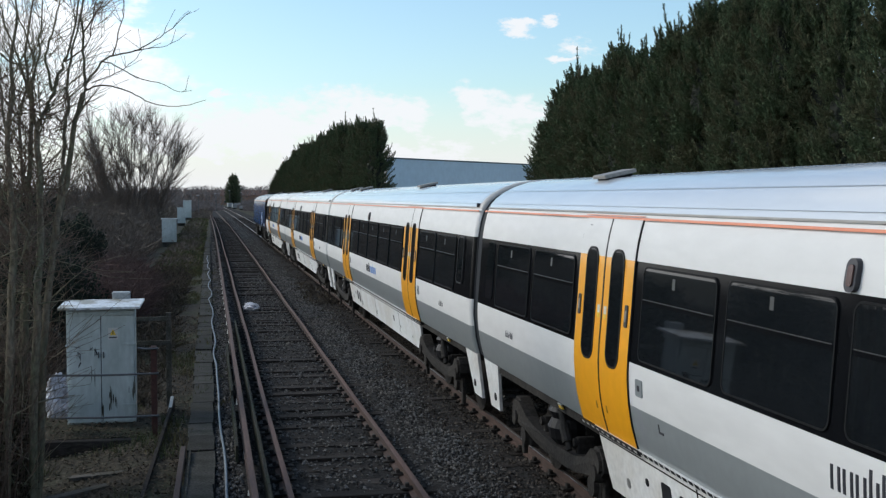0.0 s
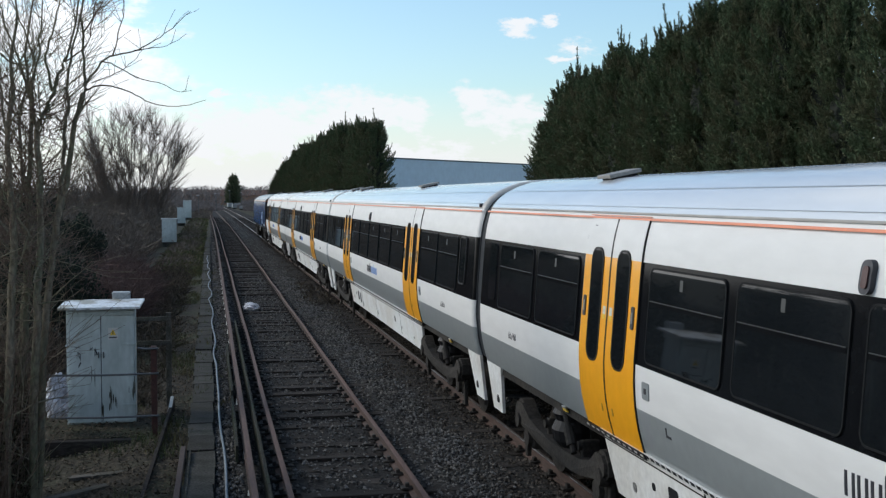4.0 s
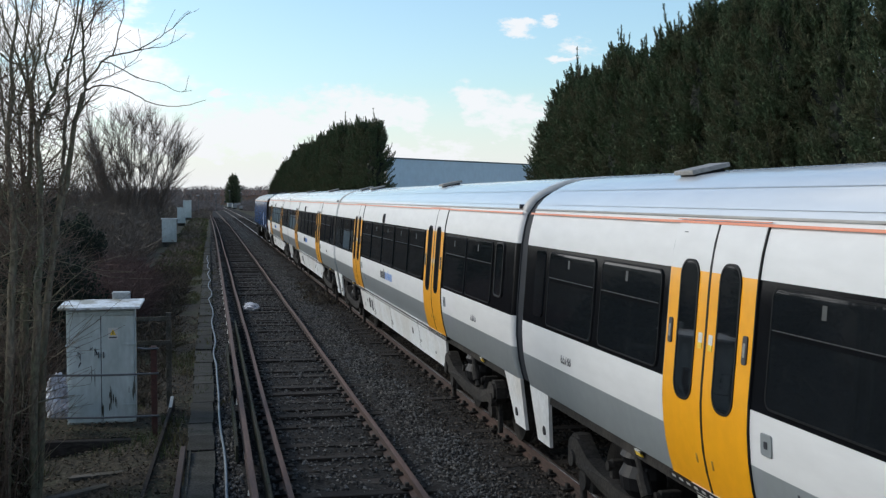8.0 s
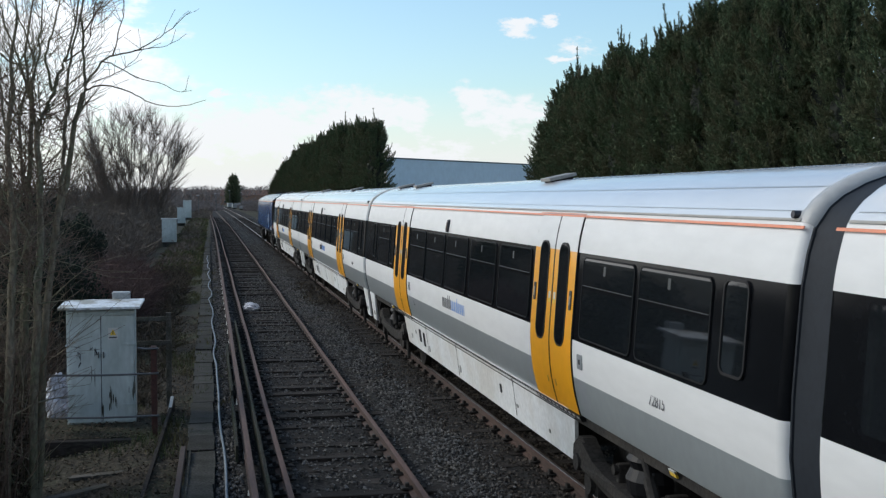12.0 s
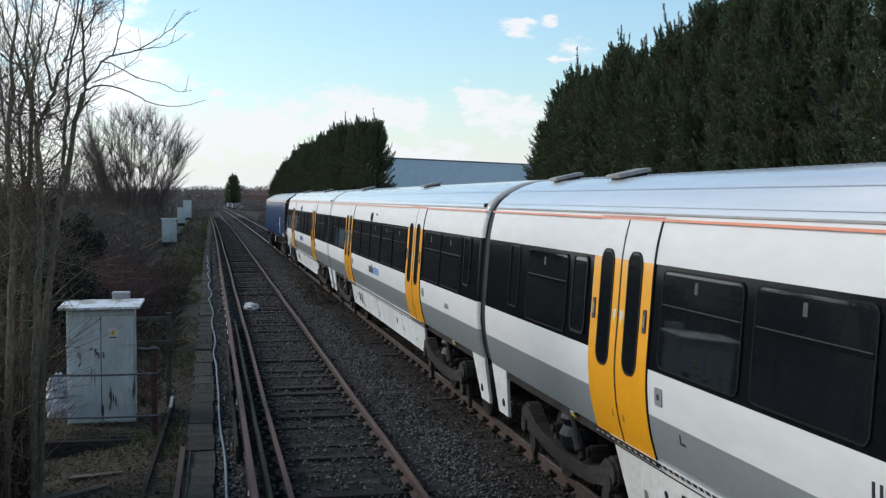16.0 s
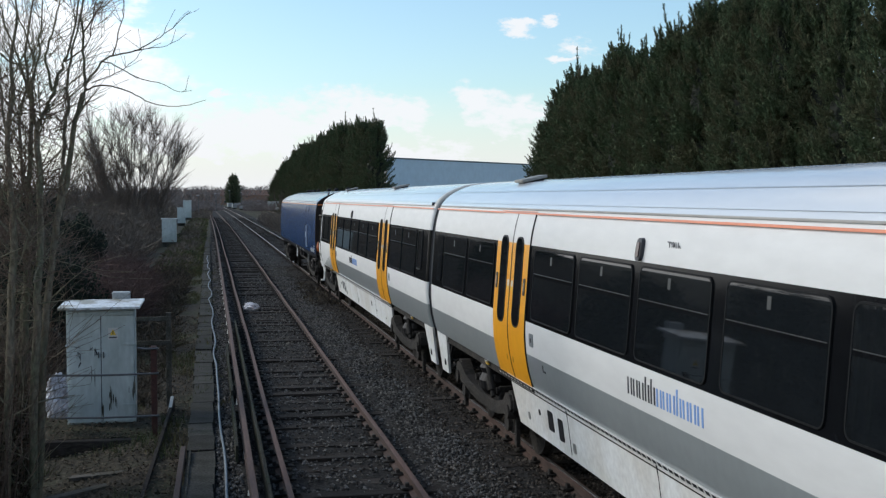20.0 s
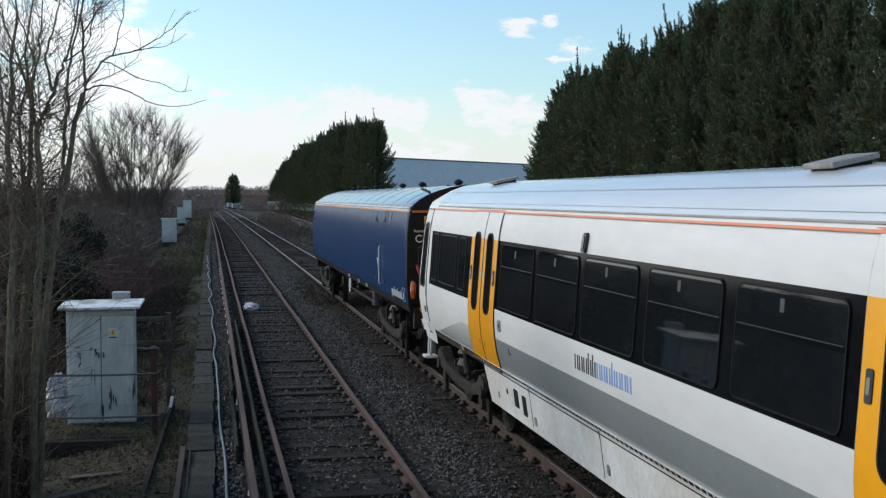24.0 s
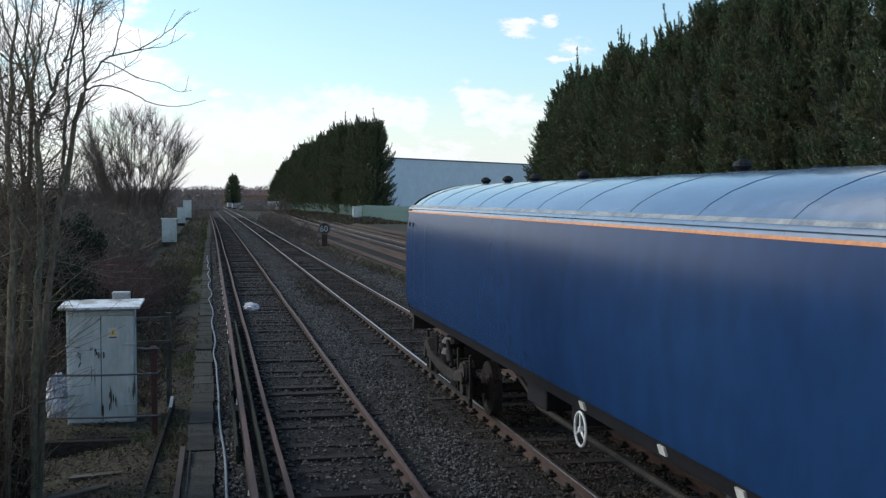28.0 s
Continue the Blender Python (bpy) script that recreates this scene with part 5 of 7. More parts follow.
def conifer_crown(seed, h=15.0, r=2.2, plumes=400, leaves=210, size=0.155):
    """Upswept plumes of scale-leaf sprays round a tapering axis, with nodding leaders at the top."""
    rs = np.random.RandomState(seed)
    n = plumes
    z0 = h * (0.02 + 0.84 * rs.rand(n) ** 0.85)
    a = rs.uniform(0, math.tau, n)
    wide = r * np.minimum(1.0, np.maximum(0.02, (h - z0) / (0.50 * h)) ** 0.85) * rs.uniform(0.74, 1.12, n)
    out = np.stack([np.cos(a), np.sin(a), 0 * a], 1)
    base = out * (wide * 0.30)[:, None] + np.stack([0 * a, 0 * a, z0], 1)
    rise = rs.uniform(0.6, 1.7, n) * (h / 15)
    tip = out * wide[:, None] + np.stack([rs.normal(0, 0.12, n), rs.normal(0, 0.12, n), np.minimum(z0 + rise, h * 0.93)], 1)
    girth = rs.uniform(0.20, 0.38, n) * r / 2.2
    lead = 34
    q = rs.rand(lead) ** 0.7 * 0.85 * r
    q[0] = 0
    la = rs.uniform(0, math.tau, lead)
    tip[:lead] = np.stack([np.cos(la) * q, np.sin(la) * q, h * (1.0 - 0.42 * (q / r) ** 1.15) + rs.uniform(-0.5, 0.6, lead)], 1)
    base[:lead] = tip[:lead] * np.array([0.6, 0.6, 1]) - np.array([0, 0, 1.0]) * rs.uniform(1.3, 2.2, (lead, 1)) * h / 15
    tip[:lead, :2] += rs.normal(0, 0.28, (lead, 2)) + 0.12 * np.stack([np.cos(la), np.sin(la)], 1)
    girth[:lead] = rs.uniform(0.08, 0.15, lead)
    s = rs.rand(n, leaves) ** 0.85
    ax = (tip - base)[:, None, :]
    flat = ax * np.array([1, 1, 0]) * (s ** 0.75)[:, :, None] + ax * np.array([0, 0, 1]) * (s ** 1.35)[:, :, None]
    tang = unit(ax * np.array([1, 1, 0]) * (1.15 - 0.7 * s)[:, :, None] + ax * np.array([0, 0, 1]) * (0.4 + 1.1 * s)[:, :, None])
    side = rs.normal(0, 1, (n, leaves, 3))
    side = unit(side - (side * tang).sum(2, keepdims=True) * tang)
    reach = np.abs(rs.normal(0, 1, (n, leaves))) * girth[:, None] * (0.05 + 0.95 * (1 - s) ** 0.9) * (0.7 + 0.5 * np.sin(s * 19 + a[:, None] * 7))
    p = base[:, None, :] + flat + side * reach[:, :, None]
    d = unit(tang * 1.0 + side * 0.62 + rs.normal(0, 0.20, (n, leaves, 3)) + np.array([0, 0, 0.15]))
    l = (size * rs.uniform(0.55, 1.5, (n, leaves)) * (1.1 - 0.4 * s))[:, :, None]
    b = unit(np.cross(d, rs.normal(0, 1, (n, leaves, 3)))) * l * 0.15
    d = d * l
    return np.stack([p - d * 0.3, p + b + d * 0.15, p + d, p - b + d * 0.15], 2).reshape(-1, 3)


# solid dark hull that stands in for the shaded inside of a crown
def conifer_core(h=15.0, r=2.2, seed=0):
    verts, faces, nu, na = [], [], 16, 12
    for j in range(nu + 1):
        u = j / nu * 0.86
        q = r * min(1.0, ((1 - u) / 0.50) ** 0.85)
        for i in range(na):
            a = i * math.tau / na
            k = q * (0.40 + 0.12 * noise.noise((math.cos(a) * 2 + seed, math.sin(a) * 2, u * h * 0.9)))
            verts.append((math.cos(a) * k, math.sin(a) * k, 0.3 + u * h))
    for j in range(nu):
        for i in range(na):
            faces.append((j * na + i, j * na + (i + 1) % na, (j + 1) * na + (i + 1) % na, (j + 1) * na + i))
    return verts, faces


CONIFERS = []
for seed in (11, 12, 13, 14, 15):
    t = tagged(empty("conifer_tree"), "tall dark green leyland cypress with upswept feathery sprays", "conifer")
    quad_mesh("crown", conifer_crown(seed), "conifer", t)
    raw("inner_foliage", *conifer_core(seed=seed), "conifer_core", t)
    bm = bmesh.new()
    tube(bm, [(0, 0, -0.4), (0.05, 0, 4), (0, 0.05, 9), (0, 0, 14)], [0.24, 0.19, 0.12, 0.03], 8)
    part("trunk", bm, "bark", t)
    CONIFERS.append(t)


def plant_conifers(rows, group, first):
    """rows of (x, y, height, width)"""
    rng = random.Random(group)
    for k, (x, y, h, w) in enumerate(rows):
        src = CONIFERS[(first + k * 3) % 5]
        m = pose(x, y, -0.35, 0, 0, rng.uniform(0, 360))
        used = not CONIFER_USED[(first + k * 3) % 5]
        t = src if used else copy_thing(src, m)
        CONIFER_USED[(first + k * 3) % 5] = True
        t.matrix_basis = m @ Matrix.Diagonal((w / 2.2, w / 2.2, h / 15, 1))
        t["group"] = group


CONIFER_USED = [False] * 5
rng = random.Random(5)
near_row = []
for k in range(31):
    y = 44.0 + 2.20 * k
    if 52.0 < y < 56.6:
        continue
    h = float(np.interp(y, (44, 62, 70, 75, 81, 86, 94, 99, 104, 107, 110), (18.6, 18.4, 18.0, 17.5, 16.8, 16.3, 16.7, 16.3, 15.7, 14.6, 12.2)))
    near_row.append((33.4 + rng.uniform(-0.9, 0.9), y + rng.uniform(-0.6, 0.6), h + ((rng.uniform(-1.9, -0.5), rng.uniform(-1.3, 0.1), rng.uniform(0.2, 0.9))[k % 3] if k < 28 else 0), rng.uniform(2.4, 3.2) * (0.86 if 51 < y < 58 or y > 107 else 1)))
plant_conifers(near_row, "conifer hedge beside the line", 0)
far_row = []
for k in range(30):
    u = k / 29
    y = 205 + 160 * u
    x = 28.6 - 7.4 * u
    h = float(np.interp(u, (0, 0.2, 0.4, 0.6, 0.8, 0.92, 1.0), (18.6, 19.8, 19.4, 18.0, 15.9, 13.4, 9.2)))
    far_row.append((x + rng.uniform(-0.8, 0.8), y, h + rng.uniform(-0.7, 0.7), rng.uniform(3.0, 3.8)))
plant_conifers(far_row, "far conifer hedge", 2)
lone = tagged(empty("conifer_tree", pose(8.9, 455, -0.35)), "single pointed dark conifer beyond the far station", "conifer")
quad_mesh("crown", conifer_crown(19, 13.2, 3.3, 420, 60, 0.40), "conifer", lone)
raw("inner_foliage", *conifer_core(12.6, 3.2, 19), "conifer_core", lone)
boxed("trunk", (-0.2, 0.2, -0.2, 0.2, -0.3, 2.0), "bark", lone)


def make_shed():
    """Long pale metal-clad warehouse with vertical ribs."""
    sh = tagged(empty("warehouse"), "pale blue-grey metal-clad warehouse with ribbed walls", "warehouse")
    a, b = Vector((35.2, 232, 0)), Vector((84.0, 280, 0))
    d = (b - a).normalized()
    length, back = (b - a).length, Vector((0.22, 0.975, 0))
    m = Matrix(((d.x, back.x, 0, a.x), (d.y, back.y, 0, a.y), (0, 0, 1, 0), (0, 0, 0, 1)))
    boxed("wall", (0, length, 0.0, 25, -0.5, 11.2), "cladding", sh, m=m)
    bm = bmesh.new()
    for k in range(int(length / 0.9)):
        x = 0.3 + k * 0.9
        box(bm, x, x + 0.22, -0.10, 0.02, -0.5, 11.1, m=m)
    ribs = part("wall_rib", bm, "cladding", sh)
    ribs["kind"] = "stuff"
    boxed("roof_trim", (-0.2, length, -0.25, 25, 11.2, 11.5), "cladding_trim", sh, m=m)


make_shed()


def make_palisade():
    f = tagged(empty("palisade_fence"), "green steel palisade fence behind the lines", "fence")
    rng = random.Random(3)
    a, b = Vector((29.5, 150, -0.3)), Vector((20.5, 335, -0.3))
    n = 300
    bm = bmesh.new()
    box(bm, -0.10, 0.10, -0.02, 0.02, 0, 2.25)
    bm.verts.ensure_lookup_table()
    first = part("pale", bm, "fence", f)
    for k in range(n):
        p = a.lerp(b, k / n)
        o = first if k == 0 else bpy.data.objects.new("pale", first.data)
        if k:
            scene.collection.objects.link(o)
            o.parent = f
        o.matrix_basis = pose(p.x, p.y, p.z + rng.uniform(-0.05, 0.08), 0, 0, rng.uniform(-6, 6))
    for z in (0.5, 1.7):
        bm = bmesh.new()
        tube(bm, [a + Vector((0.05, 0, z)), b + Vector((0.05, 0, z))], [0.05, 0.05], 4)
        part("rail", bm, "fence", f)


make_palisade()


def trackside_cabinet(x, y, z, w, d, h, label, rz=0.0, legs=0.35, material="cabinet"):
    c = tagged(empty("equipment_cabinet", pose(x, y, z, 0, 0, rz)), label, "cabinet", "trackside cabinets")
    boxed("body", (-w / 2, w / 2, -d / 2, d / 2, legs, h), material, c, bevel=0.01)
    boxed("cap", (-w / 2 - 0.06, w / 2 + 0.06, -d / 2 - 0.06, d / 2 + 0.06, h, h + 0.07), "cab_roof", c, bevel=0.015)
    boxed("plinth", (-w / 2 + 0.05, w / 2 - 0.05, -d / 2 + 0.05, d / 2 - 0.05, 0, legs), "concrete", c)
    for s in (-1, 1):
        boxed("door", (min(0.012 * s, s * (w / 2 - 0.04)), max(0.012 * s, s * (w / 2 - 0.04)), -d / 2 - 0.012, -d / 2, legs + 0.06, h - 0.06), material, c)
    return c


trackside_cabinet(-3.0, 88, -0.3, 1.05, 0.7, 2.05, "pale grey trackside equipment cabinet on a plinth")
trackside_cabinet(-3.65, 152, -0.3, 1.0, 0.8, 2.3, "pale grey tall trackside cabinet in the distance")
trackside_cabinet(-3.65, 192, -0.3, 1.3, 0.8, 3.1, "pale white tall trackside cabinet in the distance")
trackside_cabinet(23.6, 188, -0.3, 1.4, 0.8, 2.1, "white cabinet beside the green fence")
trackside_cabinet(17.6, 330, -0.3, 3.2, 1.6, 2.4, "white cabinet hut beside the far lines")


def make_signal():
    """Short post with a round speed sign, its numbers pale on dark."""
    s = tagged(empty("speed_sign", pose(7.75, 80, -0.35)), "round weathered speed sign reading 60 on a short post", "sign")
    boxed("post", (-0.20, 0.20, -0.10, 0.10, 0, 1.18), "rail", s, bevel=0.03)
    bm = bmesh.new()
    cyl(bm, (0, -0.04, 1.55), (0, 0.02, 1.55), 0.42, 0.42, 28)
    part("disc", bm, "rust_dark", s, "weathered brown disc")
    bm = bmesh.new()
    ring(bm, (0, -0.05, 1.55), (0, 1, 0), 0.385, 0.035, 28, 6)
    part("disc_rim", bm, "galv", s, "pale rim")
    text_mesh("number", "60", 0.58, "pale_hut", s, pose(-0.33, -0.055, 1.35, 90, 0, 0), "pale numerals")


make_signal()


# ---- the cess on the left: troughing, hose, cabinet, rails, sack ----
def make_trough():
    tr = tagged(empty("cable_trough"), "row of worn concrete cable trough lids", "cable trough", kind="structure")
    rng = random.Random(8)
    bm = bmesh.new()
    box(bm, -0.19, 0.19, -0.485, 0.485, -0.10, 0.0, bevel=0.01)
    first = part("trough_lid", bm, "concrete", tr)
    k, y = 0, 7.0
    while y < 95:
        o = first if k == 0 else bpy.data.objects.new("trough_lid", first.data)
        if k:
            scene.collection.objects.link(o)
            o.parent = tr
        o.matrix_basis = pose(-0.165 - 0.0012 * max(0, y - 25) + rng.uniform(-0.02, 0.02), y, -0.20 + rng.uniform(-0.015, 0.02), rng.uniform(-0.8, 0.8), rng.uniform(-1.5, 1.5), rng.uniform(-1.5, 1.5))
        y += 1.0
        k += 1


make_trough()


def make_hose():
    rng = random.Random(2)
    bm = bmesh.new()
    pts, radii = [], []
    y = 6.0
    while y < 72:
        amp = 0.025 + 0.07 * min(1, max(0, (y - 22) / 20))
        pts.append((0.17 - 0.0065 * (y - 13) + amp * math.sin(y * 0.9) * (0.5 + noise.noise((y * 0.2, 0, 0))) + amp * 0.6 * noise.noise((y * 0.5, 2, 0)), y, -0.19 + 0.03 * noise.noise((y * 0.7, 7, 0))))
        radii.append(0.021)
        y += 0.35
    tube(bm, pts, radii, 8)
    tagged(part("surface_cable", bm, "hose", smooth=True), "pale blue-grey cable snaking beside the trough", "cable")


make_hose()


def make_relay_cabinet():
    W, D, z0, h = 1.08, 0.75, 0.0, 1.885
    c = tagged(empty("relay_cabinet", pose(-1.765, 19.45, -0.32, 0, 0, 2)), "weathered pale grey steel relay cabinet with double doors", "cabinet")
    boxed("body", (-W / 2, W / 2, 0, D, 0.0, h), "cabinet", c, bevel=0.012)
    for s in (-1, 1):
        a, b = sorted((s * 0.006, s * (W / 2 - 0.025)))
        d = boxed("door", (a, b, -0.022, 0, 0.03, h - 0.12), "cabinet", c, "grey door with scuffed paint", bevel=0.006)
        for z in (0.28, 1.28):
            x0, x1 = sorted((s * (W / 2 - 0.20), s * (W / 2 + 0.012)))
            boxed("hinge", (x0, x1, -0.034, -0.020, z, z + 0.035), "cabinet", d, bevel=0.004)
    boxed("lintel", (-W / 2 + 0.03, W / 2 - 0.03, -0.03, 0, h - 0.11, h - 0.03), "cabinet", c, bevel=0.006)
    boxed("door_gap", (-0.006, 0.006, -0.012, -0.002, 0.03, h - 0.12), "ink", c)
    boxed("handle", (0.03, 0.05, -0.05, -0.02, 1.08, 1.18), "galv", c, bevel=0.004)
    boxed("handle", (-0.05, -0.03, -0.05, -0.02, 1.08, 1.18), "galv", c, bevel=0.004)
    # sloping roof that overhangs
    bm = bmesh.new()
    v = [(-0.66, -0.16, h + 0.0), (0.62, -0.16, h + 0.0), (0.68, D + 0.12, h + 0.045), (-0.61, D + 0.12, h + 0.045)]
    lo = [bm.verts.new(p) for p in v]
    hi = [bm.verts.new((x, y, z + 0.035)) for x, y, z in v]
    bm.faces.new(lo); bm.faces.new(hi)
    for i in range(4):
        bm.faces.new((lo[i], lo[(i + 1) % 4], hi[(i + 1) % 4], hi[i]))
    part("roof", bm, "cab_roof", c, "stained pale sloping roof")
    boxed("vent_cowl", (0.14, 0.44, D + 0.16, D + 0.40, h - 0.1, h + 0.19), "pale_hut", c, "small grey cowl behind the roof", bevel=0.02)
    # warning sign: white plate, yellow triangle, yellow foot
    sign = boxed("warning_sign", (0.115, 0.265, -0.027, -0.022, 1.38, 1.57), "label", c, "white plate with a yellow warning triangle")
    bm = bmesh.new()
    vs = [bm.verts.new(p) for p in ((0.14, -0.0285, 1.45), (0.24, -0.0285, 1.45), (0.19, -0.0285, 1.55))]
    vt = [bm.verts.new((p.co.x, -0.0270, p.co.z)) for p in vs]
    bm.faces.new(vs); bm.faces.new(vt)
    for i in range(3):
        bm.faces.new((vs[i], vs[(i + 1) % 3], vt[(i + 1) % 3], vt[i]))
    part("triangle", bm, "label_yellow", sign, "yellow triangle")
    boxed("triangle_mark", (0.183, 0.197, -0.030, -0.028, 1.46, 1.52), "ink", sign)
    boxed("sign_foot", (0.13, 0.25, -0.0285, -0.027, 1.40, 1.425), "galv", sign)
    # stains and flaked paint with their own outlines
    rng = random.Random(4)
    for cx, cz, w, hh, n in ((0.13, 0.42, 0.028, 0.34, 8), (0.22, 0.38, 0.02, 0.24, 5), (0.45, 0.55, 0.03, 0.25, 4), (-0.12, 0.80, 0.02, 0.2, 3), (0.02, 0.18, 0.02, 0.2, 3)):
        bm = bmesh.new()
        for _ in range(n):
            x, z = cx + rng.gauss(0, w), cz + rng.gauss(0, hh * 0.22)
            a, b = rng.uniform(0.004, 0.011), rng.uniform(0.06, 0.17)
            k = [bm.verts.new((x + a * math.cos(q * math.tau / 9) * rng.uniform(0.6, 1.2), -0.0262, z + b * math.sin(q * math.tau / 9) * rng.uniform(0.7, 1.1))) for q in range(9)]
            bm.faces.new(k)
        part("stain", bm, "stain", c, "dark green vertical run stain")
    for cx, cz, w, hh in ((-0.42, 1.27, 0.20, 0.05), (-0.35, 1.12, 0.06, 0.16), (-0.33, 0.98, 0.05, 0.12), (-0.08, 1.18, 0.06, 0.16), (-0.15, 1.24, 0.08, 0.05)):
        bm = bmesh.new()
        pts = [Vector((cx + rng.uniform(-0.5, 0.5) * w, -0.024, cz + rng.uniform(-0.5, 0.5) * hh)) for _ in range(8)]
        tube(bm, pts, [0.0055] * 8, 4)
        part("scribble", bm, "ink", c, "dark scribbled paint line")
    return c


make_relay_cabinet()


def make_platform():
    """Sleeper-built stand under the cabinet, with a front drop."""
    p = tagged(empty("timber_stand"), "low stand of old timbers under the cabinet", "stand", kind="structure")
    boxed("deck", (-2.9, -0.86, 18.32, 20.6, -0.62, -0.325), "earth", p)
    rng = random.Random(6)
    for k, (z, h) in enumerate(((-0.58, 0.24),)):
        boxed("timber", (-2.75 + rng.uniform(-0.1, 0.1), -0.90 - 0.06 * k, 18.14, 18.32, z, z + h), "timber", p, bevel=0.02, m=pose(0, 0, 0, 0, rng.uniform(-0.4, 0.4), rng.uniform(-0.4, 0.4)))


make_platform()


def make_railing():
    r = tagged(empty("pipe_railing"), "rusty red post with thin grey pipe rails", "railing")
    bm = bmesh.new()
    box(bm, -0.045, 0.045, -0.045, 0.045, -0.75, 1.085, bevel=0.006)
    part("post", bm, "rust", r, "rusty red square post").location = (-0.872, 18.24, 0)
    for z, x0 in ((1.055, -1.12), (0.668, -2.44), (0.015, -2.33)):
        bm = bmesh.new()
        tube(bm, [(x0, 18.20, z + 0.01), ((x0 - 0.84) / 2, 18.18, z - 0.006), (-0.80, 18.17, z)], [0.016] * 3, 8)
        part("rail", bm, "galv", r, "thin galvanised pipe")
    boxed("back_post", (-0.78, -0.69, 20.7, 20.8, -0.35, 1.35), "grey_board", r, "old timber post")
    for z in (1.22, 0.80):
        boxed("back_rail", (-1.3, -0.7, 20.66, 20.70, z, z + 0.07), "grey_board", r)


make_railing()


def make_sack(name, at, sx, sy, sz, label, seed):
    bm = bmesh.new()
    bmesh.ops.create_icosphere(bm, subdivisions=4, radius=1)
    for v in bm.verts:
        n = noise.noise(v.co * 1.6 + Vector((seed, 0, 0))) * 0.28 + abs(noise.noise(v.co * 3.5 + Vector((seed, 3, 0)))) * 0.45 - abs(noise.noise(v.co * 7 + Vector((seed, 9, 0)))) * 0.14
        v.co *= 1 + n
        v.co = Vector((v.co.x * sx, v.co.y * sy, max(v.co.z, -0.75) * sz))
    ob = part(name, bm, "sack", None, smooth=False)
    ob.location = at
    return tagged(ob, label, "sack")


make_sack("plastic_sack", (-2.40, 18.9, 0.20), 0.17, 0.20, 0.36, "crumpled white plastic sack beside the cabinet", 3)
make_sack("litter_bag", (1.24, 36.5, -0.06), 0.22, 0.26, 0.13, "white plastic bag lying between the rails", 9)


def loose(name, a, b, w, h, material, label, category, group=""):
    a, b = Vector(a), Vector(b)
    bm = bmesh.new()
    box(bm, -w / 2, w / 2, 0, (b - a).length, 0, h, bevel=min(w, h) * 0.12)
    ob = part(name, bm, material)
    ob.matrix_basis = Matrix.Translation(a) @ (b - a).to_track_quat("Y", "Z").to_matrix().to_4x4()
    return tagged(ob, label, category, group)


loose("old_rail", (-0.46, 9, -0.24), (-0.40, 16.5, -0.24), 0.07, 0.12, "rail", "rusty length of rail lying in the cess", "rail")
loose("conduit", (-0.33, 12, -0.24), (-0.31, 16.4, -0.22), 0.03, 0.06, "concrete", "thin grey conduit lying in the cess", "pipe")
loose("edging_board", (-0.92, 12.0, -0.52), (-0.66, 20.5, -0.36), 0.05, 0.22, "timber", "weathered timber edging board", "board")
for k, (a, b) in enumerate((((-2.1, 15.2, -0.50), (-1.35, 15.5, -0.42)), ((-2.0, 14.2, -0.52), (-1.25, 14.7, -0.44)), ((-1.9, 16.3, -0.49), (-1.2, 16.2, -0.42)), ((-2.2, 13.6, -0.52), (-1.3, 13.9, -0.46)), ((-1.75, 13.1, -0.51), (-1.15, 13.5, -0.42)))):
    loose("scrap_board", a, b, 0.16, 0.05, "grey_board", "broken grey board lying in the weeds", "board", "scrap boards")
loose("white_offcut", (-0.72, 19.6, -0.34), (-0.66, 20.0, -0.02), 0.05, 0.03, "label", "short white offcut leaning on the post", "offcut")


# ---- bare trees ----
def grow(bm, rng, p, d, length, r, depth, twigs, bend_up=0.25, spread=0.6, sides=6):
    """A limb with side limbs; far ends become twigs."""
    n = 5 if depth > 1 else 4
    pts, radii = [Vector(p)], [r]
    d = Vector(d).normalized()
    for k in range(n):
        d = (d + Vector((rng.gauss(0, 0.11), rng.gauss(0, 0.11), rng.gauss(0, 0.08) + bend_up * 0.12))).normalized()
        pts.append(pts[-1] + d * length / n)
        radii.append(max(0.0026, r * (1 - 0.75 * (k + 1) / n)))
    tube(bm, pts, radii, sides if r > 0.02 else 3, cap=False)
    if depth == 0:
        return
    for k in range(twigs):
        u = rng.uniform(0.25, 1.0)
        i = min(n - 1, int(u * n))
        q = pts[i].lerp(pts[i + 1], u * n - i)
        side = Vector((rng.gauss(0, 1), rng.gauss(0, 1), rng.gauss(0, 0.5))).normalized()
        nd = (d * (1 - spread) + side * spread + Vector((0, 0, bend_up))).normalized()
        grow(bm, rng, q, nd, length * rng.uniform(0.40, 0.68), max(0.003, radii[i] * rng.uniform(0.45, 0.7)), depth - 1, max(2, twigs - 1), bend_up, spread, 5)


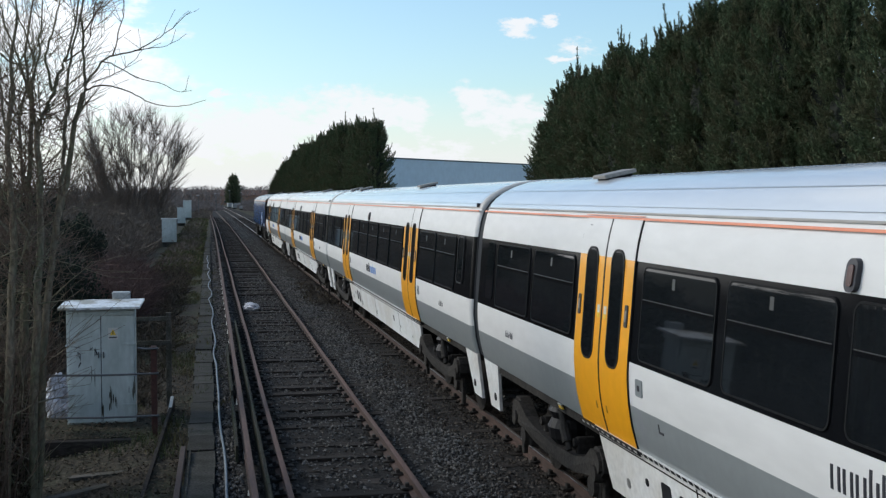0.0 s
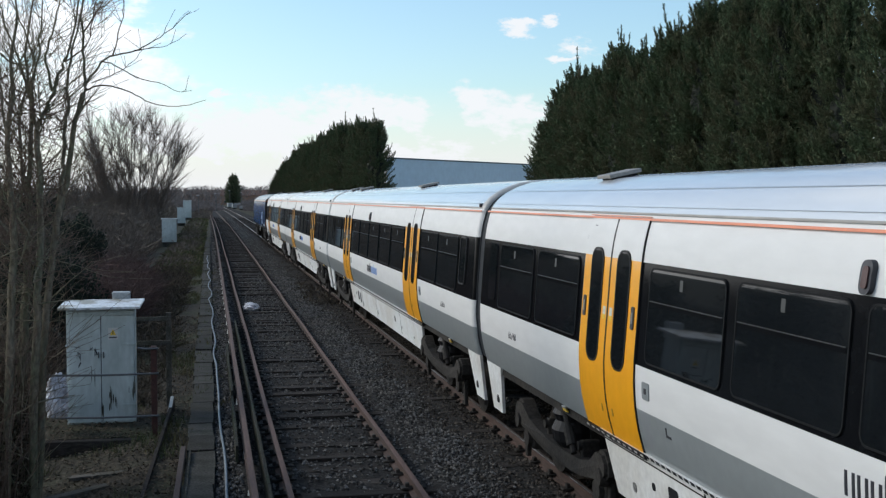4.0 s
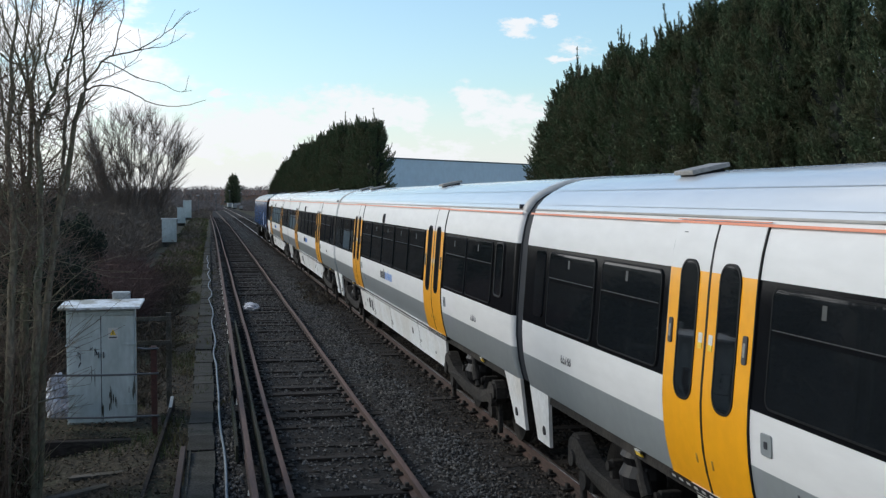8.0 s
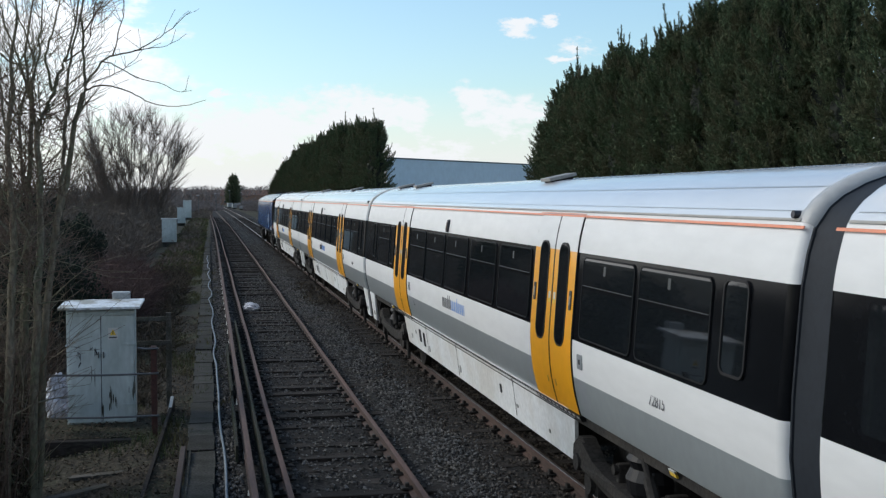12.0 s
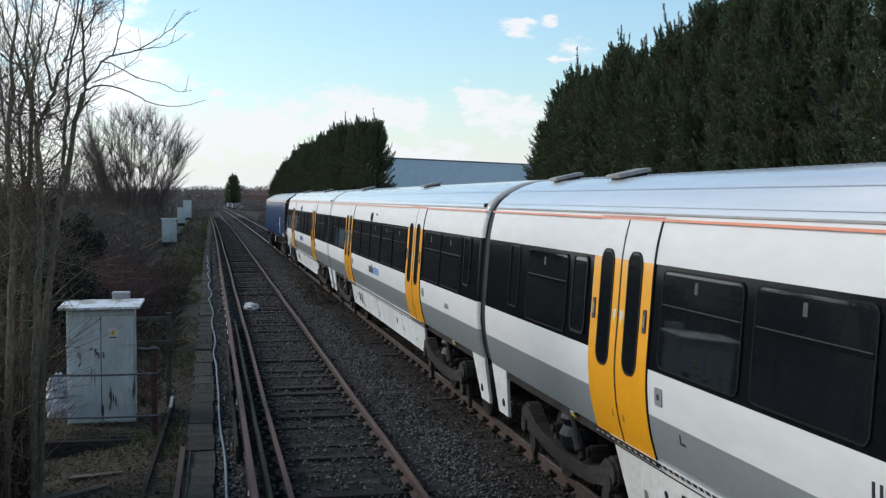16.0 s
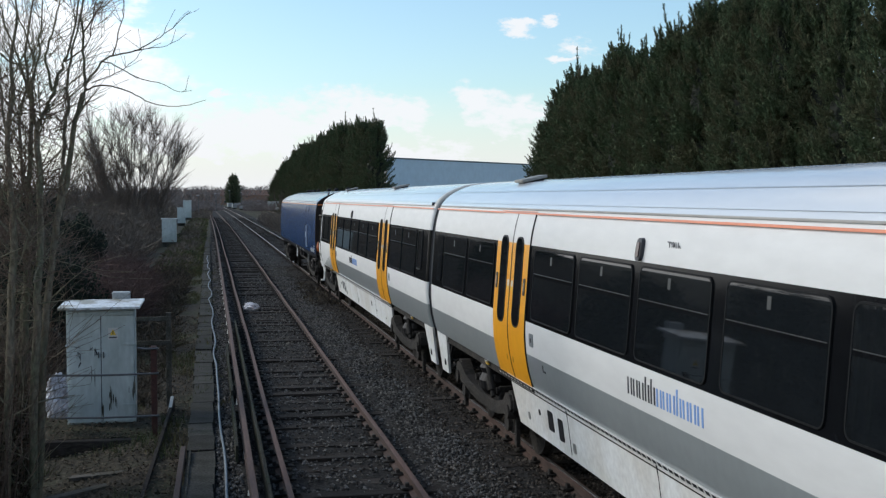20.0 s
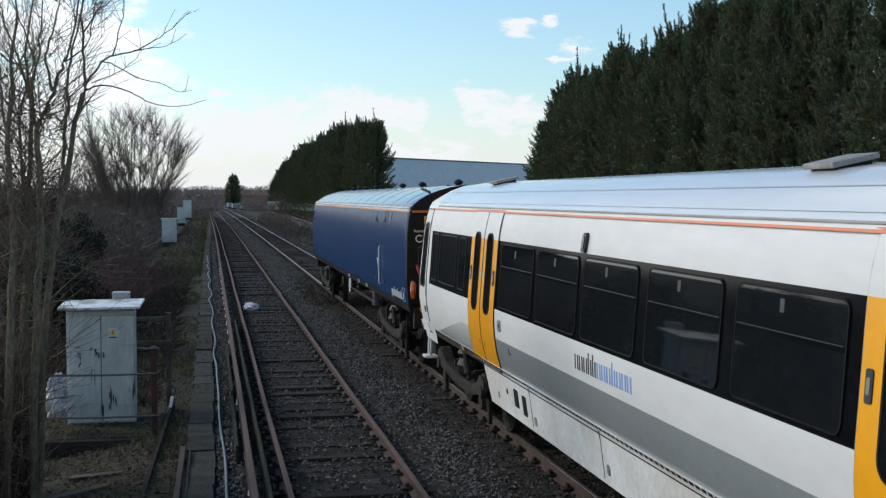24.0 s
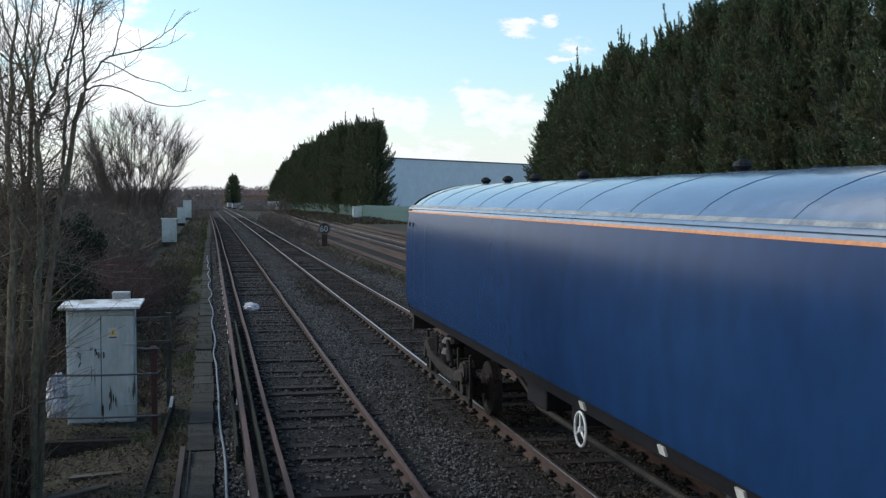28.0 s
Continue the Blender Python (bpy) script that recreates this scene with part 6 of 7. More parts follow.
def limb(bm, rng, pts, r0, r1, depth, twigs, reach=1.0, spread=0.6):
    """A drawn main stem through given bends, with grown side limbs."""
    pts = [Vector(p) for p in pts]
    fine = []
    for k in range(len(pts) - 1):
        a, b = pts[max(k - 1, 0)], pts[min(k + 2, len(pts) - 1)]
        for j in range(4):
            u = j / 4
            p, q = pts[k], pts[k + 1]
            fine.append(0.5 * ((2 * p) + (q - a) * u + (2 * a - 5 * p + 4 * q - b) * u * u + (3 * p - a - 3 * q + b) * u ** 3) + Vector((rng.gauss(0, 0.008), rng.gauss(0, 0.02), 0)))
    fine.append(pts[-1])
    m = len(fine)
    radii = [r0 + (r1 - r0) * (k / (m - 1)) ** 0.8 for k in range(m)]
    tube(bm, fine, radii, 8)
    for _ in range(twigs):
        k = rng.randrange(int(m * 0.25), m - 1)
        d = (fine[k + 1] - fine[k]).normalized()
        side = Vector((rng.gauss(0, 1), rng.gauss(0, 0.8), rng.gauss(0, 0.4))).normalized()
        grow(bm, rng, fine[k], (d * 0.5 + side * spread + Vector((0, 0, 0.2))), reach * rng.uniform(0.5, 1.35), max(0.0045, min(0.011, radii[k] * 0.33)), min(depth, 1), 6, 0.15, 0.5)


def near_tree(name, stems, seed, label):
    rng = random.Random(seed)
    t = tagged(empty(name), label, "tree", "bare trees beside the cess")
    for pts, r0, r1, depth, twigs, reach in stems:
        bm = bmesh.new()
        limb(bm, rng, pts, r0 * 0.72, r1 * 0.5, depth, int(twigs * 0.95), reach)
        part("stem" if r0 > 0.018 else "branch", bm, "bark" if r0 > 0.018 else "twig", t, smooth=True)
    return t


near_tree("bare_tree", [
    ([(-2.16, 15.0, -0.9), (-2.05, 15.0, 1.47), (-1.97, 15.0, 2.32), (-1.88, 15.0, 3.02), (-1.72, 15.0, 3.73), (-1.64, 15.0, 4.32), (-1.50, 15.0, 4.72)], 0.070, 0.055, 1, 9, 0.7),
    ([(-1.50, 15.0, 4.72), (-1.52, 15.0, 4.99), (-1.53, 15.0, 5.40), (-1.53, 15.0, 5.82), (-1.56, 15.0, 6.24)], 0.030, 0.016, 1, 12, 0.6),
    ([(-1.50, 15.0, 4.71), (-1.38, 15.0, 4.76), (-1.24, 15.0, 4.77), (-1.07, 15.0, 4.73), (-0.90, 15.0, 4.66), (-0.73, 15.0, 4.57), (-0.56, 15.0, 4.53), (-0.35, 15.0, 4.53), (-0.04, 15.0, 4.61)], 0.017, 0.006, 0, 3, 0.22),
    ([(-1.51, 15.0, 4.76), (-1.34, 15.0, 5.01), (-1.21, 15.0, 5.13), (-0.90, 15.0, 5.21), (-0.73, 15.0, 5.30), (-0.55, 15.0, 5.43), (-0.22, 15.0, 5.72)], 0.022, 0.007, 0, 9, 0.35),
    ([(-0.90, 15.0, 5.21), (-0.70, 15.0, 5.25), (-0.52, 15.0, 5.28), (-0.27, 15.0, 5.44)], 0.010, 0.005, 0, 3, 0.2),
    ([(-1.32, 15.0, 5.06), (-1.21, 15.0, 5.05), (-1.00, 15.0, 4.94), (-0.83, 15.0, 4.86), (-0.56, 15.0, 4.80), (-0.39, 15.0, 4.71), (-0.21, 15.0, 4.73)], 0.013, 0.005, 0, 4, 0.2),
    ([(-1.17, 15.0, 5.14), (-1.09, 15.0, 5.42), (-1.04, 15.0, 5.70), (-1.04, 15.0, 6.05)], 0.014, 0.006, 0, 8, 0.4),
    ([(-1.42, 15.0, 4.80), (-1.15, 15.0, 4.92), (-0.92, 15.0, 5.08), (-0.80, 15.0, 5.26)], 0.010, 0.005, 0, 7, 0.3),
    ([(-1.53, 15.0, 5.40), (-1.40, 15.0, 5.62), (-1.26, 15.0, 5.87), (-1.19, 15.0, 6.18)], 0.018, 0.008, 1, 9, 0.5),
    ([(-1.90, 15.0, 2.80), (-1.81, 15.0, 3.51), (-1.78, 15.0, 3.80), (-1.76, 15.0, 4.22), (-1.71, 15.0, 4.50), (-1.72, 15.0, 4.77), (-1.66, 15.0, 5.19), (-1.57, 15.0, 5.54), (-1.44, 15.0, 6.17)], 0.046, 0.016, 1, 20, 0.6),
    ([(-1.52, 15.05, 4.68), (-1.50, 15.05, 4.45), (-1.47, 15.05, 4.20), (-1.45, 15.05, 3.9)], 0.012, 0.005, 0, 6, 0.35),
], 21, "bare multi-stemmed tree with grey-green bark and fine twigs")
near_tree("bare_tree", [
    ([(-2.20, 14.7, -0.9), (-2.10, 14.7, 1.52), (-2.03, 14.7, 2.69), (-2.03, 14.7, 3.65), (-2.05, 14.7, 4.19), (-1.97, 14.7, 4.40), (-1.85, 14.7, 4.64), (-1.78, 14.7, 4.88), (-1.69, 14.7, 5.09), (-1.61, 14.7, 5.36), (-1.47, 14.7, 6.05)], 0.078, 0.018, 1, 26, 0.75),
    ([(-2.05, 14.7, 4.19), (-2.10, 14.7, 4.67), (-2.02, 14.7, 5.08), (-1.98, 14.7, 5.49), (-1.95, 14.7, 5.96)], 0.030, 0.012, 1, 14, 0.7),
    ([(-1.85, 14.7, 4.64), (-1.93, 14.7, 5.01), (-1.86, 14.7, 5.35), (-1.77, 14.7, 5.70), (-1.73, 14.7, 6.04)], 0.026, 0.010, 1, 12, 0.6),
    ([(-1.72, 14.7, 5.02), (-1.45, 14.7, 5.25), (-1.36, 14.7, 5.62), (-1.30, 14.7, 6.0)], 0.016, 0.008, 1, 8, 0.5),
], 22, "bare tree with crowded slender stems")
near_tree("bare_tree", [
    ([(-2.44, 15.3, -0.9), (-2.32, 15.3, 1.59), (-2.26, 15.3, 2.88), (-2.22, 15.3, 3.80), (-2.18, 15.3, 4.51), (-2.23, 15.3, 4.86), (-2.24, 15.3, 5.29), (-2.10, 15.3, 6.13)], 0.075, 0.018, 1, 24, 0.8),
    ([(-2.18, 15.3, 4.51), (-2.29, 15.3, 4.93), (-2.39, 15.3, 5.28), (-2.52, 15.3, 5.63), (-2.58, 15.3, 5.98)], 0.030, 0.010, 1, 14, 0.7),
    ([(-2.55, 15.6, -0.9), (-2.43, 15.6, 1.26), (-2.31, 15.6, 2.43), (-2.10, 15.6, 2.72), (-2.21, 15.6, 3.16), (-2.36, 15.6, 3.74), (-2.38, 15.6, 4.46), (-2.18, 15.6, 5.04), (-2.33, 15.6, 5.54), (-2.46, 15.6, 5.89)], 0.060, 0.014, 1, 22, 0.8),
    ([(-2.47, 14.5, -0.9), (-2.36, 14.5, 1.68), (-2.30, 14.5, 2.84), (-2.33, 14.5, 3.51), (-2.35, 14.5, 4.11), (-2.29, 14.5, 4.58), (-2.30, 14.5, 5.05), (-2.23, 14.5, 5.45), (-2.27, 14.5, 5.91)], 0.082, 0.018, 1, 24, 0.8),
    ([(-2.35, 14.5, 4.11), (-2.41, 14.5, 4.51), (-2.44, 14.5, 5.04), (-2.48, 14.5, 5.71)], 0.03, 0.012, 1, 12, 0.7),
    ([(-2.42, 14.5, 5.08), (-2.30, 14.5, 4.98), (-2.14, 14.5, 4.92), (-2.02, 14.5, 4.59)], 0.02, 0.012, 1, 8, 0.5),
], 23, "bare leaning tree with mossy stems")
rng = random.Random(44)
near_tree("bare_tree", [
    ([(x, y, -0.9), (x + rng.uniform(-0.1, 0.1), y, 0.8), (x + rng.uniform(-0.25, 0.2), y, 2.3), (x + rng.uniform(-0.4, 0.3), y, 3.6), (x + rng.uniform(-0.5, 0.4), y, 4.7 + rng.uniform(-0.8, 0.5))], rng.uniform(0.03, 0.06), 0.010, 2, 9, 0.9)
    for x, y in ((-2.72, 14.9), (-2.62, 15.4), (-2.50, 15.9), (-2.80, 15.4))
], 24, "thicket-like bare tree with many thin upright stems")


def ivy_skirt():
    """Tangle of ivy, suckers and dead stems round the feet of the near trees."""
    rng = random.Random(31)
    bm = bmesh.new()
    for _ in range(560):
        x = rng.uniform(-3.3, -2.35)
        y = 15 + (rng.random() - 0.5) * 2.0
        z = ground_height(x, y)
        grow(bm, rng, (x, y, z - 0.05), (rng.gauss(-0.08, 0.09), rng.gauss(0, 0.2), 1), rng.uniform(0.5, 2.6), rng.uniform(0.006, 0.014), 1, 3, 0.1, 0.5, 4)
    for _ in range(430):
        z = rng.uniform(2.3, 4.6)
        x, y = rng.uniform(-2.9, -2.25 + 0.12 * z), 15 + (rng.random() - 0.5) * 1.6
        grow(bm, rng, (x, y, z), (rng.gauss(0.0, 0.18 + 0.09 * z), rng.gauss(0, 0.4), rng.gauss(0.4, 0.4)), rng.uniform(0.35, 0.85), rng.uniform(0.005, 0.008), 1, 4, 0.1, 0.6, 4)
    bm2 = bmesh.new()
    for _ in range(150):
        z = rng.uniform(-0.4, 3.4)
        x, y = rng.uniform(-2.85, -2.15 + 0.06 * z), rng.uniform(14.1, 15.7)
        grow(bm2, rng, (x, y, z), (rng.gauss(-0.05, 0.4), rng.gauss(0, 0.4), rng.uniform(0.0, 0.9)), rng.uniform(0.4, 1.0), rng.uniform(0.007, 0.015), 1, 4, 0.1, 0.6, 5)
    tagged(part("undergrowth", bm2, "bark"), "pale crooked side branches among the tree stems", "undergrowth", kind="stuff")
    tagged(part("undergrowth", bm, "twig"), "tangle of dead suckers and brambles under the trees", "undergrowth", kind="stuff")


ivy_skirt()


def far_bare_tree(x, y, h, w, seed, label, stems=14, twigs=6, depth=3, r=0.16):
    rng = random.Random(seed)
    t = tagged(empty("bare_tree", pose(x, y, -0.3)), label, "tree", "bare trees in the distance")
    for k in range(stems):
        bm = bmesh.new()
        a = rng.uniform(0, math.tau)
        lean = rng.uniform(0.0, 0.5)
        d = Vector((math.cos(a) * lean * w / h * 2, math.sin(a) * lean * w / h * 2, 1))
        grow(bm, rng, (rng.uniform(-0.12, 0.12) * w, rng.uniform(-0.1, 0.1) * w, 0), d, h * rng.uniform(0.50, 0.66), r * rng.uniform(0.5, 1.0), depth, twigs, 0.30, 0.46, 5)
        part("limb", bm, "far_twig", t)
    return t


def willow(x, y, h, w, seed, label, limbs=26, side=28, fine=11):
    """Several leaning boles that fan out into a dense dome of fine twigs."""
    rng = random.Random(seed)
    t = tagged(empty("bare_tree", pose(x, y, -0.3)), label, "tree", "bare trees in the distance")
    for k in range(limbs):
        u = (k + 0.5) / limbs * 2 - 1 + rng.gauss(0, 0.04)
        lean = radians(68) * u
        e = rng.uniform(0.45, 1.0) ** 0.5
        tip = Vector((w * 0.5 * math.sin(lean) * e, rng.uniform(-0.35, 0.35) * w, h * (0.46 + 0.54 * math.cos(lean)) * (0.9 + 0.1 * e)))
        base = Vector((rng.gauss(0.3 * u, 0.5), rng.gauss(0, 0.5), 0))
        bm = bmesh.new()
        steps = (0, 0.14, 0.28, 0.42, 0.56, 0.70, 0.85, 1.0)
        pts = [base.lerp(Vector((base.x + (tip.x - base.x) * q ** 0.74, base.y + (tip.y - base.y) * q, tip.z * q ** 1.12)), 1.0) + Vector((rng.gauss(0, 0.10), rng.gauss(0, 0.10), 0)) * (1 if q else 0) for q in steps]
        r0 = rng.uniform(0.035, 0.065)
        rr = [r0 * (1 - 0.90 * q) + 0.008 for q in steps]
        tube(bm, pts, rr, 6, cap=False)
        for _ in range(side):
            q = 1.4 + 5.5 * rng.random() ** 0.8
            i = int(q)
            p = pts[i].lerp(pts[i + 1], q - i)
            d = (pts[i + 1] - pts[i]).normalized() + Vector((rng.gauss(0.05 * u, 0.75), rng.gauss(0, 0.7), rng.uniform(0.1, 0.6)))
            length = h * rng.uniform(0.08, 0.18)
            mid = p + d.normalized() * length * 0.5
            end = mid + (d + Vector((0, 0, 0.35))).normalized() * length * 0.5
            tube(bm, [p, mid, end], [max(0.016, rr[i] * 0.35), 0.012, 0.006], 3, cap=False)
            for _ in range(fine):
                a = p.lerp(mid, rng.random()) if rng.random() < 0.4 else mid.lerp(end, rng.random())
                f = a + (d * 0.8 + Vector((rng.gauss(0.1 * u, 0.5), rng.gauss(0, 0.5), 0.30))).normalized() * h * rng.uniform(0.04, 0.10)
                tube(bm, [a, f], [0.0085, 0.005], 3, cap=False)
        part("limb", bm, "far_twig", t)
    return t


willow(-6.95, 108, 11.1, 11.6, 41, "bare grey willow with a dense dome of fine twigs", 30, 26, 16)
far_bare_tree(-10.5, 118, 10.6, 8.0, 42, "bare grey willow behind the scrub", stems=10)
far_bare_tree(-14.5, 120, 9.0, 6.0, 43, "bare thin tree behind the scrub", stems=9)


def thicket(name, region, height, count, material, seed, label, leaf=None, thin=1.0):
    """Scrub: many thin canes from the ground; region gives x0, x1, y0, y1."""
    rng = random.Random(seed)
    verts, faces = [], []
    x0, x1, y0, y1 = region
    for _ in range(count):
        x, y = rng.uniform(x0, x1), rng.uniform(y0, y1)
        edge = min(1, (x - x0) / (0.25 * (x1 - x0)), (x1 - x) / (0.25 * (x1 - x0)))
        hh = height * rng.uniform(0.45, 1.05) * (0.45 + 0.55 * max(0, edge)) * (0.75 + 0.5 * noise.noise((x * 0.3, y * 0.12, seed)))
        base = Vector((x, y, ground_height(x, y) - 0.05))
        d = Vector((rng.gauss(0, 0.30), rng.gauss(0, 0.30), 1)) * hh
        n = 5
        for _ in range(n):
            u = rng.uniform(0.1, 1)
            p = base + d * u * rng.uniform(0.4, 1.0)
            q = p + Vector((rng.gauss(0, 0.35), rng.gauss(0, 0.35), rng.uniform(0.0, 0.5))) * (0.4 + 0.25 * height)
            w = Vector((rng.gauss(0, 1), rng.gauss(0, 1), rng.gauss(0, 1))).normalized() * (0.010 + 0.0006 * y) * thin
            k = len(verts)
            verts += [p - w, p + w, q]
            faces.append((k, k + 1, k + 2))
        k = len(verts)
        w = Vector((1, 0, 0)) * (0.014 + 0.0006 * y) * thin
        verts += [base - w, base + w, base + d]
        faces.append((k, k + 1, k + 2))
    return tagged(raw(name, verts, faces, material), label, "scrub", kind="stuff")


def leaf_bush(name, at, size, count, leaf, material, seed, label):
    rng = random.Random(seed)
    bx, by, bz = size

    def place():
        a, b = rng.uniform(0, math.tau), math.asin(rng.uniform(-0.2, 1))
        d = Vector((math.cos(a) * math.cos(b), math.sin(a) * math.cos(b), math.sin(b)))
        q = rng.uniform(0.55, 1.0) * (1 + 0.35 * noise.noise(d * 2.3 + Vector((seed, 0, 0))))
        return Vector((d.x * bx * q, d.y * by * q, d.z * bz * q)), d
    v, f = scatter_leaves(rng, count, place, leaf, 0.5)
    b = tagged(empty(name, pose(*at)), label, "bush")
    raw("leaves", v, f, material, b)
    for k in range(7):
        a = k * 0.9
        bm = bmesh.new()
        tube(bm, [(0, 0, -0.3), (math.cos(a) * bx * 0.3, math.sin(a) * by * 0.3, bz * 0.4), (math.cos(a) * bx * 0.6, math.sin(a) * by * 0.6, bz * 0.75)], [0.05, 0.035, 0.01], 5)
        part("stem", bm, "bark", b)


thicket("scrub", (-12, -4.2, 34, 64), 3.0, 17000, "cane", 51, "dense brown bramble and dogwood thicket", thin=0.30)
thicket("scrub", (-4.4, -2.0, 33, 43), 2.5, 6500, "bramble", 68, "red-brown bramble mound beside the cess", thin=0.32)
thicket("scrub", (-16, -3.9, 62, 108), 3.6, 9000, "cane", 52, "dead brown scrub along the boundary", thin=0.55)
thicket("scrub", (-8.6, -4.0, 98, 112), 3.6, 2600, "cane", 69, "tall brown suckers round the foot of the willow", thin=0.5)
thicket("scrub", (-24, -4.6, 108, 230), 4.2, 11000, "cane", 53, "far brown scrub along the boundary", thin=0.5)
thicket("scrub", (-2.9, -0.5, 55, 190), 0.45, 5200, "grass", 70, "green and brown weeds on the far cess", thin=0.6)
thicket("scrub", (-2.8, -0.7, 58, 170), 0.7, 1500, "cane", 71, "dead stalks on the far cess", thin=0.5)
thicket("scrub", (-3.5, 0.2, 190, 330), 0.9, 2600, "cane", 72, "brown weeds beside the far lines", thin=0.5)
thicket("scrub", (-2.6, -0.9, 21, 60), 0.55, 1500, "scrub", 54, "dead stalks on the bank", thin=0.7)
thicket("scrub", (-6.5, -2.4, 20.8, 33), 1.6, 1800, "scrub", 55, "brown brambles behind the cabinet", thin=0.8)
thicket("scrub", (3.15, 4.2, 37.5, 47), 0.42, 260, "scrub", 67, "dark dead brushwood lying on the ballast", thin=0.8)
thicket("scrub", (6.7, 9.0, 98, 165), 2.3, 1700, "cane", 56, "bare brown scrub between the tracks", thin=0.4)
thicket("scrub", (6.9, 8.3, 60, 100), 0.7, 900, "cane", 73, "low dead scrub between the tracks", thin=0.6)
# unseen scrub, added to darken the train's reflections and its side light
thicket("scrub", (-17, -6.5, -40, 10), 5.5, 5200, "scrub", 57, "tall scrub added out of view beside the camera, to darken reflections", thin=2.5)
thicket("scrub", (-40, 3.0, 300, 470), 4.4, 9000, "hazed_wood", 58, "brown scrub and brambles towards the far station", thin=0.4)
thicket("scrub", (14.5, 27, 150, 330), 0.8, 4200, "straw", 59, "dead straw-coloured grass along the fence", thin=0.8)
thicket("scrub", (7.4, 8.8, 30, 150), 0.35, 1800, "straw", 60, "dead grass on the bank between the tracks", thin=0.6)
thicket("scrub", (9.0, 24, 300, 470), 3.6, 3500, "hazed_wood", 66, "bare bushes beside the far lines", thin=0.4)
leaf_bush("ivy_clump", (-2.58, 15.0, -0.75), (0.42, 0.7, 2.3), 9000, 0.030, "ivy_brown", 65, "brown-green ivy and dead leaves round the tree feet")
leaf_bush("evergreen_bush", (-4.3, 29.5, -0.2), (1.7, 2.2, 2.6), 26000, 0.055, "ivy", 61, "dark evergreen bush behind the cabinet")
leaf_bush("evergreen_bush", (-6.4, 25.5, -0.2), (1.8, 2.0, 3.3), 22000, 0.055, "ivy", 62, "dark evergreen bush behind the bare trees")
leaf_bush("evergreen_bush", (-6.0, 53, -0.2), (1.6, 1.8, 2.7), 16000, 0.075, "ivy", 64, "dark evergreen bush in the brambles")
leaf_bush("evergreen_bush", (-9.5, 60, -0.2), (3.0, 3.5, 4.2), 3500, 0.3, "ivy", 63, "dark evergreen bush on the boundary")


# ---- distance ----
def house(x, y, w, d, wall, ridge, label, seed, rz=0):
    h = tagged(empty("house", pose(x, y, -0.3, 0, 0, rz)), label, "house", "far houses")
    boxed("wall", (-w / 2, w / 2, -d / 2, d / 2, 0, wall), "brick", h)
    bm = bmesh.new()
    a = [bm.verts.new(p) for p in ((-w / 2 - 0.3, -d / 2 - 0.3, wall), (w / 2 + 0.3, -d / 2 - 0.3, wall), (w / 2 + 0.3, d / 2 + 0.3, wall), (-w / 2 - 0.3, d / 2 + 0.3, wall), (-w / 2 - 0.3, 0, ridge), (w / 2 + 0.3, 0, ridge))]
    for f in ((0, 1, 5, 4), (2, 3, 4, 5), (0, 4, 3), (1, 2, 5), (0, 3, 2, 1)):
        bm.faces.new([a[i] for i in f])
    roof = part("roof", bm, "roof_tile", h)
    boxed("chimney", (w * 0.2, w * 0.2 + 0.7, -0.4, 0.4, ridge - 0.8, ridge + 1.0), "brick", roof)
    for k in range(max(2, int(w / 4))):
        for z in (0.9, 3.5):
            if z + 1.2 < wall:
                x0 = -w / 2 + (k + 0.5) * w / max(2, int(w / 4)) - 0.6
                win = boxed("window", (x0, x0 + 1.2, -d / 2 - 0.04, -d / 2 + 0.02, z, z + 1.2), "label", h, "white-framed window")
                boxed("pane", (x0 + 0.1, x0 + 1.1, -d / 2 - 0.06, -d / 2 - 0.03, z + 0.1, z + 1.1), "glass", win)


rng = random.Random(77)
for k in range(5):
    house(-44 + 11.5 * k + rng.uniform(-1, 1), 640 + rng.uniform(-10, 45), 9.5, 8, 5.2, 8.0, "brown brick house with a tiled roof in the distance", k, rng.uniform(-12, 12))
house(25, 560, 40, 12, 4.5, 7.2, "long brown-roofed terrace beyond the far station", 20)


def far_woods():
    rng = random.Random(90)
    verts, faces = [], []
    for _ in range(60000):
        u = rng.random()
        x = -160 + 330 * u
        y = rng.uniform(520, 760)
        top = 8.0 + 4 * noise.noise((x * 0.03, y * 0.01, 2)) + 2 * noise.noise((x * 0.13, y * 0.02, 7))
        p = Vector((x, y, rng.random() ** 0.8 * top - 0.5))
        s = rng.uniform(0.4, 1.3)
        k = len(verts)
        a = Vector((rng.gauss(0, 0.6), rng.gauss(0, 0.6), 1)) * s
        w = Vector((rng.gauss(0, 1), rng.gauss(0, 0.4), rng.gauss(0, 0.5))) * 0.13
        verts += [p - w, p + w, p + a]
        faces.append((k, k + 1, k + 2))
    tagged(raw("far_woods", verts, faces, "hazed_wood"), "far line of bare winter woods on the horizon", "woods", kind="stuff")


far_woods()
for k, (x, y, h) in enumerate(((-22, 290, 9), (-30, 320, 10), (-14, 330, 8.5), (-8, 380, 8), (-40, 260, 9), (12, 470, 9), (24, 460, 8), (-3, 480, 8), (18, 300, 7), (-21, 190, 8))):
    far_bare_tree(x, y, h, h * 0.8, 100 + k, "bare winter tree among far houses", stems=6, twigs=5, depth=2, r=0.25)


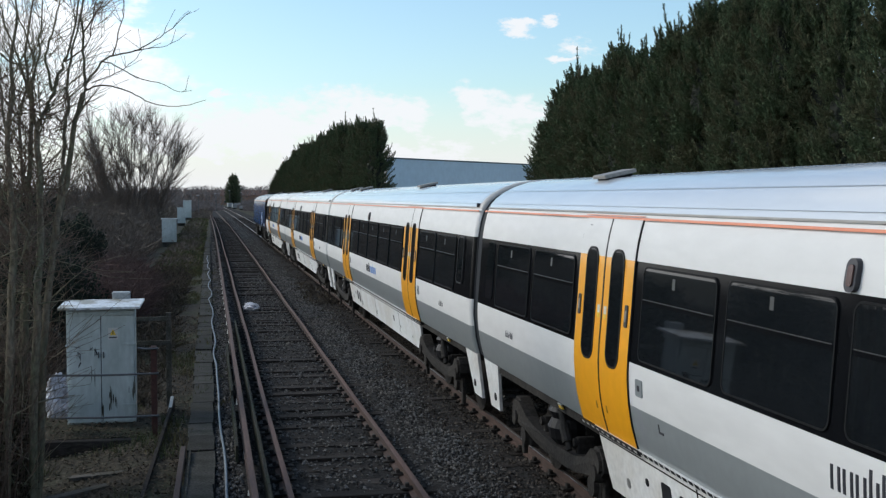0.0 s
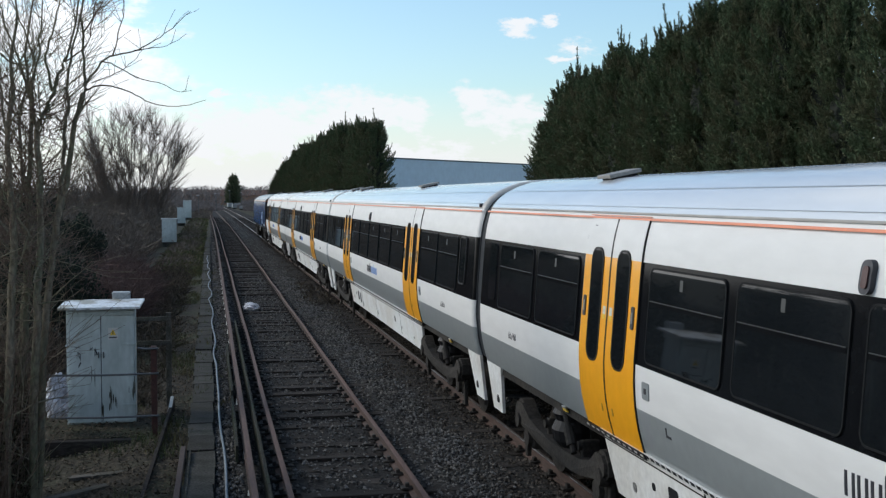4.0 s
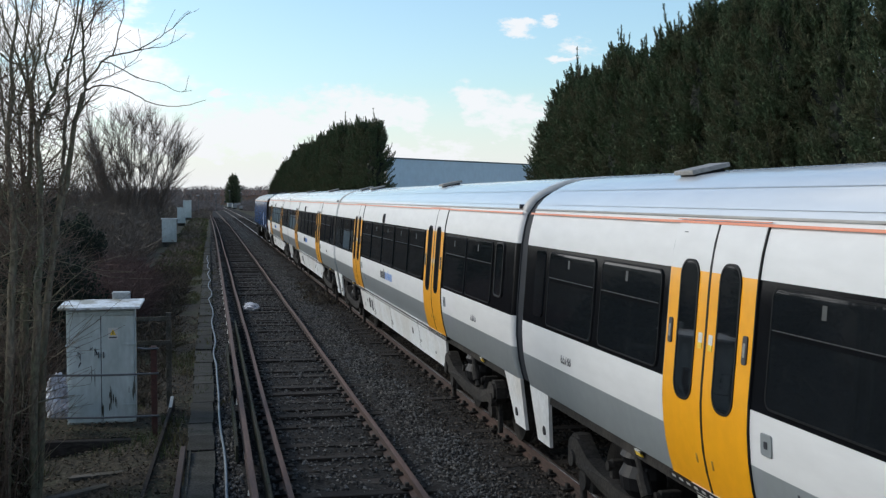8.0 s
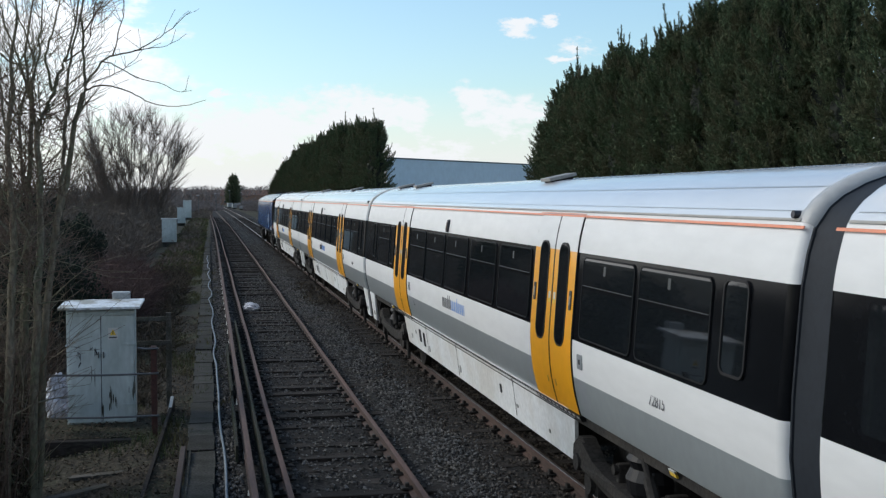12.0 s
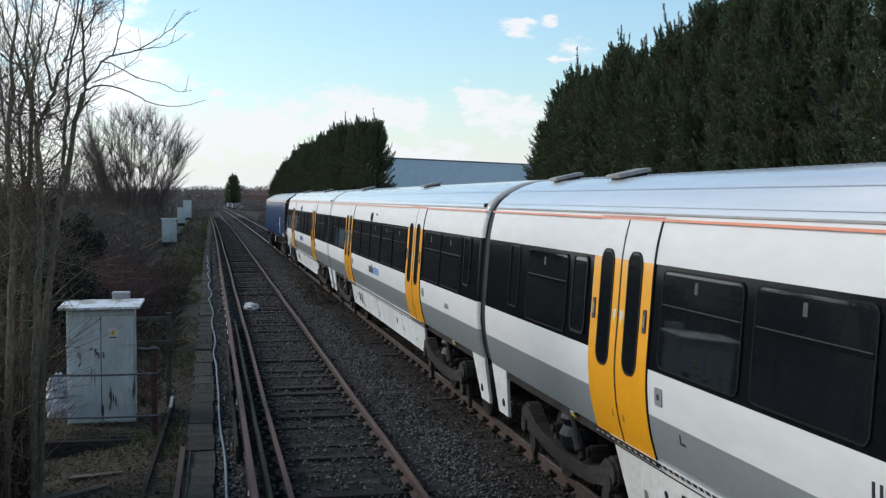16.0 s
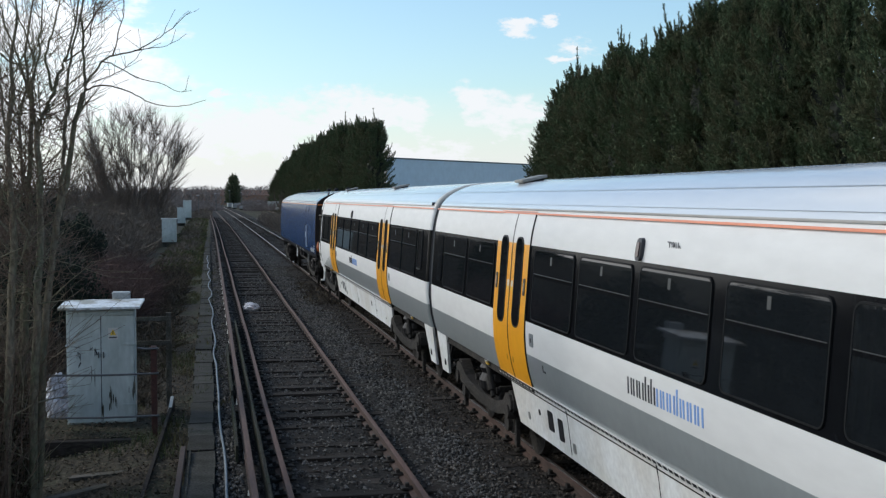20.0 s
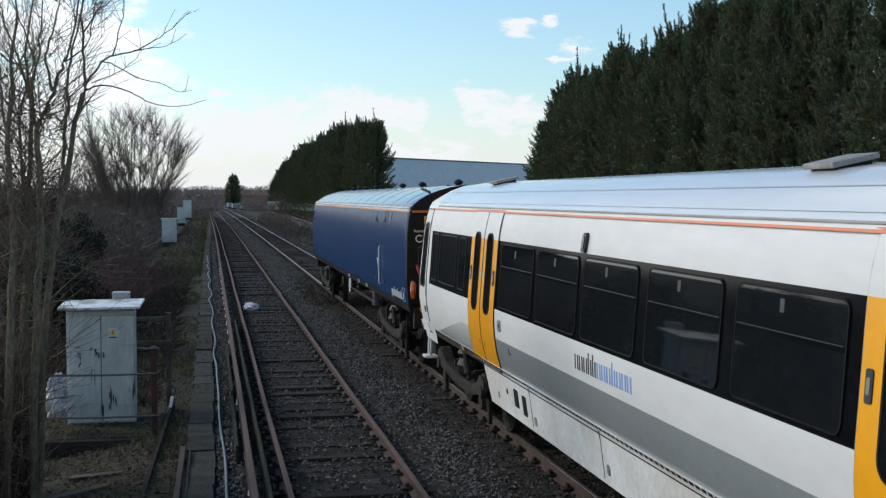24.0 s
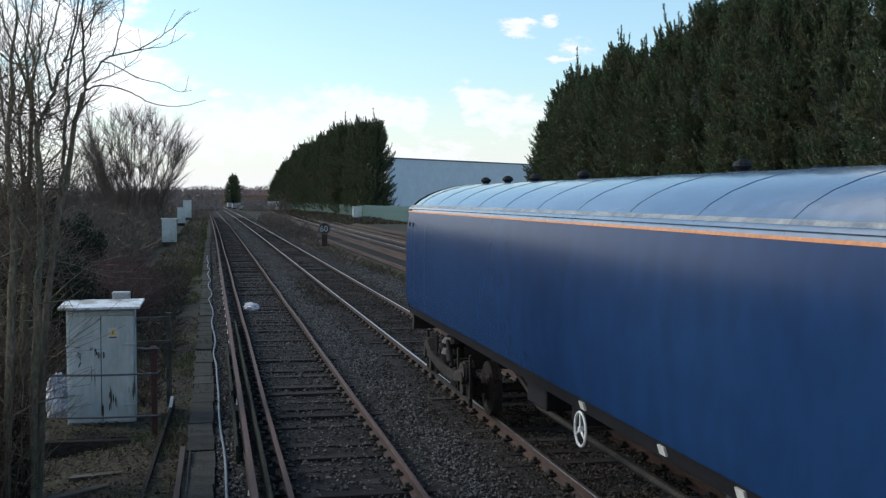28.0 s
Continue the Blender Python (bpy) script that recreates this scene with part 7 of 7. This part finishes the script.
def platform_end():
    """Pale clutter of the far station: low huts, posts and a white platform edge."""
    rng = random.Random(15)
    for k in range(9):
        x, y = rng.uniform(3.5, 15), rng.uniform(300, 420)
        trackside_cabinet(x + 3.0, y, -0.3, rng.uniform(0.8, 2.2), 1.0, rng.uniform(0.8, 1.8), "small pale hut beside the far lines", rng.uniform(-20, 20), material="pale_hut")
    for x, y, h in ((1.5, 300, 4.5), (5.6, 340, 5.5), (9.5, 360, 5.0), (-2.4, 250, 4.0)):
        p = tagged(empty("lamp_post", pose(x, y, -0.3)), "thin grey lamp post beside the far lines", "lamp post")
        bm = bmesh.new()
        tube(bm, [(0, 0, 0), (0, 0, h)], [0.09, 0.06], 8)
        part("pole", bm, "galv", p)
        boxed("lamp_head", (-0.5, 0.1, -0.12, 0.12, h, h + 0.14), "label", p)


platform_end()


# ---- loose ballast, weeds, sleepers ----
def make_stones():
    rs = np.random.RandomState(7)
    n = 165000
    x = rs.uniform(0.05, 7.9, n)
    y = np.where(rs.rand(n) < 0.86, 10 + 42 * rs.rand(n) ** 1.35, 50 + 150 * rs.rand(n) ** 1.4)
    x = x - 0.000012 * np.clip(y - 60, 0, None) ** 2
    near_siding = np.abs(x - TRACK_X[0]) < 1.0
    keep = ~(near_siding & (rs.rand(n) < 0.76)) & (np.abs(x - 0.46) > 0.06)
    x, y = x[keep], y[keep]
    n = len(x)
    z = np.array([-0.175 + 0.035 * noise.noise((a * 2.2, b * 1.7, 1)) for a, b in zip(x, y)]) + rs.uniform(-0.01, 0.035, n)
    z -= 0.10 * np.clip((0.5 - x) / 0.5, 0, 1) + 0.012 * (np.abs(x - TRACK_X[0]) < 1.1)
    size = rs.uniform(0.013, 0.031, n) * (1 + 0.006 * np.clip(y - 25, 0, 200))
    octa = np.array([(1, 0, 0), (0, 1, 0), (-1, 0, 0), (0, -1, 0), (0, 0, 0.8), (0, 0, -0.8)], float)
    ang = rs.uniform(0, math.tau, n)
    v = octa[None] * (0.65 + 0.7 * rs.rand(n, 6, 1)) * size[:, None, None]
    c, s = np.cos(ang)[:, None], np.sin(ang)[:, None]
    vx, vy = v[:, :, 0] * c - v[:, :, 1] * s, v[:, :, 0] * s + v[:, :, 1] * c
    verts = np.stack([vx + x[:, None], vy + y[:, None], v[:, :, 2] + z[:, None]], 2).reshape(-1, 3)
    tri = np.array([(0, 1, 4), (1, 2, 4), (2, 3, 4), (3, 0, 4), (1, 0, 5), (2, 1, 5), (3, 2, 5), (0, 3, 5)])
    # the stones along the train's track are darker and browner
    brown = np.abs(x - TRACK_X[1]) + 0.25 * np.sin(y * 1.3) * rs.rand(n) + rs.normal(0, 0.14, n) < 1.45
    for pick, material, label in ((~brown, "stone", "loose grey broken ballast stones"), (brown, "stone_brown", "darker brown ballast stones along the train's track")):
        v = verts.reshape(-1, 6, 3)[pick].reshape(-1, 3)
        f = (tri[None] + 6 * np.arange(int(pick.sum()))[:, None, None]).reshape(-1, 3)
        tagged(raw("ballast_stones", v.tolist(), f.tolist(), material), label, "ballast", kind="stuff")


make_stones()


def make_litter():
    """Dead leaves and bits over the bank."""
    rs = random.Random(27)
    verts, faces = [], []
    for _ in range(46000):
        x, y = rs.uniform(-3.6, -0.38), 10 + 26 * rs.random() ** 1.4
        z = ground_height(x, y) + 0.05 * noise.noise((x * 1.3, y * 1.3, 5)) + rs.uniform(0.0, 0.05)
        if -2.9 < x < -0.86 and 18.2 < y < 20.6:
            z = -0.315 + rs.uniform(0, 0.02)
        a, w = rs.uniform(0, math.tau), rs.uniform(0.010, 0.034)
        u = Vector((math.cos(a), math.sin(a), rs.gauss(0, 0.4))) * w
        v = Vector((-math.sin(a), math.cos(a), rs.gauss(0, 0.4))) * w * 0.55
        p = Vector((x, y, z))
        k = len(verts)
        verts.extend([p - u, p - v, p + u, p + v])
        faces.append((k, k + 1, k + 2, k + 3))
    tagged(raw("leaf_litter", verts, faces, "litter"), "brown dead leaves and bits on the bank", "leaf litter", kind="stuff")


make_litter()


def make_weeds():
    rs = random.Random(17)
    verts, faces = [], []

    def blade(x, y, z, h):
        a = rs.uniform(0, math.tau)
        w = Vector((math.cos(a), math.sin(a), 0)) * rs.uniform(0.004, 0.009)
        t = Vector((x + rs.gauss(0, 0.35) * h, y + rs.gauss(0, 0.35) * h, z + h))
        k = len(verts)
        verts.extend([Vector((x, y, z)) - w, Vector((x, y, z)) + w, t])
        faces.append((k, k + 1, k + 2))
    for _ in range(1700):
        x, y = rs.choice((rs.uniform(-3.0, -0.40), rs.uniform(-1.1, -0.35))), 11 + 60 * rs.random() ** 1.2
        if noise.noise((x * 0.9, y * 0.35, 4)) < -0.05:
            continue
        for _ in range(14):
            xx, yy = x + rs.gauss(0, 0.10), y + rs.gauss(0, 0.12)
            if not (-0.9 < xx + 1.75 < 0.95 and 18.3 < yy < 20.3):
                blade(xx, yy, ground_height(xx, yy) - 0.02, rs.uniform(0.05, 0.22))
    for _ in range(260):
        x, y = rs.choice((rs.uniform(-0.4, 0.4), rs.uniform(2.6, 3.4))), 20 + 40 * rs.random()
        for _ in range(7):
            blade(x + rs.gauss(0, 0.05), y + rs.gauss(0, 0.05), -0.21, rs.uniform(0.03, 0.12))
    tagged(raw("weeds", verts, faces, "grass"), "short winter grass and weeds beside the track", "grass", kind="stuff")


make_weeds()
make_sleepers(siding, TRACK_X[0], 4.2, 280, 1)
make_sleepers(running, TRACK_X[1], 4.5, 270, 2)

motions()
